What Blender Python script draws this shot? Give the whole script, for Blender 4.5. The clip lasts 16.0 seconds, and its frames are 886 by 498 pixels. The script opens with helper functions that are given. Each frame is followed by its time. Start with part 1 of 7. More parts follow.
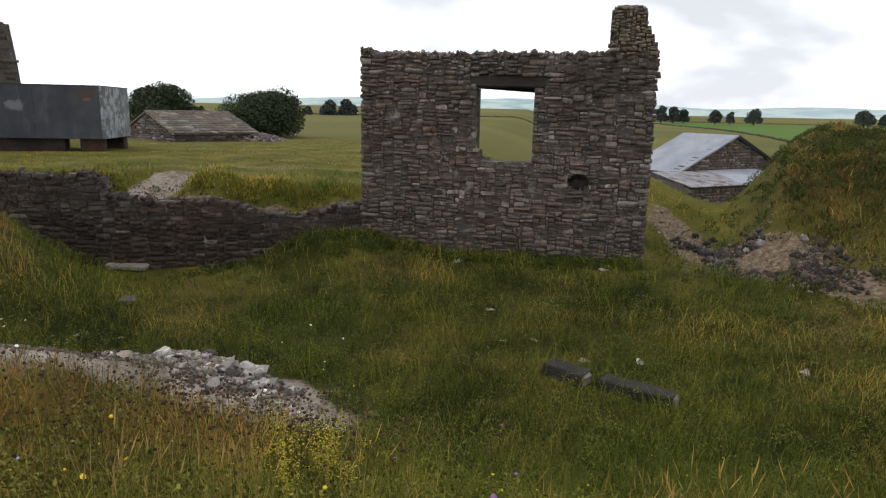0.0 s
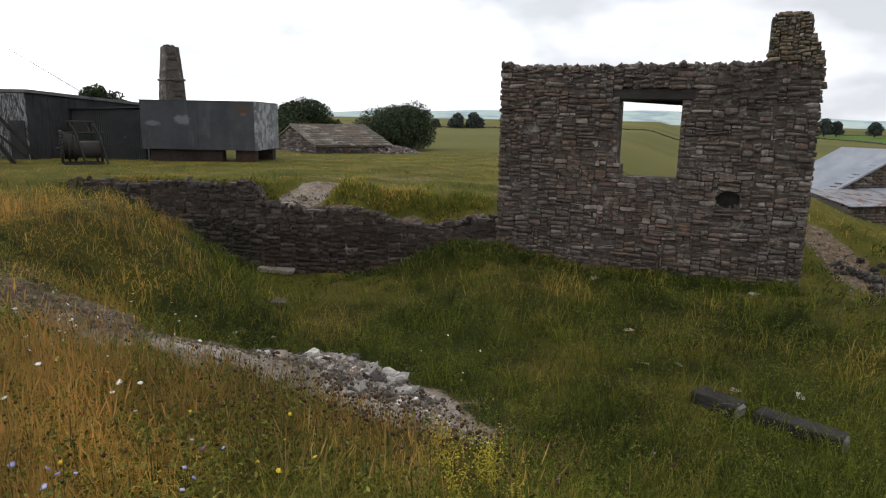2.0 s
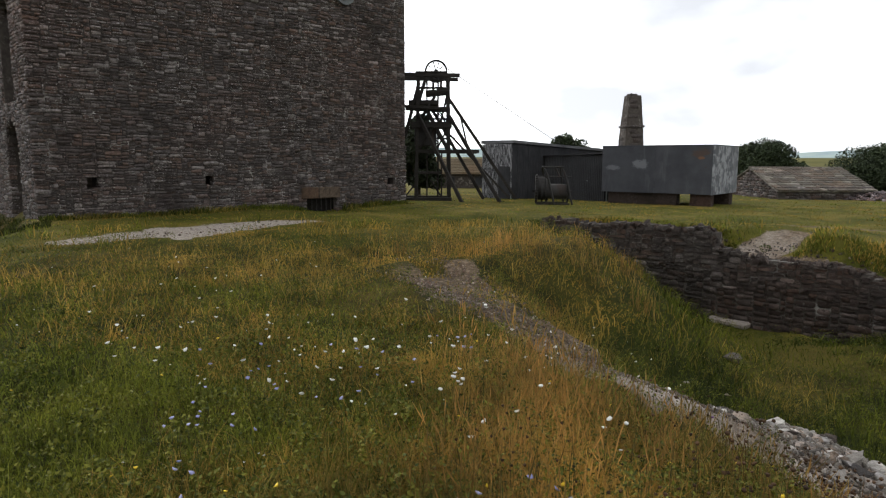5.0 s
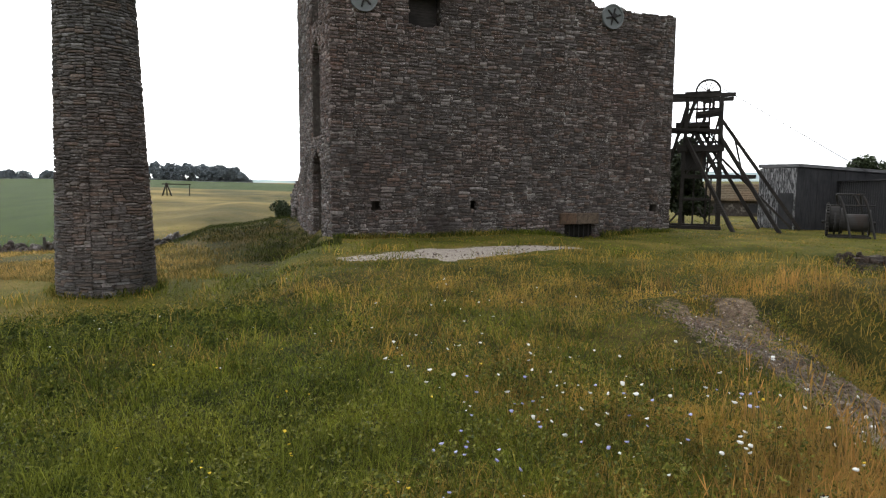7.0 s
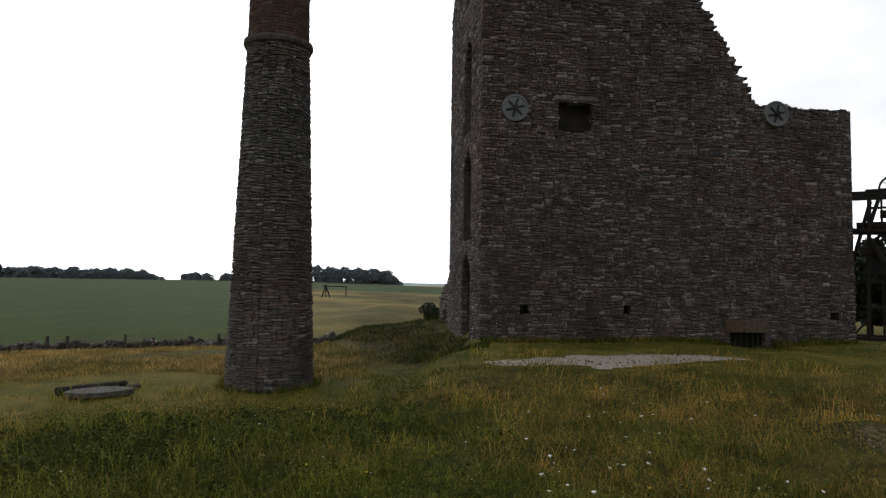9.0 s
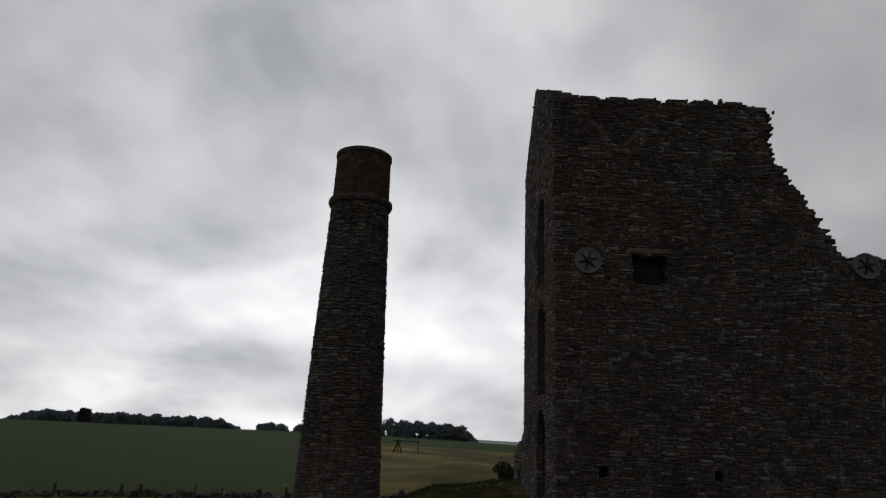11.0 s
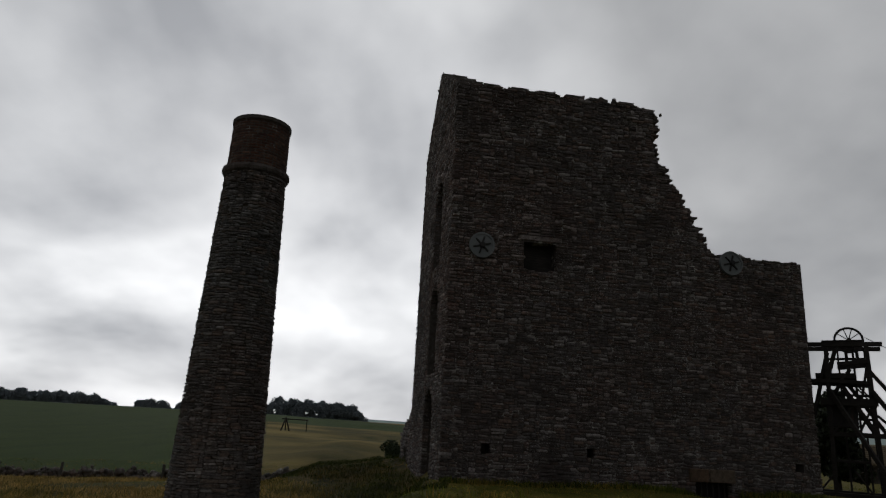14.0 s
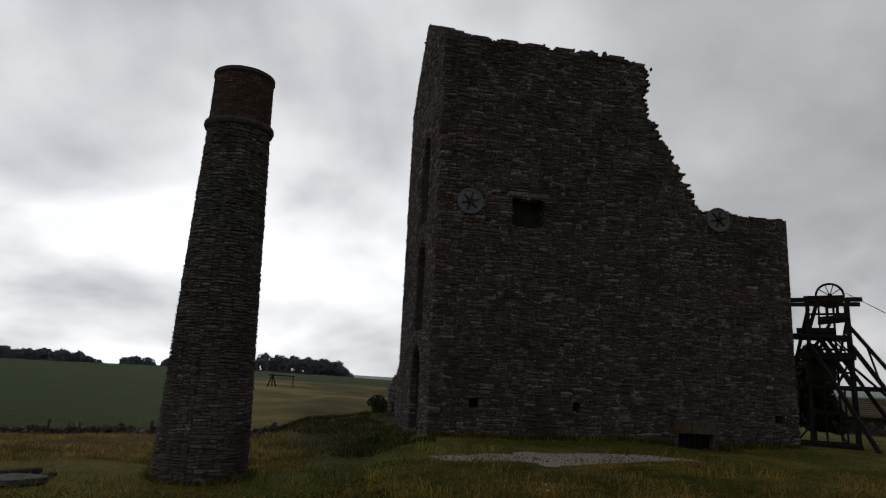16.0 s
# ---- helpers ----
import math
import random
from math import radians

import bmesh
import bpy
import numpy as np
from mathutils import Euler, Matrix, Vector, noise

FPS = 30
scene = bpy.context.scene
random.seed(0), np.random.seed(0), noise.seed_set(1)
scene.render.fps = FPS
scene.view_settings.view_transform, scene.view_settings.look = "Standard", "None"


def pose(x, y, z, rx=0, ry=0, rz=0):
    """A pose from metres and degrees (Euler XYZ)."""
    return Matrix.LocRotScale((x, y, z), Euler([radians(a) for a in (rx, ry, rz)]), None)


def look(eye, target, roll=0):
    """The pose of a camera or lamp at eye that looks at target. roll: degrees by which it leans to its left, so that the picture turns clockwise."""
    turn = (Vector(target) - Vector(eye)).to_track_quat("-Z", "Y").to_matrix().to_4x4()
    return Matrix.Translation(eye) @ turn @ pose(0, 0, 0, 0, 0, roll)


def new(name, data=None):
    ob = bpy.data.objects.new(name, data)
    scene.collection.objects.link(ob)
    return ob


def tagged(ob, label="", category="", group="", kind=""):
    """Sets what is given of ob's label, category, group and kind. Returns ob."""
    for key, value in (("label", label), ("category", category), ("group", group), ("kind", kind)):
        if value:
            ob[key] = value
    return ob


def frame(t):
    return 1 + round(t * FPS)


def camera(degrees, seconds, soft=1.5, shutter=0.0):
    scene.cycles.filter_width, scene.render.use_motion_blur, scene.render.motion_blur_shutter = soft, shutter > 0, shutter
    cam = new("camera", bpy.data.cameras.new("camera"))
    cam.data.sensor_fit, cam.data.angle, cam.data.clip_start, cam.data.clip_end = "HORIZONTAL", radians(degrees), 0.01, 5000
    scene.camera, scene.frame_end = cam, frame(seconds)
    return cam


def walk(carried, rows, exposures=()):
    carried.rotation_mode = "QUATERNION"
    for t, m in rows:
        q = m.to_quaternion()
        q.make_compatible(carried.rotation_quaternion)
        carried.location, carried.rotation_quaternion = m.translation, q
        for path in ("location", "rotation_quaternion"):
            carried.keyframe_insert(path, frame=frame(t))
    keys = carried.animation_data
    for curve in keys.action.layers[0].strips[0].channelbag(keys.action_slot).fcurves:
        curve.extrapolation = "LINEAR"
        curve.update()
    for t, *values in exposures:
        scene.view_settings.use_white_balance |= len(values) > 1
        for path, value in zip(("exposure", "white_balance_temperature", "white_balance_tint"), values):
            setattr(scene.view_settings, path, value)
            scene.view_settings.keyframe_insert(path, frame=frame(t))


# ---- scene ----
cam = camera(68.5, 16.0, soft=1.2)
# seconds, eye, yaw, pitch, lean
PATH = [
    (0, (-0.020, -0.014, 1.579), 8.07, -11.92, 1.22),
    (0.5, (-0.043, -0.030, 1.572), 9.38, -11.77, 1.21),
    (1, (-0.086, -0.017, 1.586), 10.98, -11.79, 1.11),
    (1.5, (-0.189, -0.032, 1.592), 13.54, -11.66, 1.13),
    (2, (-0.282, -0.068, 1.594), 18.92, -11.05, 1.08),
    (2.5, (-0.356, -0.074, 1.598), 26.45, -10.49, 0.78),
    (3, (-0.408, -0.089, 1.593), 33.16, -9.93, 0.59),
    (3.5, (-0.443, -0.094, 1.598), 39.00, -9.40, 0.47),
    (4, (-0.474, -0.129, 1.610), 44.19, -8.87, 0.41),
    (4.5, (-0.513, -0.164, 1.616), 50.04, -8.32, 0.28),
    (5, (-0.582, -0.193, 1.611), 56.64, -7.76, 0.22),
    (5.2, (-0.603, -0.199, 1.612), 59.38, -7.58, 0.21),
    (7.3, (-0.791, -0.248, 1.672), 80.83, -5.49, 0.47),
    (7.5, (-0.815, -0.245, 1.672), 82.05, -5.30, 0.56),
    (8, (-0.839, -0.290, 1.675), 84.91, -4.83, 0.55),
    (8.5, (-0.913, -0.295, 1.670), 87.60, -3.44, 0.58),
    (9, (-0.958, -0.317, 1.645), 91.54, 3.22, 0.79),
    (9.5, (-0.988, -0.314, 1.653), 95.42, 11.10, 1.02),
    (9.7, (-0.991, -0.306, 1.653), 96.87, 14.38, 1.28),
    (11.8, (-0.914, -0.169, 1.582), 98.54, 16.73, 2.75),
    (12, (-0.911, -0.156, 1.581), 97.79, 16.75, 2.82),
    (12.5, (-0.897, -0.128, 1.580), 95.16, 16.82, 2.97),
    (13, (-0.881, -0.117, 1.574), 92.32, 16.43, 3.02),
    (13.5, (-0.876, -0.112, 1.558), 90.51, 15.83, 3.07),
    (14, (-0.882, -0.124, 1.549), 89.46, 15.18, 3.09),
    (14.5, (-0.882, -0.148, 1.546), 88.92, 14.24, 2.99),
    (15, (-0.909, -0.151, 1.545), 88.54, 13.20, 2.93),
    (15.5, (-0.955, -0.168, 1.545), 88.20, 12.30, 2.77),
    (16, (-1.040, -0.220, 1.548), 87.86, 11.51, 2.71),
]
EXPOSURES = [(0.0, -0.27), (1.5, -0.32), (2.5, -0.5), (3.5, -0.66), (5.0, -0.48), (7.2, -0.08), (7.6, -0.12), (8.1, -0.38), (8.6, -0.7), (9.0, -1.2), (9.5, -2.0), (9.8, -2.25), (11.8, -2.66), (12.5, -2.66), (14.5, -2.55), (16.0, -2.4)]
walk(cam, [(t, Matrix.Translation(e) @ pose(0, 0, 0, 0, 0, yaw) @ pose(0, 0, 0, 90 + pitch) @ pose(0, 0, 0, 0, 0, lean)) for t, e, yaw, pitch, lean in PATH], EXPOSURES)

# ---- sky and sun: bright overcast, the sun veiled low in the west ----
SUN_AZ, SUN_EL = 107.0, 24.0
sun_way = Vector((-math.sin(radians(SUN_AZ)) * math.cos(radians(SUN_EL)), math.cos(radians(SUN_AZ)) * math.cos(radians(SUN_EL)), math.sin(radians(SUN_EL))))


def build_world():
    world = bpy.data.worlds.new("overcast_sky")
    scene.world = world
    world.use_nodes = True
    nt = world.node_tree
    nt.nodes.clear()
    N, L = nt.nodes.new, nt.links.new
    out, bg = N("ShaderNodeOutputWorld"), N("ShaderNodeBackground")
    sky = N("ShaderNodeTexSky")
    sky.sky_type, sky.sun_disc = "NISHITA", False
    sky.sun_elevation, sky.sun_rotation = radians(SUN_EL), radians(-SUN_AZ)
    tc = N("ShaderNodeTexCoord")
    sep = N("ShaderNodeSeparateXYZ")
    L(tc.outputs["Generated"], sep.inputs[0])
    # cloud sheet: directions laid onto a plane overhead
    up = N("ShaderNodeMath"); up.operation = "MAXIMUM"; L(sep.outputs[2], up.inputs[0]); up.inputs[1].default_value = 0.0
    den = N("ShaderNodeMath"); den.operation = "ADD"; L(up.outputs[0], den.inputs[0]); den.inputs[1].default_value = 0.45
    dx = N("ShaderNodeMath"); dx.operation = "DIVIDE"; L(sep.outputs[0], dx.inputs[0]); L(den.outputs[0], dx.inputs[1])
    dy = N("ShaderNodeMath"); dy.operation = "DIVIDE"; L(sep.outputs[1], dy.inputs[0]); L(den.outputs[0], dy.inputs[1])
    com = N("ShaderNodeCombineXYZ"); L(dx.outputs[0], com.inputs[0]); L(dy.outputs[0], com.inputs[1])
    big = N("ShaderNodeTexNoise"); big.inputs["Scale"].default_value = 1.5; big.inputs["Detail"].default_value = 4; big.inputs["Roughness"].default_value = 0.5; big.inputs["Distortion"].default_value = 0.3
    L(com.outputs[0], big.inputs["Vector"])
    fine = N("ShaderNodeTexNoise"); fine.inputs["Scale"].default_value = 4.0; fine.inputs["Detail"].default_value = 5; fine.inputs["Roughness"].default_value = 0.5
    L(com.outputs[0], fine.inputs["Vector"])
    mix = N("ShaderNodeMath"); mix.operation = "MULTIPLY_ADD"; L(fine.outputs[0], mix.inputs[0]); mix.inputs[1].default_value = 0.28; L(big.outputs[0], mix.inputs[2])
    ramp = N("ShaderNodeValToRGB")
    ramp.color_ramp.elements[0].position, ramp.color_ramp.elements[0].color = 0.45, (0.33, 0.342, 0.366, 1)
    ramp.color_ramp.elements[1].position, ramp.color_ramp.elements[1].color = 0.84, (0.86, 0.87, 0.885, 1)
    north = N("ShaderNodeMapRange"); north.inputs[1].default_value = 0.1; north.inputs[2].default_value = 0.85; north.inputs[3].default_value = 0.0; north.inputs[4].default_value = -0.11
    L(sep.outputs[1], north.inputs[0])
    both = N("ShaderNodeMath"); both.operation = "ADD"; L(mix.outputs[0], both.inputs[0]); L(north.outputs[0], both.inputs[1])
    L(both.outputs[0], ramp.inputs[0])
    # the veiled sun brightens the cloud round it
    dot = N("ShaderNodeVectorMath"); dot.operation = "DOT_PRODUCT"; L(tc.outputs["Generated"], dot.inputs[0]); dot.inputs[1].default_value = GLOW
    glow = N("ShaderNodeMapRange"); glow.inputs[1].default_value = 0.80; glow.inputs[2].default_value = 1.0; glow.inputs[3].default_value = 1.0; glow.inputs[4].default_value = 1.95
    L(dot.outputs["Value"], glow.inputs[0])
    # paler towards the horizon
    low = N("ShaderNodeMapRange"); low.inputs[1].default_value = 0.0; low.inputs[2].default_value = 0.35; low.inputs[3].default_value = 1.15; low.inputs[4].default_value = 1.0
    L(sep.outputs[2], low.inputs[0])
    away = N("ShaderNodeMapRange"); away.inputs[1].default_value = -0.2; away.inputs[2].default_value = 0.8; away.inputs[3].default_value = 0.66; away.inputs[4].default_value = 1.0
    L(dot.outputs["Value"], away.inputs[0])
    m0 = N("ShaderNodeMath"); m0.operation = "MULTIPLY"; L(glow.outputs[0], m0.inputs[0]); L(away.outputs[0], m0.inputs[1])
    m1 = N("ShaderNodeMath"); m1.operation = "MULTIPLY"; L(m0.outputs[0], m1.inputs[0]); L(low.outputs[0], m1.inputs[1])
    m2 = N("ShaderNodeMath"); m2.operation = "MULTIPLY"; L(m1.outputs[0], m2.inputs[0]); m2.inputs[1].default_value = 42.0
    cloud = N("ShaderNodeVectorMath"); cloud.operation = "SCALE"; L(ramp.outputs[0], cloud.inputs[0]); L(m2.outputs[0], cloud.inputs["Scale"])
    blend = N("ShaderNodeMixRGB"); blend.inputs[0].default_value = 0.94
    L(sky.outputs[0], blend.inputs[1]); L(cloud.outputs[0], blend.inputs[2])
    bg.inputs[1].default_value = 0.1
    L(blend.outputs[0], bg.inputs[0]); L(bg.outputs[0], out.inputs[0])


GLOW = (-0.93, -0.28, 0.24)
build_world()
sun = new("sun", bpy.data.lights.new("sun", "SUN"))
sun.data.energy, sun.data.angle, sun.data.color = 0.6, radians(25), (1.0, 0.96, 0.9)
sun.matrix_world = look(sun_way * 50, (0, 0, 0))

# ---- materials ----


class Mat:
    """A small builder of node materials."""

    def __init__(self, name, rough=0.85, metal=0.0, spec=0.3):
        self.m = bpy.data.materials.new(name)
        self.m.use_nodes = True
        self.t = self.m.node_tree
        self.b = self.t.nodes["Principled BSDF"]
        self.b.inputs["Roughness"].default_value, self.b.inputs["Metallic"].default_value = rough, metal
        self.b.inputs["Specular IOR Level"].default_value = spec
        self.co = self.t.nodes.new("ShaderNodeNewGeometry")

    def n(self, kind, **k):
        node = self.t.nodes.new(kind)
        for key, v in k.items():
            node.inputs[key].default_value = v
        return node

    def l(self, a, b):
        self.t.links.new(a, b)

    def pos(self, stretch=(1, 1, 1)):
        mp = self.n("ShaderNodeMapping")
        mp.inputs["Scale"].default_value = stretch
        self.l(self.co.outputs["Position"], mp.inputs["Vector"])
        return mp.outputs[0]

    def noise(self, scale, detail=4, rough=0.55, stretch=(1, 1, 1)):
        t = self.n("ShaderNodeTexNoise", Scale=scale, Detail=detail, Roughness=rough)
        self.l(self.pos(stretch), t.inputs["Vector"])
        return t.outputs["Fac"]

    def ramp(self, fac, *stops):
        r = self.n("ShaderNodeValToRGB")
        e = r.color_ramp.elements
        while len(e) < len(stops):
            e.new(0.5)
        for el, (p, c) in zip(e, stops):
            el.position = p
        for el, (p, c) in zip(e, stops):
            el.color = (*c, 1)
        self.l(fac, r.inputs[0])
        return r.outputs[0]

    def mix(self, fac, a, b, mode="MIX"):
        m = self.n("ShaderNodeMixRGB")
        m.blend_type = mode
        for i, v in ((0, fac), (1, a), (2, b)):
            if isinstance(v, (int, float)):
                m.inputs[i].default_value = v
            elif isinstance(v, tuple):
                m.inputs[i].default_value = (*v, 1)
            else:
                self.l(v, m.inputs[i])
        return m.outputs[0]

    def step(self, v, a, b):
        m = self.n("ShaderNodeMapRange")
        m.inputs[1].default_value, m.inputs[2].default_value = a, b
        self.l(v, m.inputs[0])
        return m.outputs[0]

    def random(self, pieces):
        if pieces:
            return self.n("ShaderNodeObjectInfo").outputs["Random"]
        return self.co.outputs["Random Per Island"]

    def attr(self, name):
        a = self.n("ShaderNodeAttribute")
        a.attribute_name = name
        return a.outputs["Fac"]

    def colour(self, c):
        self.l(c, self.b.inputs["Base Color"])
        return self

    def bump(self, h, strength=0.4, dist=0.02):
        b = self.n("ShaderNodeBump", Strength=strength, Distance=dist)
        self.l(h, b.inputs["Height"])
        self.l(b.outputs[0], self.b.inputs["Normal"])
        return self


def stone_mat(name, pieces, dark, mid, pale, lichen=0.35, fleck=(0.34, 0.325, 0.3)):
    m = Mat(name, 0.9, spec=0.2)
    warm = tuple(v * k for v, k in zip(mid, (1.12, 0.92, 0.8)))
    cool = tuple(v * k for v, k in zip(mid, (0.92, 0.95, 1.0)))
    base = m.ramp(m.random(pieces), (0.0, dark), (0.25, warm), (0.45, cool), (0.62, dark), (0.8, mid), (0.93, pale), (1.0, tuple(min(1, c * 1.4) for c in pale)))
    grain = m.noise(9, 6, 0.65)
    c = m.mix(m.step(grain, 0.43, 0.74), base, tuple(v * 0.6 for v in dark))
    patch = m.noise(0.7, 4, 0.6)
    c = m.mix(m.step(patch, 0.52, 0.75), c, tuple(v * 0.6 for v in dark))
    red = m.mix(1.0, c, (1.1, 0.95, 0.9), "MULTIPLY")
    c = m.mix(m.step(m.noise(0.27, 5, 0.6), 0.47, 0.64), c, red)
    spots = m.noise(19, 5, 0.7, (1, 1, 1.7))
    sp = m.step(spots, 0.56, 0.64)
    f = m.n("ShaderNodeMath")
    f.operation = "MULTIPLY"
    m.l(sp, f.inputs[0])
    drift = m.n("ShaderNodeMath")
    drift.operation = "MULTIPLY"
    m.l(m.step(m.noise(0.9, 5, 0.65), 0.38, 0.62), drift.inputs[0])
    drift.inputs[1].default_value = min(1.0, lichen * 2.2)
    m.l(drift.outputs[0], f.inputs[1])
    c = m.mix(f.outputs[0], c, fleck)
    m.colour(c).bump(m.noise(34, 7, 0.75), 0.9, 0.04)
    return m.m


def mortar_mat(name, c0, c1, pale=(0.3, 0.285, 0.265)):
    m = Mat(name, 0.95, spec=0.1)
    c = m.ramp(m.noise(7, 6, 0.65), (0.3, c0), (0.7, c1))
    lime = m.step(m.noise(2.1, 6, 0.7), 0.56, 0.66)
    m.colour(m.mix(lime, c, pale)).bump(m.noise(25, 5, 0.7), 0.6, 0.03)
    return m.m


def wood_mat(name, a, b, along=(1, 1, 8)):
    m = Mat(name, 0.85, spec=0.2)
    g = m.noise(4, 6, 0.6, along)
    m.colour(m.mix(m.step(m.noise(1.3, 3), 0.4, 0.7), m.ramp(g, (0.3, a), (0.7, b)), a)).bump(g, 0.4, 0.01)
    return m.m


def metal_mat(name, a, b, rust, amount=0.55, rough=0.5, metal=0.3):
    m = Mat(name, rough, metal)
    streak = m.noise(2.2, 6, 0.6, (1, 1, 0.25))
    c = m.ramp(m.noise(1.1, 5, 0.6), (0.35, a), (0.65, b))
    c = m.mix(m.step(streak, amount, amount + 0.12), c, rust)
    m.colour(c).bump(m.noise(14, 4), 0.15, 0.01)
    return m.m


def peeling_mat():
    """Whitish paint flaking in blotches off grey steel, with rusty specks."""
    m = Mat("peeling_pale_paint", 0.7)
    c = m.mix(m.step(m.noise(2.6, 9, 0.72), 0.47, 0.55), (0.085, 0.09, 0.1), (0.27, 0.28, 0.29))
    c = m.mix(m.step(m.noise(1.2, 5, 0.6, (1, 1, 0.3)), 0.5, 0.7), c, (0.13, 0.137, 0.147))
    m.colour(m.mix(m.step(m.noise(5.5, 8, 0.75), 0.6, 0.64), c, (0.05, 0.036, 0.028))).bump(m.noise(14, 4), 0.15, 0.01)
    return m.m


def blotched_steel(name, *blotches):
    """Grey painted steel with ragged blotches: place, half-width, half-height, colour."""
    m = Mat(name, 0.65)
    streak = m.noise(2.0, 7, 0.65, (1, 1, 0.2))
    c = m.ramp(m.noise(0.9, 6, 0.65), (0.35, (0.030, 0.032, 0.038)), (0.65, (0.052, 0.054, 0.061)))
    c = m.mix(m.step(streak, 0.56, 0.74), c, (0.08, 0.08, 0.085))
    c = m.mix(m.step(m.noise(3.1, 8, 0.75, (1, 1, 0.5)), 0.63, 0.67), c, (0.055, 0.036, 0.027))
    for place, wide, high, tint in blotches:
        off, size = m.n("ShaderNodeVectorMath"), m.n("ShaderNodeVectorMath")
        off.operation, size.operation = "SUBTRACT", "MULTIPLY"
        m.l(m.co.outputs["Position"], off.inputs[0])
        off.inputs[1].default_value = place
        m.l(off.outputs[0], size.inputs[0])
        size.inputs[1].default_value = (1 / wide, 1 / wide, 1 / high)
        far = m.n("ShaderNodeVectorMath")
        far.operation = "LENGTH"
        m.l(size.outputs[0], far.inputs[0])
        rag = m.n("ShaderNodeMath")
        rag.operation = "MULTIPLY_ADD"
        m.l(m.noise(4.5, 8, 0.75, (1, 1, 1.6)), rag.inputs[0])
        rag.inputs[1].default_value = 2.6
        m.l(far.outputs["Value"], rag.inputs[2])
        c = m.mix(m.step(rag.outputs[0], 2.2, 1.85), c, tint)
    m.colour(c).bump(m.noise(14, 4), 0.15, 0.01)
    return m.m


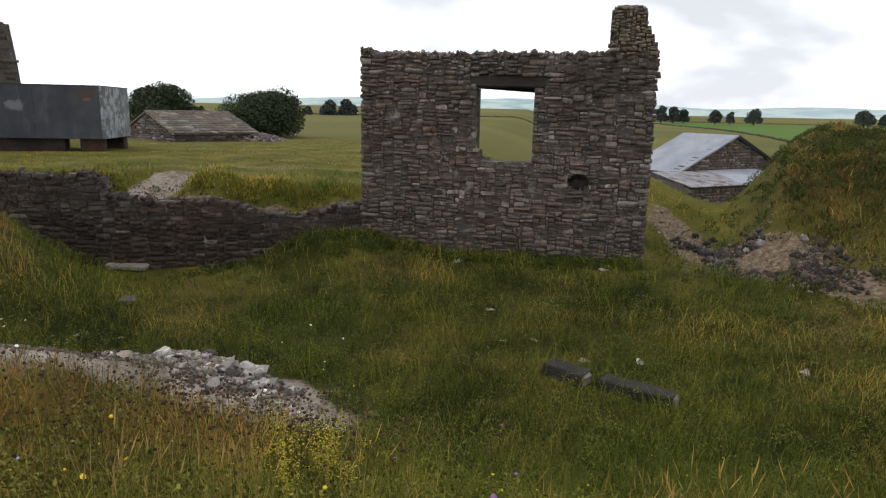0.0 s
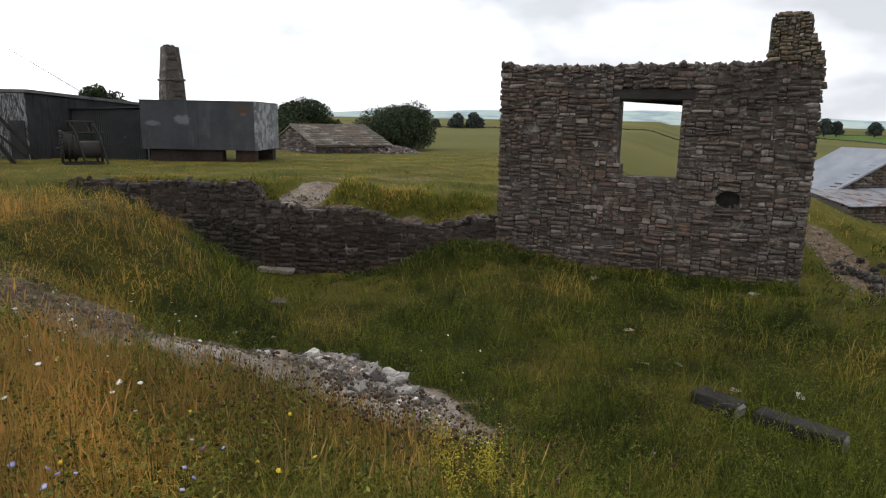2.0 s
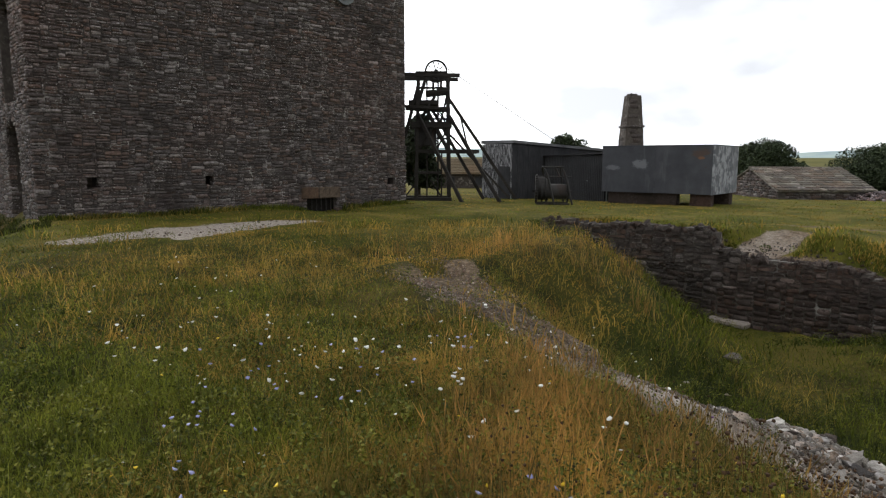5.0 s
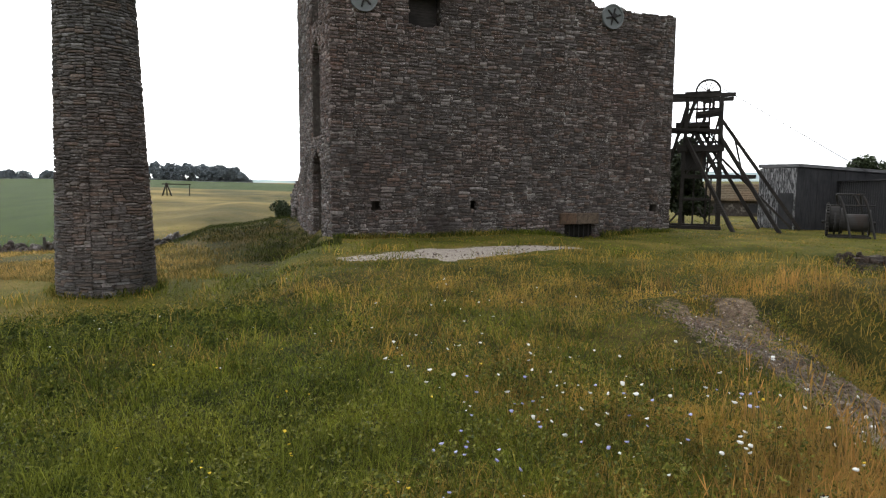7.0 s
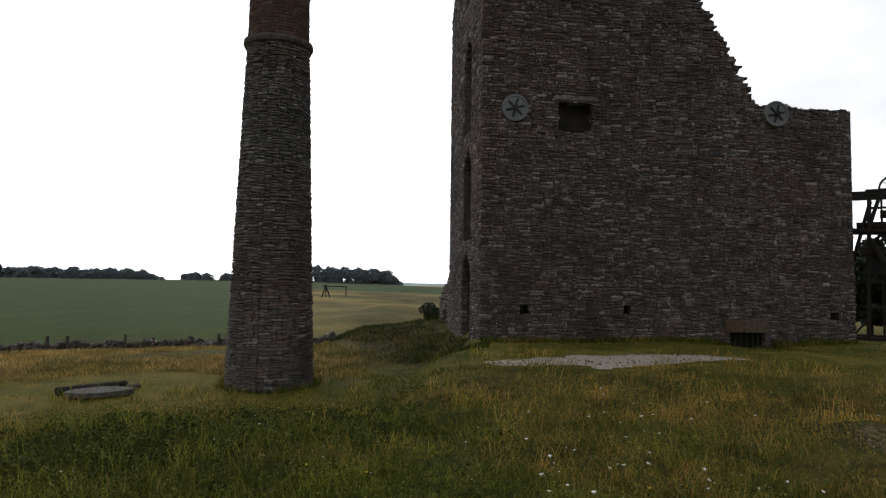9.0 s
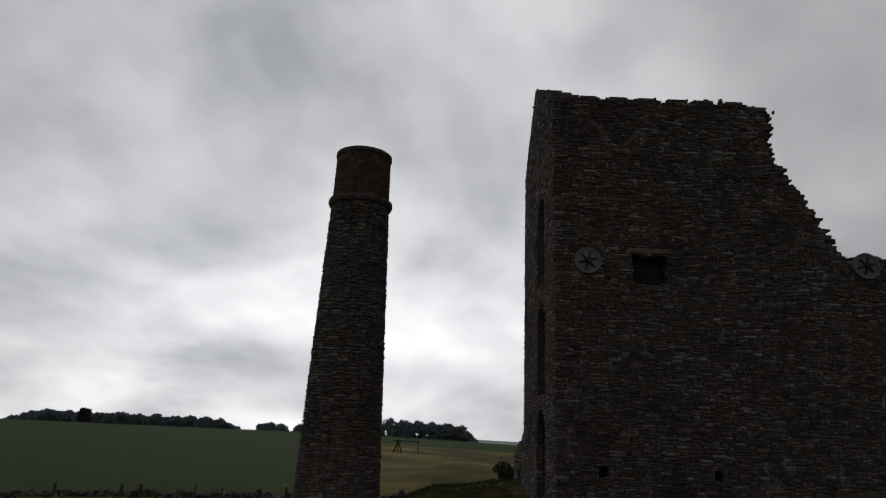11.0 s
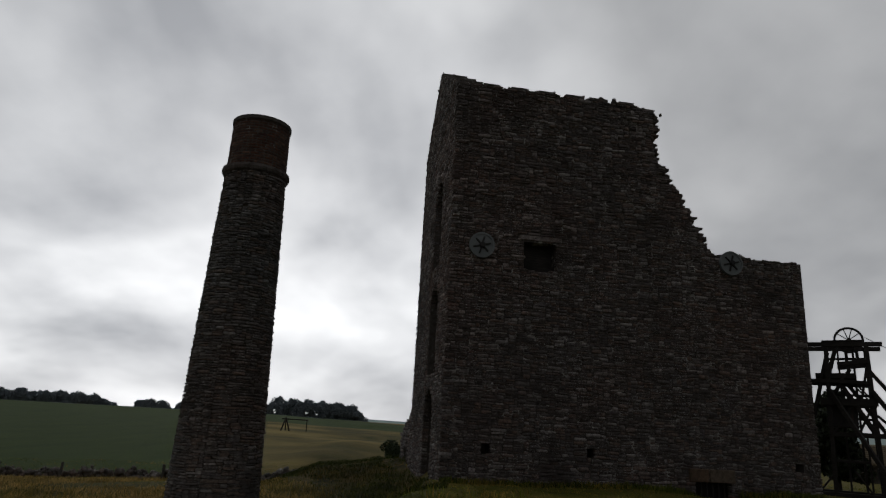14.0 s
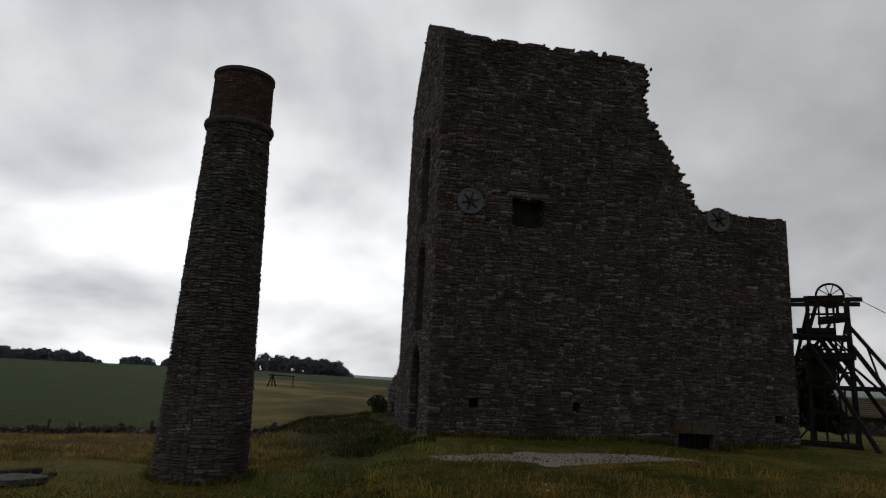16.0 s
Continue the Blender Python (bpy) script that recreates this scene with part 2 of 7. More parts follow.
M = {
    "ruin": stone_mat("grey_brown_limestone", True, (0.074, 0.06, 0.051), (0.137, 0.113, 0.098), (0.225, 0.198, 0.174), 0.6, (0.3, 0.285, 0.26)),
    "ruin_rest": stone_mat("grey_brown_limestone_rest", False, (0.074, 0.06, 0.051), (0.137, 0.113, 0.098), (0.225, 0.198, 0.174), 0.6, (0.3, 0.285, 0.26)),
    "gable": stone_mat("lichened_tan_limestone", True, (0.1, 0.084, 0.056), (0.2, 0.17, 0.12), (0.3, 0.265, 0.2), 0.5),
    "gable_rest": stone_mat("lichened_tan_limestone_rest", False, (0.1, 0.084, 0.056), (0.2, 0.17, 0.12), (0.3, 0.265, 0.2), 0.5),
    "ruin_mortar": mortar_mat("pale_lime_mortar", (0.03, 0.025, 0.021), (0.085, 0.072, 0.062), (0.2, 0.182, 0.162)),
    "engine": stone_mat("dark_weathered_limestone", True, (0.064, 0.054, 0.05), (0.132, 0.113, 0.105), (0.215, 0.193, 0.181), 0.6, (0.42, 0.4, 0.38)),
    "engine_rest": stone_mat("dark_weathered_limestone_rest", False, (0.064, 0.054, 0.05), (0.132, 0.113, 0.105), (0.215, 0.193, 0.181), 0.6, (0.42, 0.4, 0.38)),
    "tower": stone_mat("grey_limestone", True, (0.083, 0.077, 0.072), (0.132, 0.124, 0.116), (0.187, 0.179, 0.171)),
    "tower_rest": stone_mat("grey_limestone_rest", False, (0.083, 0.077, 0.072), (0.132, 0.124, 0.116), (0.187, 0.179, 0.171)),
    "retain": stone_mat("damp_dark_stone", True, (0.034, 0.027, 0.023), (0.064, 0.053, 0.046), (0.098, 0.084, 0.076), 0.15),
    "retain_rest": stone_mat("damp_dark_stone_rest", False, (0.034, 0.027, 0.023), (0.064, 0.053, 0.046), (0.098, 0.084, 0.076), 0.15),
    "engine_mortar": mortar_mat("sooty_mortar_with_lime", (0.036, 0.031, 0.028), (0.085, 0.073, 0.065), (0.4, 0.378, 0.35)),
    "mortar": mortar_mat("old_lime_mortar", (0.045, 0.038, 0.033), (0.095, 0.083, 0.073), (0.2, 0.188, 0.172)),
    "brick": stone_mat("sooty_red_brick", False, (0.055, 0.033, 0.025), (0.083, 0.047, 0.033), (0.110, 0.066, 0.047), 0.1),
    "white_rock": stone_mat("pale_limestone_rubble", True, (0.26, 0.236, 0.208), (0.43, 0.395, 0.355), (0.64, 0.605, 0.56), 0.2),
    "white_rest": stone_mat("pale_limestone_gravel", False, (0.1, 0.08, 0.061), (0.185, 0.152, 0.122), (0.34, 0.296, 0.25), 0.2),
    "dark_rest": stone_mat("dark_slag_rubble", False, (0.03, 0.026, 0.023), (0.08, 0.069, 0.061), (0.22, 0.2, 0.183), 0.2),
    "stack": stone_mat("sooty_dressed_stone", True, (0.05, 0.044, 0.041), (0.068, 0.06, 0.056), (0.085, 0.077, 0.072), 0.1),
    "stack_rest": stone_mat("sooty_dressed_stone_rest", False, (0.05, 0.044, 0.041), (0.068, 0.06, 0.056), (0.085, 0.077, 0.072), 0.1),
    "pale_rest": stone_mat("pale_limestone_rubble_rest", False, (0.11, 0.095, 0.08), (0.28, 0.25, 0.215), (0.52, 0.48, 0.435), 0.2),
    "dark_piece": stone_mat("dark_stone_lump", True, (0.05, 0.044, 0.04), (0.09, 0.08, 0.073), (0.15, 0.137, 0.126), 0.2),
    "slate": stone_mat("stone_slates", False, (0.112, 0.101, 0.087), (0.168, 0.154, 0.133), (0.224, 0.210, 0.182), 0.3),
    "timber": wood_mat("weathered_dark_timber", (0.014, 0.012, 0.0105), (0.042, 0.037, 0.033)),
    "charred": wood_mat("charred_oak", (0.008, 0.007, 0.006), (0.022, 0.019, 0.017)),
    "black_wood": wood_mat("tarred_boards", (0.018, 0.018, 0.02), (0.045, 0.045, 0.048), (6, 6, 0.6)),
    "steel": metal_mat("grey_painted_steel", (0.030, 0.032, 0.039), (0.05, 0.052, 0.06), (0.085, 0.085, 0.09), 0.58, 0.65, 0.0),
    "pale_steel": peeling_mat(),
    "tin": metal_mat("galvanised_sheet", (0.19, 0.205, 0.235), (0.26, 0.275, 0.305), (0.12, 0.075, 0.05), 0.66, 0.6, 0.0),
    "iron": metal_mat("rusted_dark_iron", (0.012, 0.0115, 0.011), (0.028, 0.025, 0.023), (0.06, 0.034, 0.022), 0.62, 0.7, 0.0),
    "plate": metal_mat("pale_cast_iron", (0.10, 0.112, 0.112), (0.15, 0.158, 0.158), (0.065, 0.05, 0.04), 0.62, 0.7, 0.0),
    "gritstone": stone_mat("brown_gritstone", True, (0.07, 0.052, 0.036), (0.095, 0.07, 0.05), (0.12, 0.09, 0.065), 0.1),
}

# ---- geometry helpers ----
rng = np.random.default_rng(7)


def mesh_of(name, verts, faces, material=None):
    me = bpy.data.meshes.new(name)
    me.from_pydata([tuple(v) for v in verts], [], [tuple(f) for f in faces])
    if material:
        me.materials.append(material)
    return me


def tri_mesh(name, verts, tris, material):
    """A mesh from numpy arrays of vertices and triangles."""
    me = bpy.data.meshes.new(name)
    verts, tris = np.asarray(verts, np.float32), np.asarray(tris, np.int32)
    me.vertices.add(len(verts))
    me.vertices.foreach_set("co", verts.ravel())
    me.loops.add(3 * len(tris))
    me.loops.foreach_set("vertex_index", tris.ravel())
    me.polygons.add(len(tris))
    me.polygons.foreach_set("loop_start", np.arange(0, 3 * len(tris), 3, dtype=np.int32))
    me.update(calc_edges=True)
    me.materials.append(material)
    return me


def empty(name, m, label, category, group="", kind=""):
    ob = new(name)
    ob.matrix_world = m
    ob.empty_display_size = 0.3
    return tagged(ob, label, category, group, kind)


def part(name, bm, material, parent, label="", kind=""):
    """Links a bmesh, or a mesh, as one object under a thing or a part."""
    if isinstance(bm, bmesh.types.BMesh):
        me = bpy.data.meshes.new(name)
        bm.to_mesh(me)
        bm.free()
    else:
        me = bm
    if material and not me.materials:
        me.materials.append(material)
    ob = new(name, me)
    ob.parent = parent
    return tagged(ob, label, kind=kind)


def thing(name, bm, material, m, label, category, group="", kind=""):
    me = bm
    if isinstance(bm, bmesh.types.BMesh):
        me = bpy.data.meshes.new(name)
        bm.to_mesh(me)
        bm.free()
    if material and not me.materials:
        me.materials.append(material)
    ob = new(name, me)
    ob.matrix_world = m
    return tagged(ob, label, category, group, kind)


def add_box(bm, a, b, bevel=0.0, m=None):
    """A box from corner a to corner b, with rounded edges."""
    a, b = Vector(a), Vector(b)
    made = bmesh.ops.create_cube(bm, size=1.0)["verts"]
    s = Matrix.Translation((a + b) / 2) @ Matrix.Diagonal((*(b - a), 1))
    bmesh.ops.transform(bm, matrix=s if m is None else m @ s, verts=made)
    if bevel:
        edges = {e for v in made for e in v.link_edges}
        bmesh.ops.bevel(bm, geom=list(edges), offset=bevel, segments=1, affect="EDGES", profile=0.7)
    return bm


def box(a, b, bevel=0.0, m=None):
    return add_box(bmesh.new(), a, b, bevel, m)


def beam_between(p, q, w, d=None, bevel=0.01, bm=None):
    """A squared beam from p to q."""
    p, q = Vector(p), Vector(q)
    bm = bm or bmesh.new()
    way = q - p
    m = Matrix.Translation(p) @ way.to_track_quat("Z", "Y").to_matrix().to_4x4()
    d = d or w
    return add_box(bm, (-w / 2, -d / 2, 0), (w / 2, d / 2, way.length), bevel, m)


def rod(p, q, r, seg=8, bm=None, r2=None):
    p, q = Vector(p), Vector(q)
    bm = bm or bmesh.new()
    way = q - p
    m = Matrix.Translation((p + q) / 2) @ way.to_track_quat("Z", "Y").to_matrix().to_4x4()
    bmesh.ops.create_cone(bm, cap_ends=True, segments=seg, radius1=r, radius2=r if r2 is None else r2, depth=way.length, matrix=m)
    return bm


def ring(centre, r_in, r_out, depth, seg=40, axis="y"):
    """A flat ring with thickness, its axle along y."""
    bm = bmesh.new()
    loops = []
    for k in range(seg):
        a = 2 * math.pi * k / seg
        c, s = math.cos(a), math.sin(a)
        loops.append([bm.verts.new((centre[0] + r * c, centre[1] + y, centre[2] + r * s)) for r, y in ((r_in, -depth / 2), (r_out, -depth / 2), (r_out, depth / 2), (r_in, depth / 2))])
    for k in range(seg):
        a, b = loops[k], loops[(k + 1) % seg]
        for i in range(4):
            j = (i + 1) % 4
            bm.faces.new((a[i], a[j], b[j], b[i]))
    bmesh.ops.recalc_face_normals(bm, faces=bm.faces)
    return bm


def extrude_outline(points, y0, y1):
    """A slab with the outline given in x and z, from y0 to y1."""
    bm = bmesh.new()
    front = [bm.verts.new((x, y0, z)) for x, z in points]
    back = [bm.verts.new((x, y1, z)) for x, z in points]
    bm.faces.new(front)
    bm.faces.new(back[::-1])
    for i in range(len(points)):
        j = (i + 1) % len(points)
        bm.faces.new((front[j], front[i], back[i], back[j]))
    bmesh.ops.recalc_face_normals(bm, faces=bm.faces)
    return bm


# ---- the lie of the land ----


def sstep(a, b, x):
    t = np.clip((x - a) / (b - a), 0, 1)
    return t * t * (3 - 2 * t)


def line_distance(x, y, pts):
    """The distance to an open polyline, positive on its left-hand side."""
    best, side = np.full(np.shape(x), 1e9), np.ones(np.shape(x))
    for (ax, ay), (bx, by) in zip(pts, pts[1:]):
        ex, ey = bx - ax, by - ay
        t = np.clip(((x - ax) * ex + (y - ay) * ey) / (ex * ex + ey * ey), 0, 1)
        dx, dy = x - ax - t * ex, y - ay - t * ey
        d = np.hypot(dx, dy)
        closer = d < best - 1e-9
        best = np.where(closer, d, best)
        side = np.where(closer, np.sign(ex * (y - ay) - ey * (x - ax)), side)
    return best * np.where(side == 0, 1, side)


RIM = [(-12.9, 11.0), (-10.3, 10.1), (-8.9, 9.0), (-8.2, 7.5), (-8.1, 5.9), (-6.3, 4.6), (-3.6, 3.1), (-0.6, 2.1), (3.5, 1.7), (14, -0.5)]
WALL_A, WALL_B = (-13.2, 11.1), (-3.7, 13.55)
PATHWAY = [(-8.3, 4.65), (-6.85, 4.35), (-6.15, 4.5), (-5.25, 4.85), (-4.8, 5.7), (-4.15, 6.6), (-3.4, 6.5), (-2.6, 6.05)]
PATH_FALL = [-0.03, -0.06, -0.24, -0.54, -0.92, -1.38, -1.52, -1.5]
STRIP = [(-14.5, 0.5), (-14.7, 2.1), (-15.9, 4.2), (-15.8, 5.9)]
STRIP_HALF = [0.2, 1.1, 0.75, 0.2]
WALL_LEN = math.hypot(WALL_B[0] - WALL_A[0], WALL_B[1] - WALL_A[1])
WALL_TOP = [(0.0, 0.08), (4.35, 0.17), (4.5, -0.30), (7.1, -0.44), (7.7, -0.6), (8.4, -0.72), (9.0, -0.56), (9.9, -0.35)]


def wall_place(x, y):
    """Along the pit's wall, and behind its face."""
    ex, ey = (WALL_B[0] - WALL_A[0]) / WALL_LEN, (WALL_B[1] - WALL_A[1]) / WALL_LEN
    return (x - WALL_A[0]) * ex + (y - WALL_A[1]) * ey, ex * (y - WALL_A[1]) - ey * (x - WALL_A[0])


def along_line(x, y, pts, values):
    """The value carried by the nearest place on a polyline."""
    best, out = np.full(np.shape(x), 1e9), np.zeros(np.shape(x))
    for (ax, ay), (bx, by), va, vb in zip(pts, pts[1:], values, values[1:]):
        ex, ey = bx - ax, by - ay
        t = np.clip(((x - ax) * ex + (y - ay) * ey) / (ex * ex + ey * ey), 0, 1)
        d = np.hypot(x - ax - t * ex, y - ay - t * ey)
        out = np.where(d < best, va + (vb - va) * t, out)
        best = np.minimum(best, d)
    return out


def lumps(x, y, f, seed=0.0):
    """Gentle unevenness, about -1 to 1."""
    return (np.sin(x * f * 1.3 + 1.7 * np.sin(y * f * 0.9 + seed) + seed) + np.sin(y * f * 1.1 + 1.3 * np.sin(x * f * 1.7 + 2 * seed) + 1.3 * seed) + 0.6 * np.sin((x + y) * f * 2.3 + seed)) / 2.6


def knoll(x, y, cx, cy, rx, ry, turn=0.0):
    c, s = math.cos(radians(turn)), math.sin(radians(turn))
    u, v = ((x - cx) * c + (y - cy) * s) / rx, (-(x - cx) * s + (y - cy) * c) / ry
    return np.exp(-(u * u + v * v))


def mound_shape(x, y):
    """The steep-sided spoil mound beyond the slag."""
    turn, r = np.degrees(np.arctan2(x, y)), np.hypot(x, y)
    return sstep(14.5, 21.5, turn) * (1 - sstep(40, 55, turn)) * np.exp(-((r - 18.0) / 3.7) ** 4)


def bank_shape(r, az):
    """The dark grassy bank that runs from the engine house towards the field."""
    return sstep(103.2, 98.0, az) * sstep(84, 88, az) * np.exp(-((r - 29.5) / 4.6) ** 2)


def height(x, y):
    x, y = np.asarray(x, float), np.asarray(y, float)
    r, az = np.hypot(x, y), np.degrees(np.arctan2(-x, y))
    far = sstep(24, 34, r)
    west = sstep(75, 95, az) * (1 - sstep(150, 170, az))
    east = 1 - sstep(0, 28, az)
    # the level ground with its fall to the round chimney and to the eastern sheds
    z = 0.12 * sstep(10, 20, r) * sstep(55, 75, az)
    deep = sstep(15, 19, r)
    z = z - 0.85 * sstep(8.5, 14.5, r) * sstep(0, 1, (az - 90.5 + 1.3 * deep) / (10.5 - 7.0 * deep))
    z = z - 2.4 * sstep(14.5, 27, y) * sstep(-7, 3, x) * (1 - west)
    z = z - 0.25 * sstep(20, 40, r) * (1 - west) * (1 - east)
    # the pit
    d = line_distance(x, y, RIM)
    wide = 2.6 + 1.3 * sstep(-8, -3, x)
    floor = -1.85 + 0.25 * sstep(-4, 0, x) * (1 - sstep(8.5, 11, y)) + 0.58 * sstep(8, 12.4, y) * sstep(-6.5, -2.5, x) + 0.35 * sstep(3, 7, x)
    t = np.clip((d + 0.7) / (wide + 0.7), 0, 1)
    t = t * t * (3 - 2 * t) * 0.55 + t * 0.45
    pit = floor * t
    u, w = wall_place(x, y)
    top = np.interp(u, *zip(*WALL_TOP)) - 0.05
    crest = np.interp(u, (0, 4.3, 5.9, 6.2, 7.6, 9.7), (0.08, 0.12, 0.05, 0.16, 0.0, -0.12))
    reach = np.interp(u, (0, 4.3, 4.7, 5.7, 6.1, 9.5), (0.5, 0.5, 1.9, 1.9, 0.75, 0.9)) + 0.07 * lumps(x, y, 2.6, 2.0)
    behind = top + (crest - top) * sstep(0.3, 0.35 + reach, w)
    behind = behind + (z - behind) * sstep(1.6, 4.5, w)
    cliff = sstep(0.18, 0.34, w)
    pit = pit + 0.55 * knoll(x, y, -4.4, 12.5, 1.5, 0.7, 14)
    west_part = np.where(y > 5, pit * (1 - cliff) + behind * cliff, pit)
    lag = 0.45 * np.maximum(x - 2.0, 0)
    back = sstep(12.9, 16.5, y - lag)
    east_part = pit * (1 - back) + (-0.45 + (z + 0.45) * sstep(15, 24, y)) * back
    k = sstep(-3.9, -3.5, x)
    z = np.where(d > -0.7, west_part * (1 - k) + east_part * k, np.where(y > 9.5, behind * cliff + z * (1 - cliff), z))
    # the stony path worn down into the pit
    p = line_distance(x, y, PATHWAY)
    tread = along_line(x, y, PATHWAY, PATH_FALL) - 0.2 * np.clip(p, -0.8, 0.8)
    z = z + (tread - z) * (1 - sstep(0.5, 1.2, np.abs(p)))
    # heaps and hummocks
    z = z + 2.05 * mound_shape(x, y) + 0.75 * knoll(x, y, 2.4, 18.6, 1.9, 1.5)
    z = z + 0.22 * knoll(x, y, -9.0, 8.4, 1.6, 2.2, 35)
    z = z + -0.5 * knoll(x, y, 5.0, 21.0, 2.6, 5.0) - 0.33 * knoll(x, y, -20.0, 8.2, 0.9, 0.7)
    z = z + 0.10 * knoll(x, y, -13.5, 3.5, 1.2, 3.0) + (0.13 * lumps(x, y, 2.1, 5.0) + 0.06 * lumps(x, y, 5.3, 2.0)) * mound_shape(x, y)
    # far ground
    field = -1.3 + (2.45 + 0.95 * sstep(94, 104, az)) * np.clip((r - 31) / 140, 0, 1) - 8 * sstep(190, 420, r)
    z = z * (1 - far * west) + field * far * west
    z = z + (1 - west) * (0.9 * sstep(80, 220, r) + 2.6 * sstep(220, 330, r)) + 3 * sstep(600, 1900, r) + west * 0.35 * lumps(x, y, 0.11, 2.0) * sstep(28, 40, r) * (1 - sstep(96, 104, az))
    z = z + (0.85 + 0.35 * sstep(98, 92, az)) * bank_shape(r, az) + 0.5 * knoll(x, y, -45.0, -6.5, 6, 2.5) + 0.6 * knoll(x, y, -58.0, -6.0, 8, 3.5)
    fade = 1 - sstep(16, 26, r)
    z = z + (0.045 * lumps(x, y, 1.1) + 0.02 * lumps(x, y, 3.1, 1.0)) * fade * sstep(0.5, 2.5, r)
    return z


def ground_at(x, y):
    return float(height(np.array([x]), np.array([y]))[0])


def build_ground():
    az = np.radians(np.concatenate([np.arange(-48, 142, 0.48), np.arange(142, 312, 4.0)]))
    rad = np.concatenate([[0.25], 0.25 + np.geomspace(0.12, 4, 110), np.arange(4.35, 21, 0.1), np.geomspace(21.1, 3800, 230)])
    rr, aa = np.meshgrid(rad, az, indexing="ij")
    x, y = -0.5 - rr * np.sin(aa), rr * np.cos(aa)
    z = height(x, y)
    nr, na = x.shape
    verts = np.concatenate([np.stack([x, y, z], -1).reshape(-1, 3), [[-0.5, 0, float(height(-0.5, 0.0))]]])
    i, j = np.meshgrid(np.arange(nr - 1), np.arange(na), indexing="ij")
    j2 = (j + 1) % na
    a, b, c, d = i * na + j, i * na + j2, (i + 1) * na + j2, (i + 1) * na + j
    tris = np.concatenate([np.stack([a, d, b], -1).reshape(-1, 3), np.stack([b, d, c], -1).reshape(-1, 3), np.stack([np.full(na, nr * na), np.arange(na), (np.arange(na) + 1) % na], -1)])
    me = tri_mesh("ground", verts, tris, ground_material())
    vx, vy = verts[:, 0], verts[:, 1]
    r, azd = np.hypot(vx, vy), np.degrees(np.arctan2(-vx, vy))
    wob = 0.35 * lumps(vx, vy, 2.4, 3.0) + 0.2 * lumps(vx, vy, 6.0, 1.0)
    gravel = bare_ground(vx, vy, wob)
    crop = np.maximum(sstep(32.5, 33.5, r) * sstep(103.3, 103.7, azd), sstep(112, 120, r) * sstep(88, 90, azd)) * (1 - sstep(176, 186, r)) * (1 - sstep(150, 160, azd))
    edge = 250 - 12.5 * (-azd - 9.5)
    lush = sstep(-3, 3, r - edge) * sstep(40, 55, r) * (1 - sstep(262, 268, r)) * (1 - sstep(-9.6, -9.2, azd)) * sstep(-60, -50, azd)
    dry = np.maximum(sstep(30, 60, r), 0.85 * sstep(19, 24, r) * sstep(97, 101, azd)) * (1 - crop) * (1 - lush) * (1 - 0.6 * sstep(300, 420, r))
    moor = np.maximum.reduce([np.clip(1.5 * mound_shape(vx, vy), 0, 1), np.clip(1.6 * bank_shape(r + 1.5, azd), 0, 1), np.clip(1.1 * knoll(vx, vy, -7.8, -3.3, 2.4, 1.7), 0, 0.8), 0.85 * sstep(17, 19, r) * sstep(88.5, 91, azd) * (1 - sstep(94, 99.5, azd + 1.5 * wob)) * (1 - sstep(33, 36, r))])
    for name, values in (("turf", 0.85 * sstep(11, 16, r) * (1 - sstep(89, 94, azd) * sstep(19, 22, r))), ("moor", moor), ("stony", bare_ground(vx, vy, wob, True)), ("bare", gravel), ("crop", crop), ("lush", lush), ("dry", dry), ("meadow", sstep(30, 45, r) * (1 - sstep(70, 80, azd)) * (1 - lush) * (1 - sstep(300, 420, r)))):
        at = me.attributes.new(name, "FLOAT", "POINT")
        at.data.foreach_set("value", values.astype(np.float32))
    me.polygons.foreach_set("use_smooth", np.ones(len(me.polygons), dtype=bool))
    return thing("ground", me, None, Matrix(), "rough grassland with dry straw patches and bare stony ground", "ground", kind="structure")


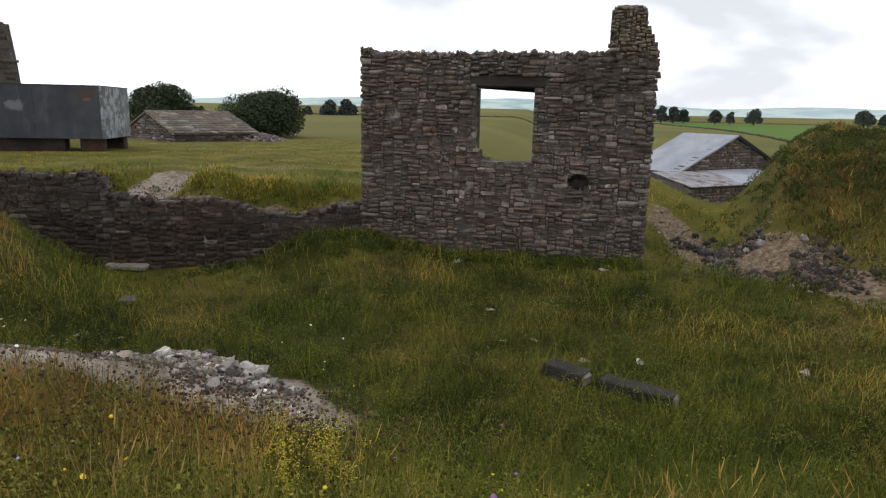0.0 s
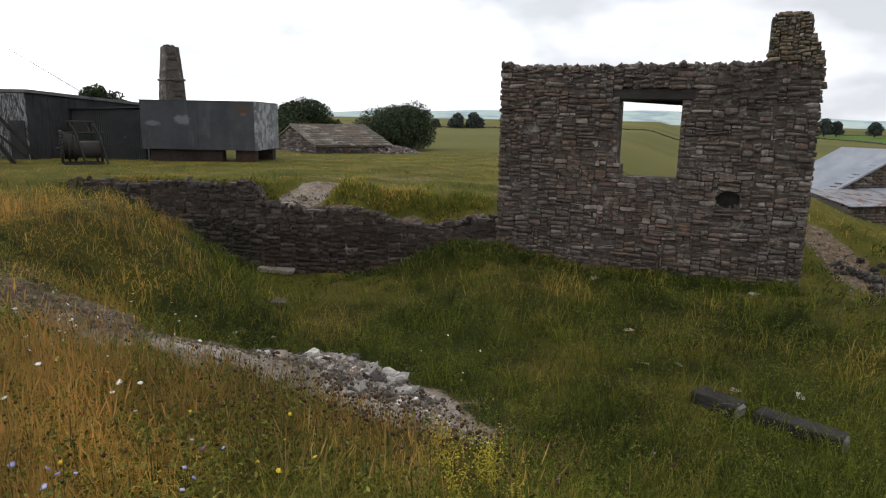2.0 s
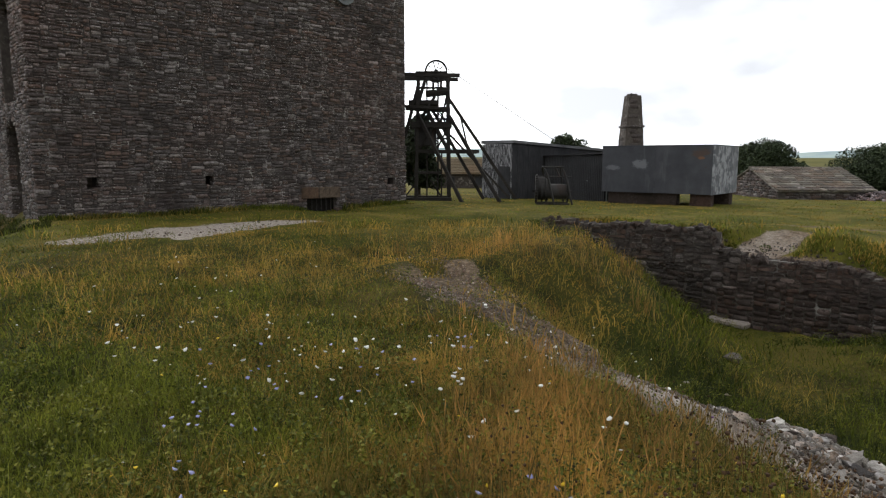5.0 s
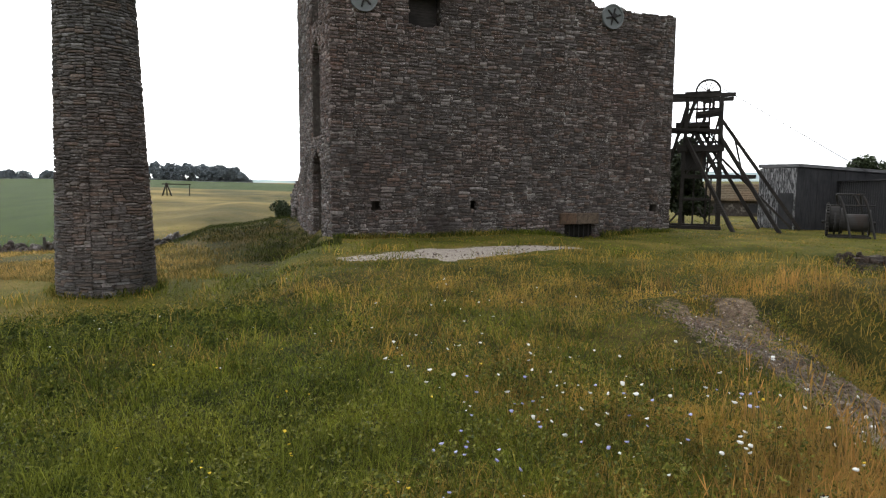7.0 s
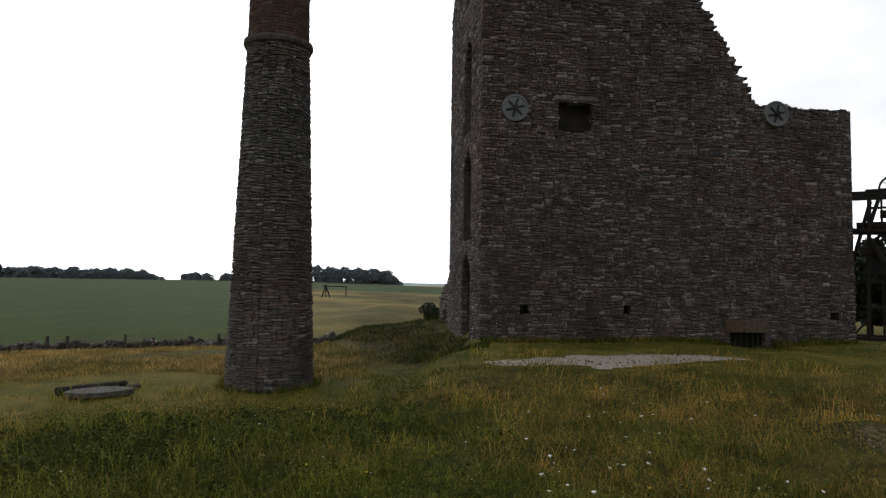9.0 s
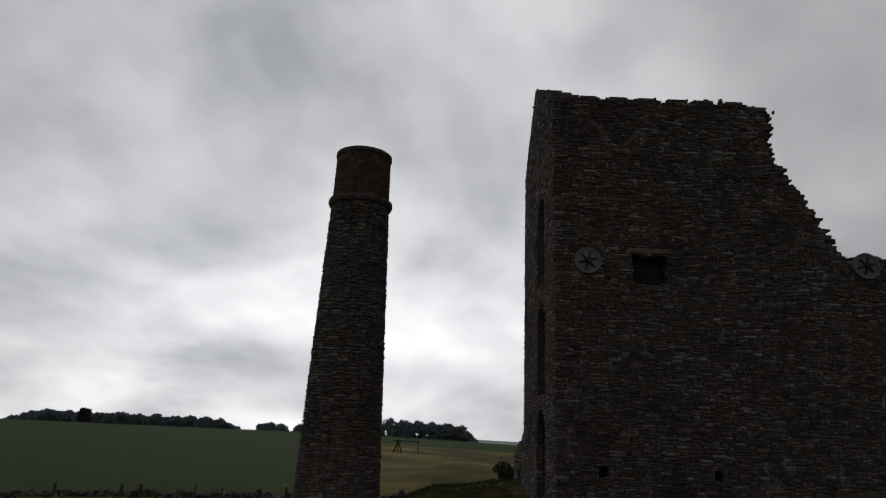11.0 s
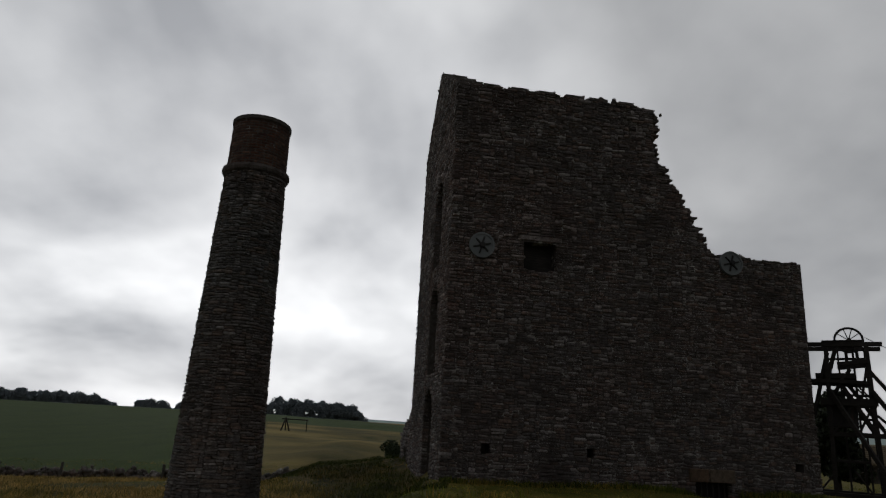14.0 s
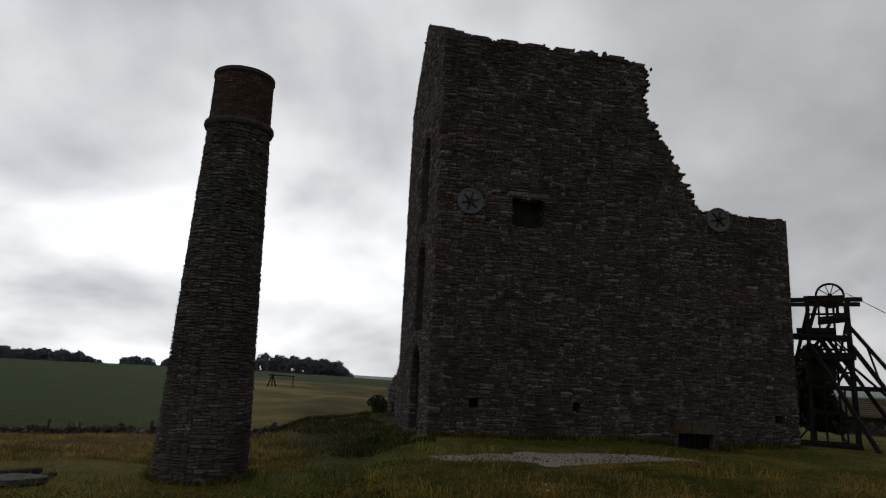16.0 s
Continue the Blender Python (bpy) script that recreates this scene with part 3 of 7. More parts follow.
def bare_ground(x, y, wob=0.0, stony=False):
    """Where stones and gravel show: the path down, the strip before the engine house, the tip by the ruin."""
    p = np.abs(line_distance(x, y, PATHWAY))
    along = sstep(-8.0, -4.6, x)
    path = (1 - sstep(0.0, 0.95, p - 0.12 - 0.34 * along + 1.1 * wob)) * (0.66 + 0.34 * sstep(-6.0, -4.4, x))
    path = np.maximum(path, sstep(0.3, 0.7, knoll(x, y, -2.65, 6.0, 0.8, 0.5, -25) + 0.25 * wob))
    scarp = 0.7 * sstep(0.3, 0.75, knoll(x, y, -8.2, 5.3, 1.3, 0.34, -20) + 0.6 * wob)
    chips = 0.95 * sstep(0.3, 0.7, knoll(x, y, -7.35, 4.2, 0.85, 0.3, -8) + 0.45 * wob)
    strip = 1 - sstep(-0.1, 0.3, np.abs(line_distance(x, y, STRIP)) - along_line(x, y, STRIP, STRIP_HALF) + 0.75 * wob)
    tip = knoll(x, y, 4.5, 12.6, 2.6, 0.75, -58) + 0.8 * knoll(x, y, 3.1, 15.3, 0.5, 1.3, 15)
    tip = 0.9 * sstep(0.35, 0.7, tip + 0.55 * wob)
    u, w = wall_place(x, y)
    ends = sstep(0.2, 0.8, u) * (1 - sstep(9.4, 9.8, u))
    lip = 0.9 * sstep(0.1, 0.2, w) * (1 - sstep(0.0, 0.25, w - 0.42 + 0.3 * wob)) * ends
    gully = sstep(0.1, 0.2, w) * (1 - sstep(1.6, 2.6, w + 1.2 * wob)) * sstep(0.25, 0.6, np.exp(-((u - 5.0 - 0.25 * w) / 0.55) ** 2) + 0.5 * wob)
    worn = 0.66 * sstep(0.3, 0.7, knoll(x, y, -7.6, 16.6, 2.4, 0.4, 10) + 0.9 * wob)
    bank = np.maximum.reduce([lip, gully, worn])
    if stony:
        return np.clip(np.maximum.reduce([0.4 * path * sstep(-6.5, -4.5, x), 0.75 * chips, 1.1 * strip, 0.25 * gully]), 0, 1)
    return np.clip(np.maximum.reduce([path, scarp, chips, strip, tip, bank]), 0, 1)


def ground_material():
    m = Mat("grass_and_bare_earth", 0.95, spec=0.1)
    fine, mid, big = m.noise(16, 6, 0.7), m.noise(1.6, 5, 0.6), m.noise(0.22, 5, 0.55)
    green = m.ramp(fine, (0.3, (0.010, 0.013, 0.002)), (0.7, (0.036, 0.042, 0.005)))
    straw = m.ramp(fine, (0.3, (0.03, 0.024, 0.006)), (0.7, (0.088, 0.066, 0.016)))
    c = m.mix(m.step(big, 0.42, 0.62), green, straw)
    c = m.mix(m.step(mid, 0.50, 0.66), c, m.ramp(fine, (0.3, (0.012, 0.016, 0.003)), (0.7, (0.04, 0.044, 0.006))))
    c = m.mix(1.0, c, m.ramp(m.noise(0.9, 5, 0.65), (0.36, (0.5, 0.56, 0.5)), (0.5, (1.08, 1.08, 1.08)), (0.64, (1.6, 1.48, 1.4))), "MULTIPLY")
    c = m.mix(m.attr("turf"), c, m.ramp(m.noise(0.5, 8, 0.7), (0.36, (0.04, 0.046, 0.006)), (0.5, (0.085, 0.08, 0.012)), (0.64, (0.16, 0.122, 0.028))))
    c = m.mix(m.attr("dry"), c, m.ramp(m.noise(0.06, 8, 0.62), (0.38, (0.042, 0.043, 0.009)), (0.5, (0.112, 0.088, 0.021)), (0.62, (0.21, 0.156, 0.048))))
    c = m.mix(m.attr("meadow"), c, m.ramp(m.noise(0.025, 3, 0.5), (0.35, (0.068, 0.072, 0.016)), (0.65, (0.115, 0.1, 0.028))))
    c = m.mix(m.attr("moor"), c, m.ramp(m.noise(1.3, 6, 0.7), (0.36, (0.011, 0.012, 0.003)), (0.48, (0.034, 0.031, 0.007)), (0.62, (0.085, 0.058, 0.017))))
    c = m.mix(m.attr("lush"), c, m.ramp(m.noise(0.1, 5, 0.6), (0.3, (0.052, 0.098, 0.016)), (0.7, (0.075, 0.125, 0.022))))
    rows = m.noise(0.12, 6, 0.6, (1, 4, 1))
    c = m.mix(m.attr("crop"), c, m.ramp(rows, (0.3, (0.022, 0.042, 0.006)), (0.7, (0.037, 0.061, 0.009))))
    earth = m.ramp(m.noise(10, 9, 0.85), (0.36, (0.036, 0.025, 0.014)), (0.5, (0.115, 0.083, 0.055)), (0.64, (0.26, 0.2, 0.145)))
    chips = m.ramp(m.noise(14, 8, 0.85), (0.34, (0.10, 0.082, 0.066)), (0.47, (0.25, 0.213, 0.178)), (0.64, (0.44, 0.392, 0.34)))
    pale = m.n("ShaderNodeMath")
    pale.operation = "ADD"
    m.l(m.attr("stony"), pale.inputs[0])
    m.l(m.noise(1.4, 6, 0.7), pale.inputs[1])
    grit = m.mix(m.step(pale.outputs[0], 0.62, 1.0), earth, chips)
    edge = m.n("ShaderNodeMath")
    edge.operation = "ADD"
    m.l(m.attr("bare"), edge.inputs[0])
    ragged = m.n("ShaderNodeMath")
    ragged.operation = "MULTIPLY_ADD"
    m.l(m.noise(11, 6, 0.75), ragged.inputs[0])
    ragged.inputs[1].default_value = 1.1
    m.l(m.noise(2.6, 9, 0.78), ragged.inputs[2])
    m.l(ragged.outputs[0], edge.inputs[1])
    c = m.mix(m.step(edge.outputs[0], 1.48, 1.62), c, grit)
    m.colour(c).bump(m.noise(22, 6, 0.75), 0.7, 0.04)
    return m.m


ground = build_ground()

# ---- masonry ----
VARIANTS = []
for k in range(32):
    g = np.random.default_rng(100 + k)
    ring_x, ring_z = [], []
    for sx, sz in ((-1, -1), (1, -1), (1, 1), (-1, 1)):
        cx, cz = g.uniform(0.03, 0.2), g.uniform(0.06, 0.4)
        pair = [(sx * (0.5 - cx), sz * (0.5 + g.uniform(-0.07, 0.03))), (sx * (0.5 + g.uniform(-0.04, 0.02)), sz * (0.5 - cz))]
        for px, pz in (pair if sx * sz < 0 else pair[::-1]):
            ring_x.append(px)
            ring_z.append(pz)
    ring_x, ring_z = np.array(ring_x), np.array(ring_z)
    VARIANTS.append(np.concatenate([
        np.stack([ring_x, np.full(8, 0.5), ring_z], -1),
        np.stack([ring_x, -0.30 + g.uniform(-0.05, 0.05, 8), ring_z], -1),
        np.stack([ring_x * 0.955, -0.46 + g.uniform(-0.06, 0.06, 8), ring_z * 0.88], -1)]))
STONE_QUADS = [tuple(range(16, 24))] + [(s + i, s + (i + 1) % 8, s + 8 + (i + 1) % 8, s + 8 + i) for s in (0, 8) for i in range(8)]
STONE_TRIS = np.array([t for q in STONE_QUADS for t in ((q[0], q[i], q[i + 1]) for i in range(1, len(q) - 1))])
STONE_MESHES = {}


def stone_meshes(key):
    if key not in STONE_MESHES:
        STONE_MESHES[key] = [mesh_of("stone", v, STONE_QUADS, M[key]) for v in VARIANTS]
    return STONE_MESHES[key]


def lay(g, u0, u1, z0, z1, high, long, inside):
    """Rough courses: (u, z, width, height) of each stone whose middle is inside."""
    out, z = [], z0
    while z < z1:
        h = g.uniform(*high)
        u = u0 + g.uniform(-0.3, 0.0)
        while u < u1:
            w = g.uniform(*long) * (1.0 if g.random() > 0.15 else 1.5)
            a, b = max(u, u0), min(u + w, u1)
            if b - a > 0.04:
                n = 2 if g.random() < 0.22 and h > high[0] * 1.25 else 1
                for i in range(n):
                    hz = h / n
                    zc = z + hz * (i + 0.5)
                    if inside((a + b) / 2, zc) and inside(a + 0.03, zc) and inside(b - 0.03, zc):
                        out.append(((a + b) / 2, zc + g.uniform(-0.006, 0.006), b - a - g.uniform(0.006, 0.02), hz - g.uniform(0.005, 0.016)))
            u += w
        z += h
    return out


def rubble(g, u0, u1, z0, z1, cell, wide, tall, inside):
    """Random rubble: rectangles of cells packed row by row, none of them coursed for long."""
    cu, cz = cell
    nu, nz = int((u1 - u0) / cu), int((z1 - z0) / cz)
    taken = np.zeros((nz + 8, nu + 1), bool)
    taken[:, nu] = True
    out = []
    for k in range(nz):
        i = 0
        while i < nu:
            if taken[k, i]:
                i += 1
                continue
            w, h = int(g.integers(wide[0], wide[1] + 1)), int(g.choice(tall))
            n = 1
            while n < w and not taken[k, i + n]:
                n += 1
            if nu - i - n == 1:
                n += 1 if not taken[k, i + n] else 0
            taken[k:k + h, i:i + n] = True
            u, z = u0 + (i + n / 2) * cu, z0 + (k + h / 2) * cz
            ww, hh = n * cu, h * cz
            if inside(u, z) and inside(u - 0.4 * ww, z) and inside(u + 0.4 * ww, z) and inside(u, z + 0.35 * hh):
                out.append((u + g.uniform(-0.004, 0.004), z + g.uniform(-0.006, 0.006), ww - g.uniform(0.004, 0.018), hh - g.uniform(0.004, 0.016)))
            else:
                run = []
                for q in range(i, i + n + 1):
                    good = q < i + n and inside(u0 + (q + 0.5) * cu, z)
                    if good:
                        run.append(q)
                    elif run:
                        out.append((u0 + (run[0] + run[-1] + 1) / 2 * cu, z, len(run) * cu - 0.006, hh - 0.01))
                        run = []
            i += n
    return out


def place_stones(stones, key, owner, parts, spot, depth=0.2, seed=1, proud=0.02, rough=1.0):
    """Lays stones on a face. spot(u, z) gives the frame there: x along, y inwards. The first of them are pieces of their own, the rest one mesh."""
    g = np.random.default_rng(seed)
    kinds, verts, tris = stone_meshes(key), [], []
    for n, (u, z, w, h) in enumerate(stones):
        m = spot(u, z) @ Matrix.Translation((0, depth / 2 - proud + rough * g.uniform(-0.022, 0.022), 0)) @ pose(0, 0, 0, rough * g.uniform(-4, 4), rough * g.normal(0, 2.8), rough * g.uniform(-4, 4)) @ Matrix.Diagonal((w, depth, h, 1))
        k = int(g.integers(len(VARIANTS)))
        if n < parts:
            ob = new("stone", kinds[k])
            ob.parent = owner
            ob.matrix_basis = m
        else:
            a = np.array(m)
            verts.append(VARIANTS[k] @ a[:3, :3].T + a[:3, 3])
            tris.append(STONE_TRIS + 24 * len(tris))
    if verts:
        part("stonework", tri_mesh("stonework", np.concatenate(verts), np.concatenate(tris), M[key + "_rest"]), None, owner, kind="stuff")


def core(inside, u0, u1, z0, z1, y0, y1, dz=0.13, du=0.13):
    """The body of a wall behind its facing stones, cell by cell, so that openings go through and broken edges step."""
    nu, nz = max(1, round((u1 - u0) / du)), max(1, round((z1 - z0) / dz))
    su, sz = (u1 - u0) / nu, (z1 - z0) / nz
    ok = np.zeros((nu + 2, nz + 2), bool)
    for i in range(nu):
        for k in range(nz):
            ok[i + 1, k + 1] = inside(u0 + (i + 0.5) * su, z0 + (k + 0.5) * sz)
    bm, made = bmesh.new(), {}

    def at(i, k, back):
        key = (i, k, back)
        if key not in made:
            made[key] = bm.verts.new((u0 + i * su, y1 if back else y0, z0 + k * sz))
        return made[key]

    for i in range(nu):
        for k in range(nz):
            if not ok[i + 1, k + 1]:
                continue
            bm.faces.new((at(i, k, 0), at(i + 1, k, 0), at(i + 1, k + 1, 0), at(i, k + 1, 0)))
            bm.faces.new((at(i, k + 1, 1), at(i + 1, k + 1, 1), at(i + 1, k, 1), at(i, k, 1)))
            for di, dk, p, q in ((-1, 0, (i, k + 1), (i, k)), (1, 0, (i + 1, k), (i + 1, k + 1)), (0, -1, (i, k), (i + 1, k)), (0, 1, (i + 1, k + 1), (i, k + 1))):
                if not ok[i + 1 + di, k + 1 + dk]:
                    bm.faces.new((at(*q, 0), at(*p, 0), at(*p, 1), at(*q, 1)))
    return bm


ROCKS = []
for k in range(14):
    g = np.random.default_rng(300 + k)
    bm = bmesh.new()
    for _ in range(13):
        d = g.normal(size=3)
        d = d / np.abs(d).max() ** 0.7 / np.linalg.norm(d) ** 0.3
        bm.verts.new(np.clip(d, -1, 1) * (0.5, 0.42, 0.34) * g.uniform(0.75, 1.0))
    made = bmesh.ops.convex_hull(bm, input=bm.verts)
    bmesh.ops.delete(bm, geom=[v for v in bm.verts if not v.link_faces], context="VERTS")
    bmesh.ops.recalc_face_normals(bm, faces=bm.faces)
    bmesh.ops.triangulate(bm, faces=bm.faces)
    bm.verts.index_update()
    ROCKS.append((np.array([v.co[:] for v in bm.verts]), np.array([[v.index for v in f.verts] for f in bm.faces])))
    bm.free()


def rock_heap(places, name, key, label, category, owner=None):
    """Many small stones as one mesh: rows of x, y, z, size."""
    g = np.random.default_rng(len(places))
    verts, tris, n = [], [], 0
    for x, y, z, s in places:
        v, t = ROCKS[int(g.integers(len(ROCKS)))]
        m = np.array((Euler(g.uniform(0, 6.28, 3)).to_matrix()))
        q = (v * (g.uniform(0.8, 1.4, 3) * s)) @ m.T + (x, y, z)
        verts.append(q)
        tris.append(t + n)
        n += len(q)
    me = tri_mesh(name, np.concatenate(verts), np.concatenate(tris), M[key])
    if owner is None:
        return thing(name, me, None, Matrix(), label, category, kind="stuff")
    return part(name, me, None, owner, label, kind="stuff")


# ---- the ruined wall with its window ----
RUIN_M = pose(-3.62, 13.1, 0, 0, 0, -4.62)
RUIN_W, RUIN_B, RUIN_T = 5.72, -1.55, 2.66


def ruin_inside(u, z):
    if not (0 <= u <= RUIN_W - 0.04 * (z > 1.0) and RUIN_B <= z):
        return False
    if z > RUIN_T:
        lean = (z - RUIN_T) / 0.95
        return 4.78 + 0.08 * lean <= u <= 5.72 - 0.42 * lean and z < 3.5
    if 2.38 + (0.08 if z < 0.86 else 0.0) < u < 3.48 and 0.62 < z < 2.07:
        return False
    if (u - 4.40) ** 2 / 0.045 + (z - 0.30) ** 2 / 0.026 < 1:
        return False
    if 2.22 < u < 3.72 and 2.07 <= z < 2.29:
        return False
    return True


def build_ruin():
    ob = empty("ruined_wall", RUIN_M, "roofless grey limestone wall with an empty window opening and a broken gable stub", "ruin")
    part("wall_core", core(ruin_inside, 0.05, RUIN_W - 0.06, RUIN_B, 3.45, 0.02, 0.52, 0.07, 0.07), M["ruin_mortar"], ob)
    g = np.random.default_rng(11)
    stones = rubble(g, 0, RUIN_W, -1.5, RUIN_T, (0.043, 0.031), (3, 9), (1, 2, 2, 2, 3, 3, 3, 4), ruin_inside)
    stub = rubble(g, 4.78, RUIN_W, RUIN_T, 3.55, (0.036, 0.026), (2, 6), (2, 2, 3), ruin_inside)
    stones.sort(key=lambda s: abs(s[1] - 0.6) + abs(s[0] - 2.9) * 0.6)
    place_stones(stones, "ruin", ob, 300, lambda u, z: Matrix.Translation((u, 0, z)), 0.24, 21, 0.012, 1.25)
    place_stones(stub, "gable", ob, 0, lambda u, z: Matrix.Translation((u, 0, z)), 0.24, 26, 0.03, 1.4)
    ends = lay(g, 0, 0.5, -1.5, RUIN_T, (0.1, 0.17), (0.2, 0.45), lambda u, z: 0.04 < u < 0.5)
    for side, turn in ((0.0, -90), (RUIN_W, 90)):
        place_stones(ends, "ruin", ob, 0, (lambda s, tn: lambda u, z: Matrix.Translation((s, u if tn > 0 else 0.52 - u, z)) @ pose(0, 0, 0, 0, 0, tn))(side, turn), 0.2, 22)
    cap = []
    u = 0.05
    while u < 4.85:
        s = g.uniform(0.07, 0.15)
        for y in (0.04, 0.16, 0.28, 0.4, 0.49):
            cap.append((u + g.uniform(-0.04, 0.04), y + g.uniform(-0.04, 0.04), RUIN_T + g.uniform(-0.03, 0.045) + (0.07 if u < 0.2 else 0), s * g.uniform(0.85, 1.25)))
        u += s * 0.6
    crown = [(5.0 + 0.42 * g.random(), g.uniform(0, 0.5), 3.46 + g.uniform(-0.03, 0.05), g.uniform(0.08, 0.15)) for _ in range(26)]
    rock_heap(cap, "coping_rubble", "ruin_rest", "loose rubble along the wall top", "", ob)
    rock_heap(crown, "stub_rubble", "gable_rest", "lichened loose stones on the gable stub", "", ob)
    part("lintel", box((2.2, 0.03, 2.055), (3.74, 0.26, 2.295), 0.03), M["timber"], ob, "charred dark oak lintel")
    part("back_lintel", box((2.2, 0.27, 2.055), (3.74, 0.5, 2.295), 0.02), M["charred"], ob, "charred dark oak lintel")
    part("hole_backing", box((3.95, 0.38, -0.15), (4.85, 0.5, 0.75)), M["mortar"], ob)
    part("inner_lintel", beam_between((2.3, 0.42, 2.1), (3.6, 0.42, 2.02), 0.07, 0.1), M["charred"], ob, "sagging inner timber lintel")
    part("sill", box((2.45, 0.1, 0.57), (3.47, 0.5, 0.625), 0.015), M["ruin_rest"], ob)
    return ob


build_ruin()

# ---- retaining wall of the pit ----
RET_LEN = math.hypot(WALL_B[0] - WALL_A[0], WALL_B[1] - WALL_A[1])
RET_TURN = math.degrees(math.atan2(WALL_B[1] - WALL_A[1], WALL_B[0] - WALL_A[0]))


def ret_top(u):
    return float(np.interp(u, *zip(*WALL_TOP))) + 0.04 * math.sin(u * 3.1) + 0.02 * math.sin(u * 9.7)


def build_retaining():
    ob = empty("retaining_wall", pose(WALL_A[0], WALL_A[1], 0, 0, 0, RET_TURN), "dark dry-stone retaining wall along the grassy pit", "wall")
    inside = lambda u, z: -2.3 < z < ret_top(u)
    part("wall_core", core(inside, 0, RET_LEN, -2.2, 0.25, 0.03, 0.42, 0.08), M["mortar"], ob)
    g = np.random.default_rng(31)
    stones = rubble(g, 0, RET_LEN, -2.15, 0.25, (0.05, 0.035), (3, 8), (2, 2, 3, 3, 4), inside)
    stones.sort(key=lambda s: -s[1] - 0.1 * s[0])
    place_stones(stones, "retain", ob, 300, lambda u, z: Matrix.Translation((u, 0, z)), 0.26, 33, 0.015, 0.9)
    cap = [(u, g.uniform(-0.02, 0.4), ret_top(u) + g.uniform(-0.04, 0.01), g.uniform(0.06, 0.2)) for u in g.uniform(0, RET_LEN, 300)]
    rock_heap(cap, "loose_topping", "retain_rest", "tumbled top stones", "", ob)


build_retaining()

# ---- the engine house ----
ENGINE_M = pose(-19.25, 0.25, 0, 0, 0, 98.5)
BROKEN = [(12.0, 6.3), (11.7, 6.66), (11.2, 6.58), (10.6, 6.52), (10.2, 6.62), (9.8, 6.86), (9.2, 7.28), (8.6, 7.58), (8.0, 7.92), (7.5, 8.18), (7.16, 8.4)]
HOLES = [(2.26, 3.25, 6.15, 7.05), (1.15, 1.42, 0.88, 1.15), (4.18, 4.42, 0.88, 1.15), (7.45, 8.55, -0.25, 0.38), (10.65, 10.98, 0.75, 1.05)]


def broken_edge(z):
    for (z1, u1), (z0, u0) in zip(BROKEN, BROKEN[1:]):
        if z0 <= z <= z1:
            return u0 + (u1 - u0) * (z - z0) / (z1 - z0) + 0.06 * math.sin(z * 23) + 0.05 * math.sin(z * 9.1)
    return 11.5


def front_inside(u, z):
    if z < -0.5 or u < 0 or u > 11.5 - 0.012 * z:
        return False
    if z > 7.12 + 0.03 * math.sin(u * 5) and u > broken_edge(z):
        return False
    if z > 12.03 - 0.22 * sstep(5.8, 6.9, u) + 0.03 * math.sin(u * 7):
        return False
    return not any(a < u < b and c < z < d for a, b, c, d in HOLES)


GABLE_D, APEX_V, APEX_Z = 6.7, 3.9, 14.45
ARCHES = [(1.75, 3.45, -0.4, 1.8), (1.8, 3.4, 3.1, 5.2), (1.85, 3.35, 6.6, 8.8)]


def gable_top(v):
    return 12.0 + (APEX_Z - 12.0) * (v / APEX_V if v < APEX_V else (GABLE_D - v) / (GABLE_D - APEX_V))


def gable_inside(v, z):
    if not (0.0 <= v <= GABLE_D and z > -0.5):
        return False
    if z > gable_top(v):
        return False
    for a, b, c, d in ARCHES:
        mid, half = (a + b) / 2, (b - a) / 2
        if a < v < b and c < z < d + half and (z < d or (v - mid) ** 2 + (z - d) ** 2 < half * half):
            return False
    return True


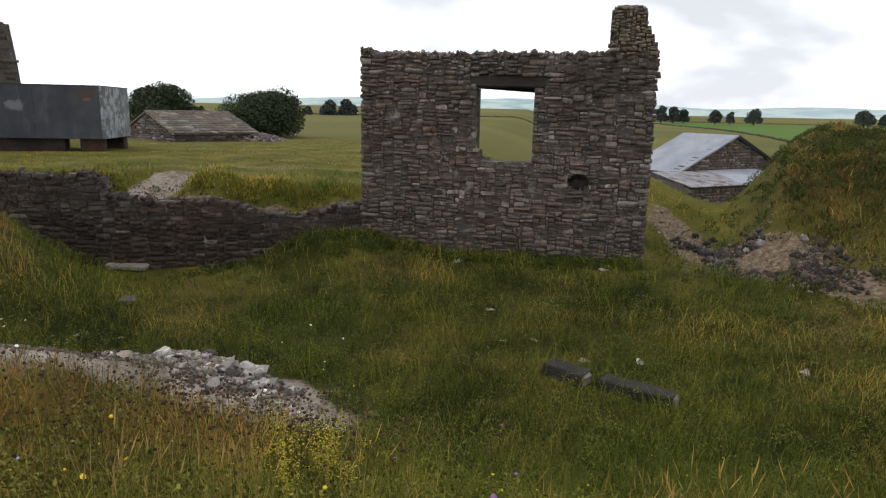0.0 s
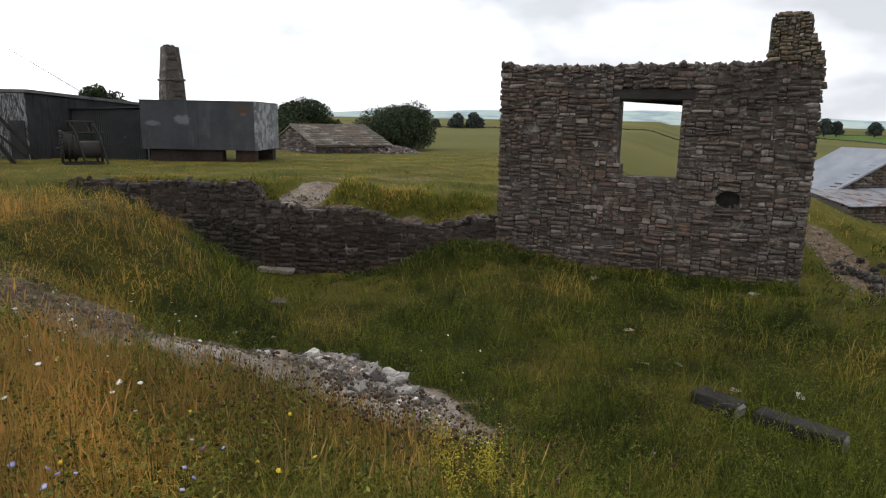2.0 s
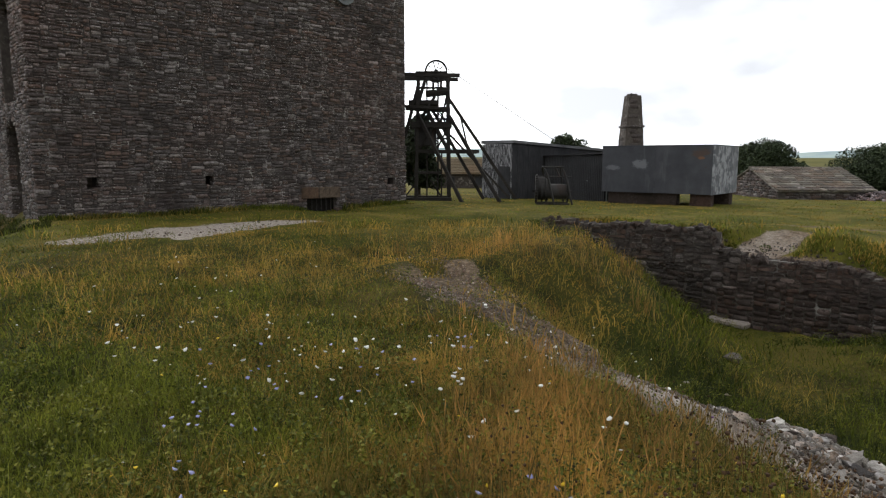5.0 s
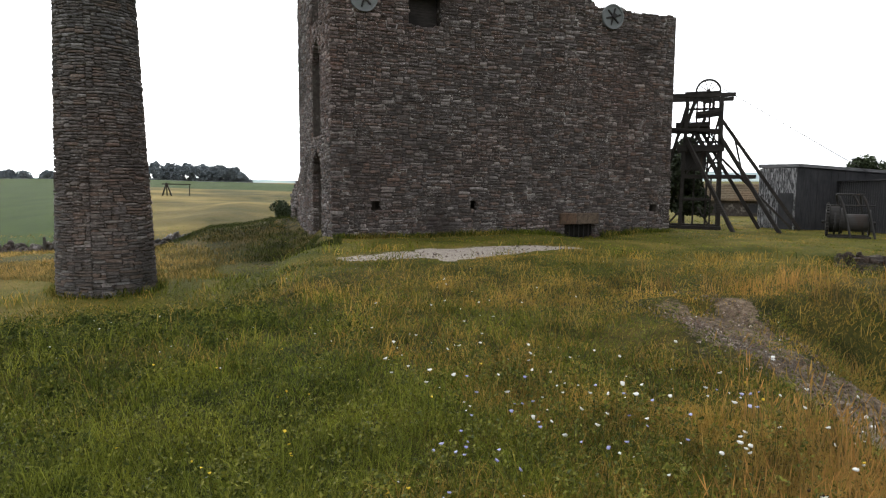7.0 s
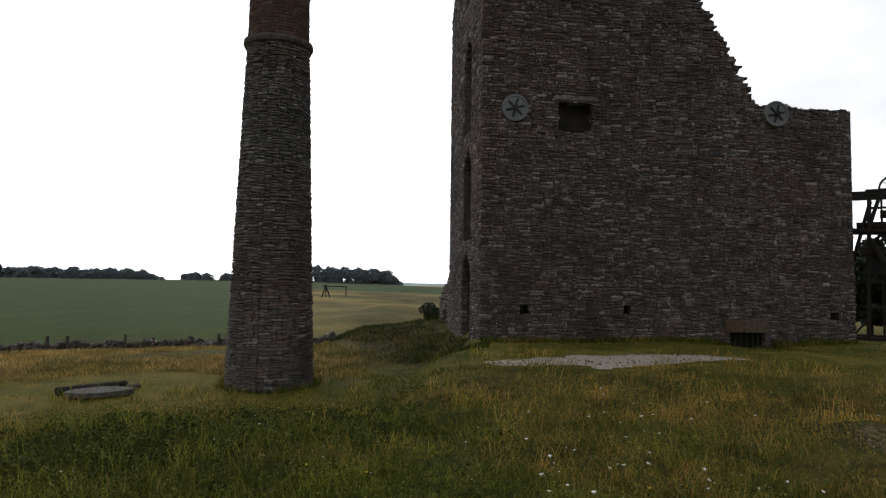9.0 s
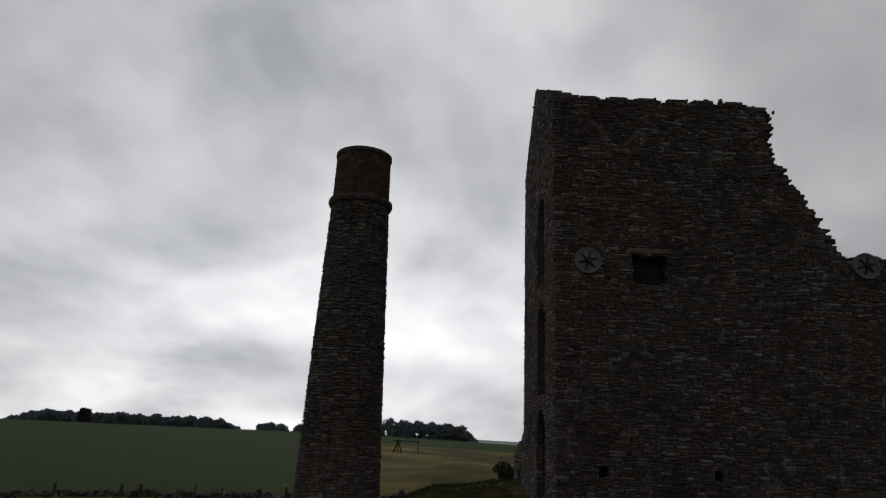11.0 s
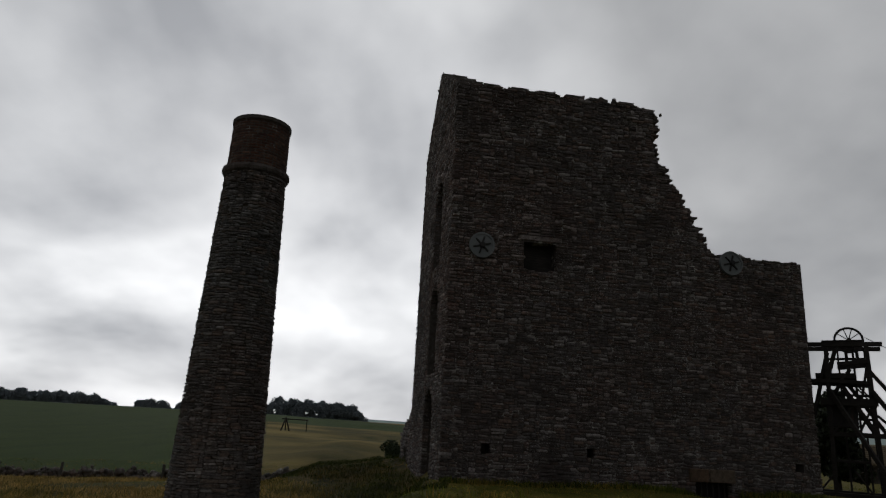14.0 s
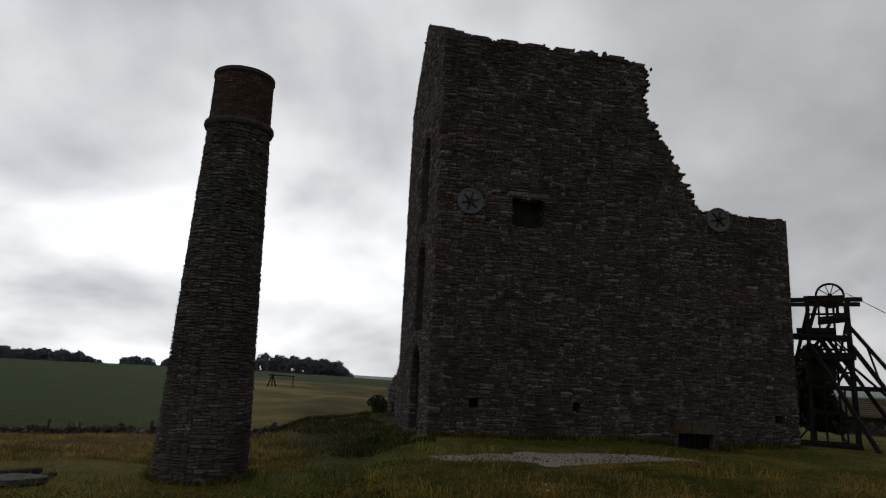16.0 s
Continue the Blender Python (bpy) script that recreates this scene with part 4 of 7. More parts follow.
def build_engine_house():
    ob = empty("engine_house", ENGINE_M, "tall roofless stone engine house with a broken stepped wall", "engine house")
    front = part("front_wall", core(front_inside, 0.05, 11.46, -0.5, 12.1, 0.018, 0.9, 0.15), M["engine_mortar"], ob)
    g = np.random.default_rng(41)
    stones = rubble(g, 0, 11.5, -0.45, 12.1, (0.05, 0.033), (3, 9), (1, 2, 2, 2, 2, 3, 3, 4), front_inside)
    stones.sort(key=lambda s: s[1] + 0.15 * abs(s[0] - 4))
    place_stones(stones, "engine", front, 300, lambda u, z: Matrix.Translation((u, 0, z)), 0.22, 43, 0.015, 0.75)
    # side wall towards the round chimney, with three arched openings
    to_side = lambda u, z: Matrix.Translation((0, GABLE_D - u, z)) @ pose(0, 0, 0, 0, 0, -90)
    side = part("gable_wall", core(lambda u, z: gable_inside(u, z), 0.12, GABLE_D, -0.5, 14.5, 0.03, 0.85, 0.15), M["mortar"], ob)
    side.matrix_basis = Matrix(((0, 1, 0, 0), (1, 0, 0, 0), (0, 0, 1, 0), (0, 0, 0, 1)))
    side.data.flip_normals()
    stones = rubble(g, 0, GABLE_D, -0.45, 14.5, (0.06, 0.042), (3, 8), (2, 2, 2, 3), lambda u, z: gable_inside(GABLE_D - u, z))
    gable_face = part("gable_facing", bmesh.new(), M["mortar"], ob)
    place_stones(stones, "engine", gable_face, 40, to_side, 0.2, 44, 0.012, 0.6)
    part("back_wall", core(lambda u, z: z < 11.8 + 0.1 * math.sin(u * 3) and u < 7 - 0.3 * (z - 7) * (z > 7), 0.85, 11.4, -0.5, 11.9, GABLE_D - 0.8, GABLE_D, 0.25, 0.25), M["mortar"], ob)
    part("end_wall", core(lambda u, z: True, 10.6, 11.42, -0.5, 7.0, 0.9, GABLE_D - 0.8, 0.25, 0.25), M["mortar"], ob)
    # broken toothing and ragged top
    cap = [(u, g.uniform(0.05, 0.8), 12.03 - 0.22 * float(sstep(5.8, 6.9, u)) + g.uniform(0, 0.06), g.uniform(0.14, 0.3)) for u in np.arange(0.1, 6.9, 0.09)]
    cap += [(u, g.uniform(0.05, 0.8), 7.14 + g.uniform(-0.02, 0.05), g.uniform(0.14, 0.28)) for u in np.arange(8.6, 11.4, 0.09)]
    cap += [(g.uniform(0, 0.7), v, gable_top(v) - 0.03, g.uniform(0.12, 0.22)) for v in np.arange(0.1, 6.5, 0.07)]
    rock_heap(cap, "ragged_top", "engine_rest", "loose stones on the wall heads", "", ob)
    for z in np.arange(7.3, 11.9, 0.17):
        u = broken_edge(z)
        w = g.uniform(0.25, 0.5)
        bm = box((u - w, g.uniform(0.0, 0.1), z), (u + g.uniform(0.02, 0.2), g.uniform(0.5, 0.85), z + g.uniform(0.06, 0.1)), 0.012)
        part("tooth_stone", bm, M["engine"], front)
    # tie-plates
    for u, z in ((0.94, 6.74), (8.95, 6.93)):
        plate = part("tie_plate", rod((u, -0.02, z), (u, -0.09, z), 0.38, 40), M["plate"], ob, "round pale iron tie-plate with a six-armed boss")
        for k in range(6):
            a = radians(60 * k + 15)
            arm = beam_between((u, -0.11, z), (u + 0.27 * math.cos(a), -0.10, z + 0.27 * math.sin(a)), 0.05, 0.05)
            part("arm", arm, M["iron"], plate)
        part("rim", ring((u, -0.09, z), 0.335, 0.385, 0.06), M["plate"], plate)
        part("boss", rod((u, -0.05, z), (u, -0.2, z), 0.075, 12), M["iron"], plate)
    # drain opening with lintel blocks and bars
    part("lintel", box((7.25, -0.05, 0.38), (7.86, 0.3, 0.74), 0.02), M["gritstone"], ob, "brown gritstone lintel block")
    part("lintel", box((7.88, -0.05, 0.38), (8.68, 0.3, 0.74), 0.02), M["gritstone"], ob, "brown gritstone lintel block")
    for k in range(6):
        part("bar", rod((7.55 + 0.18 * k, 0.2, -0.25), (7.55 + 0.18 * k, 0.2, 0.4), 0.018), M["iron"], ob)
    # near-black panel added behind the bars as the opening's shade
    part("drain_board", box((7.3, 0.3, -0.4), (8.7, 0.36, 0.5)), M["charred"], ob, "dark panel added inside the drain opening for its shade")
    # shutter set back in the upper opening, lintel and sill
    part("shutter", box((2.26, 0.45, 6.15), (3.25, 0.5, 7.05), 0.01), M["timber"], ob, "dark boarded shutter set back in the opening")
    part("upper_lintel", box((2.12, -0.02, 7.05), (3.42, 0.3, 7.2), 0.015), M["engine"], ob)
    # low broken wall beyond the gable
    stub_in = lambda u, z: 0 < u < 3.4 and -0.9 < z < 1.15 + 0.3 * u + 0.12 * math.sin(u * 9) and not (1.2 < u < 2.0 and z < 0.7)
    stub = part("broken_yard_wall", core(stub_in, 0, 3.4, -0.9, 2.5, 0.05, 0.6), M["mortar"], ob, "low broken wall beyond the gable")
    stub.matrix_basis = Matrix.Translation((0.05, GABLE_D + 3.4, 0)) @ pose(0, 0, 0, 0, 0, -90)
    place_stones(lay(g, 0, 3.4, -0.8, 2.5, (0.1, 0.17), (0.2, 0.5), stub_in), "engine", stub, 0, lambda u, z: Matrix.Translation((u, 0, z)), 0.24, 47)
    return ob


build_engine_house()

# ---- the round chimney ----


def build_round_chimney():
    cx, cy, zb, zc, zt = -16.4, -4.8, -0.95, 7.32, 8.75
    ob = empty("round_chimney", pose(cx, cy, zb, 0, 0, 0), "tall tapered round chimney of grey limestone with a brick top", "chimney")
    r_at = lambda z: 1.03 - 0.285 * z / (zc - zb)
    H = zc - zb
    bm = bmesh.new()
    bmesh.ops.create_cone(bm, cap_ends=True, segments=48, radius1=r_at(0) - 0.05, radius2=r_at(H) - 0.05, depth=H, matrix=Matrix.Translation((0, 0, H / 2)))
    part("shaft_core", bm, M["mortar"], ob)
    g = np.random.default_rng(51)
    shaft = part("shaft", bmesh.new(), M["mortar"], ob)
    turn_len = 2 * math.pi * 0.9
    stones = [(u / 0.9, z, w * r_at(z) / 0.9, h) for u, z, w, h in rubble(g, 0, turn_len, 0, H - 0.03, (turn_len / 120, 0.03), (3, 8), (1, 2, 2, 2, 3), lambda u, z: True)]
    facing = math.atan2(-cy, -cx)
    stones.sort(key=lambda s: s[1] + 3.0 * abs((s[0] - facing + math.pi) % (2 * math.pi) - math.pi))
    spot = lambda a, z: Matrix.Translation((r_at(z) * math.cos(a), r_at(z) * math.sin(a), z)) @ pose(0, 0, 0, 0, 0, math.degrees(a) + 90)
    place_stones(stones, "tower", shaft, 300, spot, 0.13, 53, 0.0, 0.5)
    prof = [(0.74, H - 0.06), (0.80, H - 0.02), (0.83, H + 0.05), (0.82, H + 0.12), (0.73, H + 0.15)]
    part("collar", lathe(prof, 48), M["stack_rest"], ob, "projecting stone collar")
    top = [(0.725, H + 0.1), (0.70, zt - zb - 0.12), (0.735, zt - zb - 0.09), (0.735, zt - zb), (0.60, zt - zb), (0.60, H + 0.1)]
    upper = part("brick_top", lathe(top, 48), M["mortar"], ob, "sooty red brick top section with a rim")
    verts, tris, n, z = [], [], 0, H + 0.15
    row = 0
    while z < zt - zb - 0.13:
        r = 0.727 - 0.02 * (z - H)
        for k in range(20):
            a = 2 * math.pi * (k + 0.5 * (row % 2)) / 20
            m = np.array(spot_at(r, a, z + 0.036) @ Matrix.Translation((0, 0.045, 0)) @ Matrix.Diagonal((2 * math.pi * r / 20 - 0.012, 0.1, 0.065, 1)))
            verts.append(VARIANTS[int(g.integers(28))] @ m[:3, :3].T + m[:3, 3])
            tris.append(STONE_TRIS + n)
            n += 24
        z += 0.075
        row += 1
    part("brickwork", tri_mesh("brickwork", np.concatenate(verts), np.concatenate(tris), M["brick"]), None, upper, kind="stuff")
    return ob


def spot_at(r, a, z):
    return Matrix.Translation((r * math.cos(a), r * math.sin(a), z)) @ pose(0, 0, 0, 0, 0, math.degrees(a) + 90)


def lathe(profile, seg=32):
    bm = bmesh.new()
    rows = [[bm.verts.new((r * math.cos(2 * math.pi * k / seg), r * math.sin(2 * math.pi * k / seg), z)) for k in range(seg)] for r, z in profile]
    for a, b in zip(rows, rows[1:]):
        for k in range(seg):
            bm.faces.new((a[k], a[(k + 1) % seg], b[(k + 1) % seg], b[k]))
    bmesh.ops.recalc_face_normals(bm, faces=bm.faces)
    return bm


build_round_chimney()

# ---- the yard: steel tank, square chimney, tarred sheds, headgear, winch ----


def corrugated(width, length, pitch=0.076, depth=0.018, thick=0.004):
    """A corrugated sheet lying in x and y, its ridges along y."""
    n = max(2, int(width / pitch * 4))
    xs = np.linspace(0, width, n + 1)
    zs = depth * np.sin(xs / pitch * 2 * math.pi)
    verts = [(x, y, z + s) for s in (0, thick) for y in (0, length) for x, z in zip(xs, zs)]
    k = n + 1
    faces = []
    for i in range(n):
        faces += [(i, i + 1, k + i + 1, k + i), (2 * k + i, 3 * k + i, 3 * k + i + 1, 2 * k + i + 1), (i, 2 * k + i, 2 * k + i + 1, i + 1), (k + i, k + i + 1, 3 * k + i + 1, 3 * k + i)]
    return verts, faces


def sheet(name, width, length, m, material, parent, label="", pitch=0.076):
    v, f = corrugated(width, length, pitch)
    ob = part(name, mesh_of(name, v, f, material), None, parent, label)
    ob.matrix_basis = m
    return ob


def build_tank():
    L, D, z0, z1 = 4.4, 3.05, 0.40, 2.19
    ob = empty("steel_tank", pose(-19.38, 19.95, 0, 0, 0, 17.5), "rusting grey riveted steel tank raised on low brick piers", "tank")
    spot = lambda u, z: tuple(ob.matrix_world @ Vector((u, -0.015, z)))
    M["tank_front"] = blotched_steel("blotched_grey_steel", (spot(1.62, 1.5), 0.42, 0.2, (0.125, 0.13, 0.14)), (spot(0.45, 1.35), 0.35, 0.12, (0.11, 0.115, 0.125)), (spot(3.9, 1.9), 0.42, 0.2, (0.06, 0.04, 0.031)), (spot(3.98, 1.74), 0.16, 0.07, (0.13, 0.062, 0.032)))
    body = part("tank_body", box((0, 0.01, z0), (L - 0.01, D, z1), 0.015), M["steel"], ob)
    for k in range(2):
        a = L * k / 2
        part("front_plate", box((a + 0.004, -0.015, z0 - 0.02), (a + L / 2 - 0.004, 0.012, z1 + 0.01), 0.004), M["tank_front"], ob)
    for k in range(3):
        part("end_plate", box((L - 0.012, D * k / 3 + 0.004, z0 - 0.02), (L + 0.015, D * (k + 1) / 3 - 0.004, z1 + 0.01), 0.004), M["pale_steel"], ob, "peeling pale painted end plate")
    part("top_flange", ring_frame(L, D, z1), M["steel"], ob)
    part("corner_angle", box((L - 0.04, -0.03, z0 - 0.03), (L + 0.03, 0.04, z1 + 0.015), 0.006), M["pale_steel"], ob)
    for a, b, c in ((0.25, 3.05, -0.2), (3.55, 4.32, -0.25)):
        part("pier", box((a, 0.12, c), (b, 0.5, z0 - 0.02), 0.02), M["pier"], ob, "dark brick pier")
        part("pier", box((a, D - 0.6, c), (b if b > 4 else 2.2, D - 0.15, z0 - 0.02), 0.02), M["pier"], ob, "dark brick pier")
    return ob


def ring_frame(L, D, z):
    bm = bmesh.new()
    for a, b in (((-0.03, -0.03, z), (L + 0.03, 0.05, z + 0.03)), ((-0.03, D - 0.05, z), (L + 0.03, D + 0.03, z + 0.03)), ((-0.03, 0.05, z), (0.05, D - 0.05, z + 0.03)), ((L - 0.05, 0.05, z), (L + 0.03, D - 0.05, z + 0.03))):
        add_box(bm, a, b, 0.004)
    return bm


def build_stack():
    ob = empty("square_chimney", pose(-26.7, 30.1, -0.5, 0, 0, 62), "tapered square stone chimney stack with a string course", "chimney")
    g = np.random.default_rng(61)
    bm = bmesh.new()
    b, t = 0.70, 0.42
    for z0, z1, r0, r1 in ((0, 4.05, 0.70, 0.50), (4.15, 5.85, 0.49, 0.365)):
        vs = [bm.verts.new((sx * r, sy * r, z)) for z, r in ((z0, r0), (z1, r1)) for sx, sy in ((-1, -1), (1, -1), (1, 1), (-1, 1))]
        for f in ((0, 1, 5, 4), (1, 2, 6, 5), (2, 3, 7, 6), (3, 0, 4, 7), (4, 5, 6, 7)):
            bm.faces.new([vs[i] for i in f])
    part("shaft_core", bm, M["mortar"], ob)
    part("string_course", box((-0.57, -0.57, 4.03), (0.57, 0.57, 4.15), 0.02), M["engine_rest"], ob)
    r_at = lambda z: 0.72 - 0.2 * z / 4.05 if z < 4.1 else 0.505 - 0.125 * (z - 4.15) / 1.7
    for k in range(4):
        ok = lambda u, z: abs(u) < r_at(z) and not 4.0 < z < 4.17 and z < 5.82
        spot = (lambda turn: lambda u, z: pose(0, 0, 0, 0, 0, turn) @ Matrix.Translation((u, -r_at(z), z)))(90 * k)
        place_stones(lay(g, -0.82, 0.82, 0, 5.9, (0.24, 0.34), (0.4, 0.8), ok), "stack", ob, 0, spot, 0.16, 62 + k, 0.0, 0.12)
    cap = [(g.uniform(-0.33, 0.33), g.uniform(-0.33, 0.33), 5.82 + g.uniform(0, 0.08), g.uniform(0.15, 0.28)) for _ in range(26)]
    rock_heap(cap, "broken_cap", "stack_rest", "crumbled top stones", "", ob)


def boarded_wall(p, q, z0, z1, z2, material, parent, width=0.16, name="board"):
    """Upright boards from p to q in plan, their tops running from z1 to z2."""
    p, q = Vector((*p, 0)), Vector((*q, 0))
    n = max(1, int((q - p).length / width))
    g = np.random.default_rng(n)
    for i in range(n):
        a, b = p.lerp(q, i / n), p.lerp(q, (i + 1) / n)
        zt = z1 + (z2 - z1) * (i + 0.5) / n
        way = (b - a).normalized()
        m = Matrix.Translation((a.x, a.y, 0)) @ Matrix.Rotation(math.atan2(way.y, way.x), 4, "Z")
        part(name, box((0.004, g.uniform(-0.012, 0.0), z0), ((b - a).length - 0.004, 0.03, zt - g.uniform(0, 0.02)), 0.004, m), material, parent)


def build_black_sheds():
    ob = empty("tarred_shed", pose(-25.95, 18.75, 0, 0, 0, 0), "black tarred boarded shed with flaking white paint and a felt roof", "shed")
    part("shed_body", box((0.04, 0.04, -0.3), (2.21, 6.4, 2.1)), M["black_wood"], ob)
    boarded_wall((0, 0), (2.25, 0), -0.3, 2.38, 2.38, M["flaking"], ob, 0.15)
    boarded_wall((2.25, 0), (2.25, 6.4), -0.3, 2.38, 2.05, M["black_wood"], ob, 0.32)
    roof = extrude_outline([(-0.12, 2.40), (2.36, 2.40), (2.36, 2.52), (-0.12, 2.56)], -0.12, 6.5)
    bmesh.ops.transform(roof, matrix=Matrix.Rotation(radians(-3.1), 4, "X"), verts=roof.verts)
    part("roof", roof, M["felt"], ob, "grey felted roof with a pale fascia")
    part("dark_doorway", box((1.3, -0.05, -0.2), (2.15, -0.012, 1.35), 0.01), M["black_wood"], ob, "dark boarded door")
    ob = empty("low_black_shed", pose(-23.62, 20.7, 0, 0, 0, 3), "low black corrugated lean-to shed beside the tarred shed", "shed")
    part("shed_body", box((0.04, 0.04, -0.3), (3.5, 2.4, 1.75)), M["black_wood"], ob)
    sheet("front_sheet", 3.55, 2.15, pose(0, 0, -0.3, 90), M["black_metal"], ob, "black corrugated front", 0.1)
    part("roof", extrude_outline([(-0.05, 1.80), (3.62, 1.93), (3.62, 1.98), (-0.05, 1.85)], -0.1, 2.6), M["black_metal"], ob)
    part("drain_pipe", rod((3.72, -0.05, -0.2), (3.68, -0.05, 1.8), 0.035), M["plate"], ob, "pale drainpipe")
    part("door_stud", rod((2.6, -0.06, 0.75), (2.6, -0.01, 0.75), 0.03), M["plate"], ob)


def build_headgear():
    ob = empty("pit_headgear", pose(-23.75, 14.55, -0.1, 0, 0, 58) @ Matrix.Diagonal((1.04, 1.04, 1.03, 1)), "dark timber pithead winding frame with a spoked sheave wheel", "headgear")
    T = M["timber"]
    X = 0.66
    for x in (-X, X):
        for y in (0.0, 1.3):
            part("leg", beam_between((x - 0.04 * (x < 0), y, 0), (x * 0.9, y, 5.0), 0.125), T, ob)
    for y in (-0.02, 1.32):
        part("top_beam", beam_between((-1.75 if y < 1 else -1.2, y, 5.05), (1.05, y, 5.02), 0.12, 0.15), T, ob)
        part("deck_edge", box((-0.7, y - 0.08, 5.11), (0.5, y + 0.08, 5.17), 0.01), T, ob)
        part("upper_tie", beam_between((-0.3, y, 4.35), (0.62, y, 4.45), 0.14), T, ob)
        part("stage_beam", beam_between((-1.15, y, 3.80), (0.62, y, 3.72), 0.1, 0.12), T, ob)
        part("middle_beam", beam_between((-0.9, y, 3.08), (0.75, y, 3.08), 0.16, 0.24), T, ob)
        part("lower_beam", beam_between((-0.7, y, 2.02), (1.85, y, 2.02), 0.12, 0.14), T, ob)
        part("rail", beam_between((-0.75, y, 1.15), (0.35, y, 1.15), 0.08), T, ob)
        part("sole_plate", beam_between((-1.2, y, 0.08), (0.75, y, 0.08), 0.16), T, ob)
        part("brace", beam_between((-0.68, y, 3.72), (-0.30, y, 5.0), 0.09), T, ob)
        part("brace", beam_between((-1.15, y, 2.6), (-0.55, y, 4.9), 0.08), T, ob)
        part("brace", beam_between((0.30, y, 3.15), (0.58, y, 4.4), 0.07), T, ob)
        part("brace", beam_between((-0.2, y, 3.6), (0.6, y, 2.1), 0.12), T, ob)
        part("brace", beam_between((-1.15, y, 0.15), (-0.6, y, 0.85), 0.05), T, ob)
        part("brace", beam_between((-0.1, y, 0.85), (0.35, y, 0.15), 0.05), T, ob)
    part("staging", box((-0.98, 0.05, 3.88), (0.22, 1.25, 4.06), 0.01), T, ob, "boarded staging")
    part("hopper", box((-0.75, 0.2, 2.25), (0.15, 1.1, 3.0), 0.02), M["iron"], ob, "dark iron cage box")
    for x in (-1.2, 0.34):
        part("cage_post", beam_between((x, 0.0, 0.1), (x, 0.0, 2.0 if x > 0 else 0.9), 0.06), T, ob)
    for x in (0.0, 0.32):
        part("bearing_post", beam_between((x, 0.6, 4.45), (x, 0.6, 5.05), 0.1), T, ob)
    # cross members of the upper stage and the guides
    for y in (0.0, 1.3):
        part("brace", beam_between((-0.6, y, 3.2), (0.1, y, 4.3), 0.07), T, ob)
        part("brace", beam_between((0.56, y, 3.2), (0.1, y, 3.8), 0.06), T, ob)
        part("brace", beam_between((0.6, y, 3.0), (0.15, y, 2.1), 0.07), T, ob)
        part("brace", beam_between((-0.62, y, 2.0), (0.0, y, 3.0), 0.07), T, ob)
    for x, y in ((-0.25, 0.3), (0.2, 0.3), (-0.25, 1.0), (0.2, 1.0)):
        part("guide", beam_between((x, y, 0.1), (x, y, 4.9), 0.06), T, ob)
    for z in (2.55, 3.35, 4.6):
        part("cross_tie", beam_between((-0.6, 0.65, z), (0.6, 0.65, z), 0.08), T, ob)
    # raking legs towards the winding engine
    part("raking_leg", beam_between((0.62, -0.05, 3.45), (2.65, -1.1, -0.05), 0.11, 0.13), T, ob)
    part("raking_leg", beam_between((-0.62, -0.05, 3.5), (1.15, -1.2, -0.05), 0.11, 0.13), T, ob)
    part("raking_leg", beam_between((0.62, 1.35, 4.3), (3.6, 1.7, 0.0), 0.11, 0.12), T, ob)
    part("raking_leg", beam_between((-0.1, 1.35, 3.9), (2.2, 1.9, 0.0), 0.11, 0.12), T, ob)
    part("strut", beam_between((1.15, 1.3, 3.5), (1.5, 1.3, 2.05), 0.07), T, ob)
    part("strut", beam_between((0.7, 0.6, 2.7), (3.2, 0.9, 0.1), 0.08), T, ob)
    wheel = part("sheave_wheel", ring((0.12, 0.65, 5.26), 0.39, 0.46, 0.09, 44), M["iron"], ob, "spoked iron sheave wheel")
    for k in range(10):
        a = 2 * math.pi * k / 10
        part("spoke", rod((0.12, 0.65, 5.26), (0.12 + 0.40 * math.cos(a), 0.65, 5.26 + 0.40 * math.sin(a)), 0.016, 6), M["iron"], wheel)
    part("hub", rod((0.12, 0.5, 5.26), (0.12, 0.8, 5.26), 0.07, 12), M["iron"], wheel)
    part("winding_rope", rod((0.6, 0.65, 5.35), (6.4, 2.6, 1.9), 0.012, 6), M["iron"], ob, "thin steel winding rope")


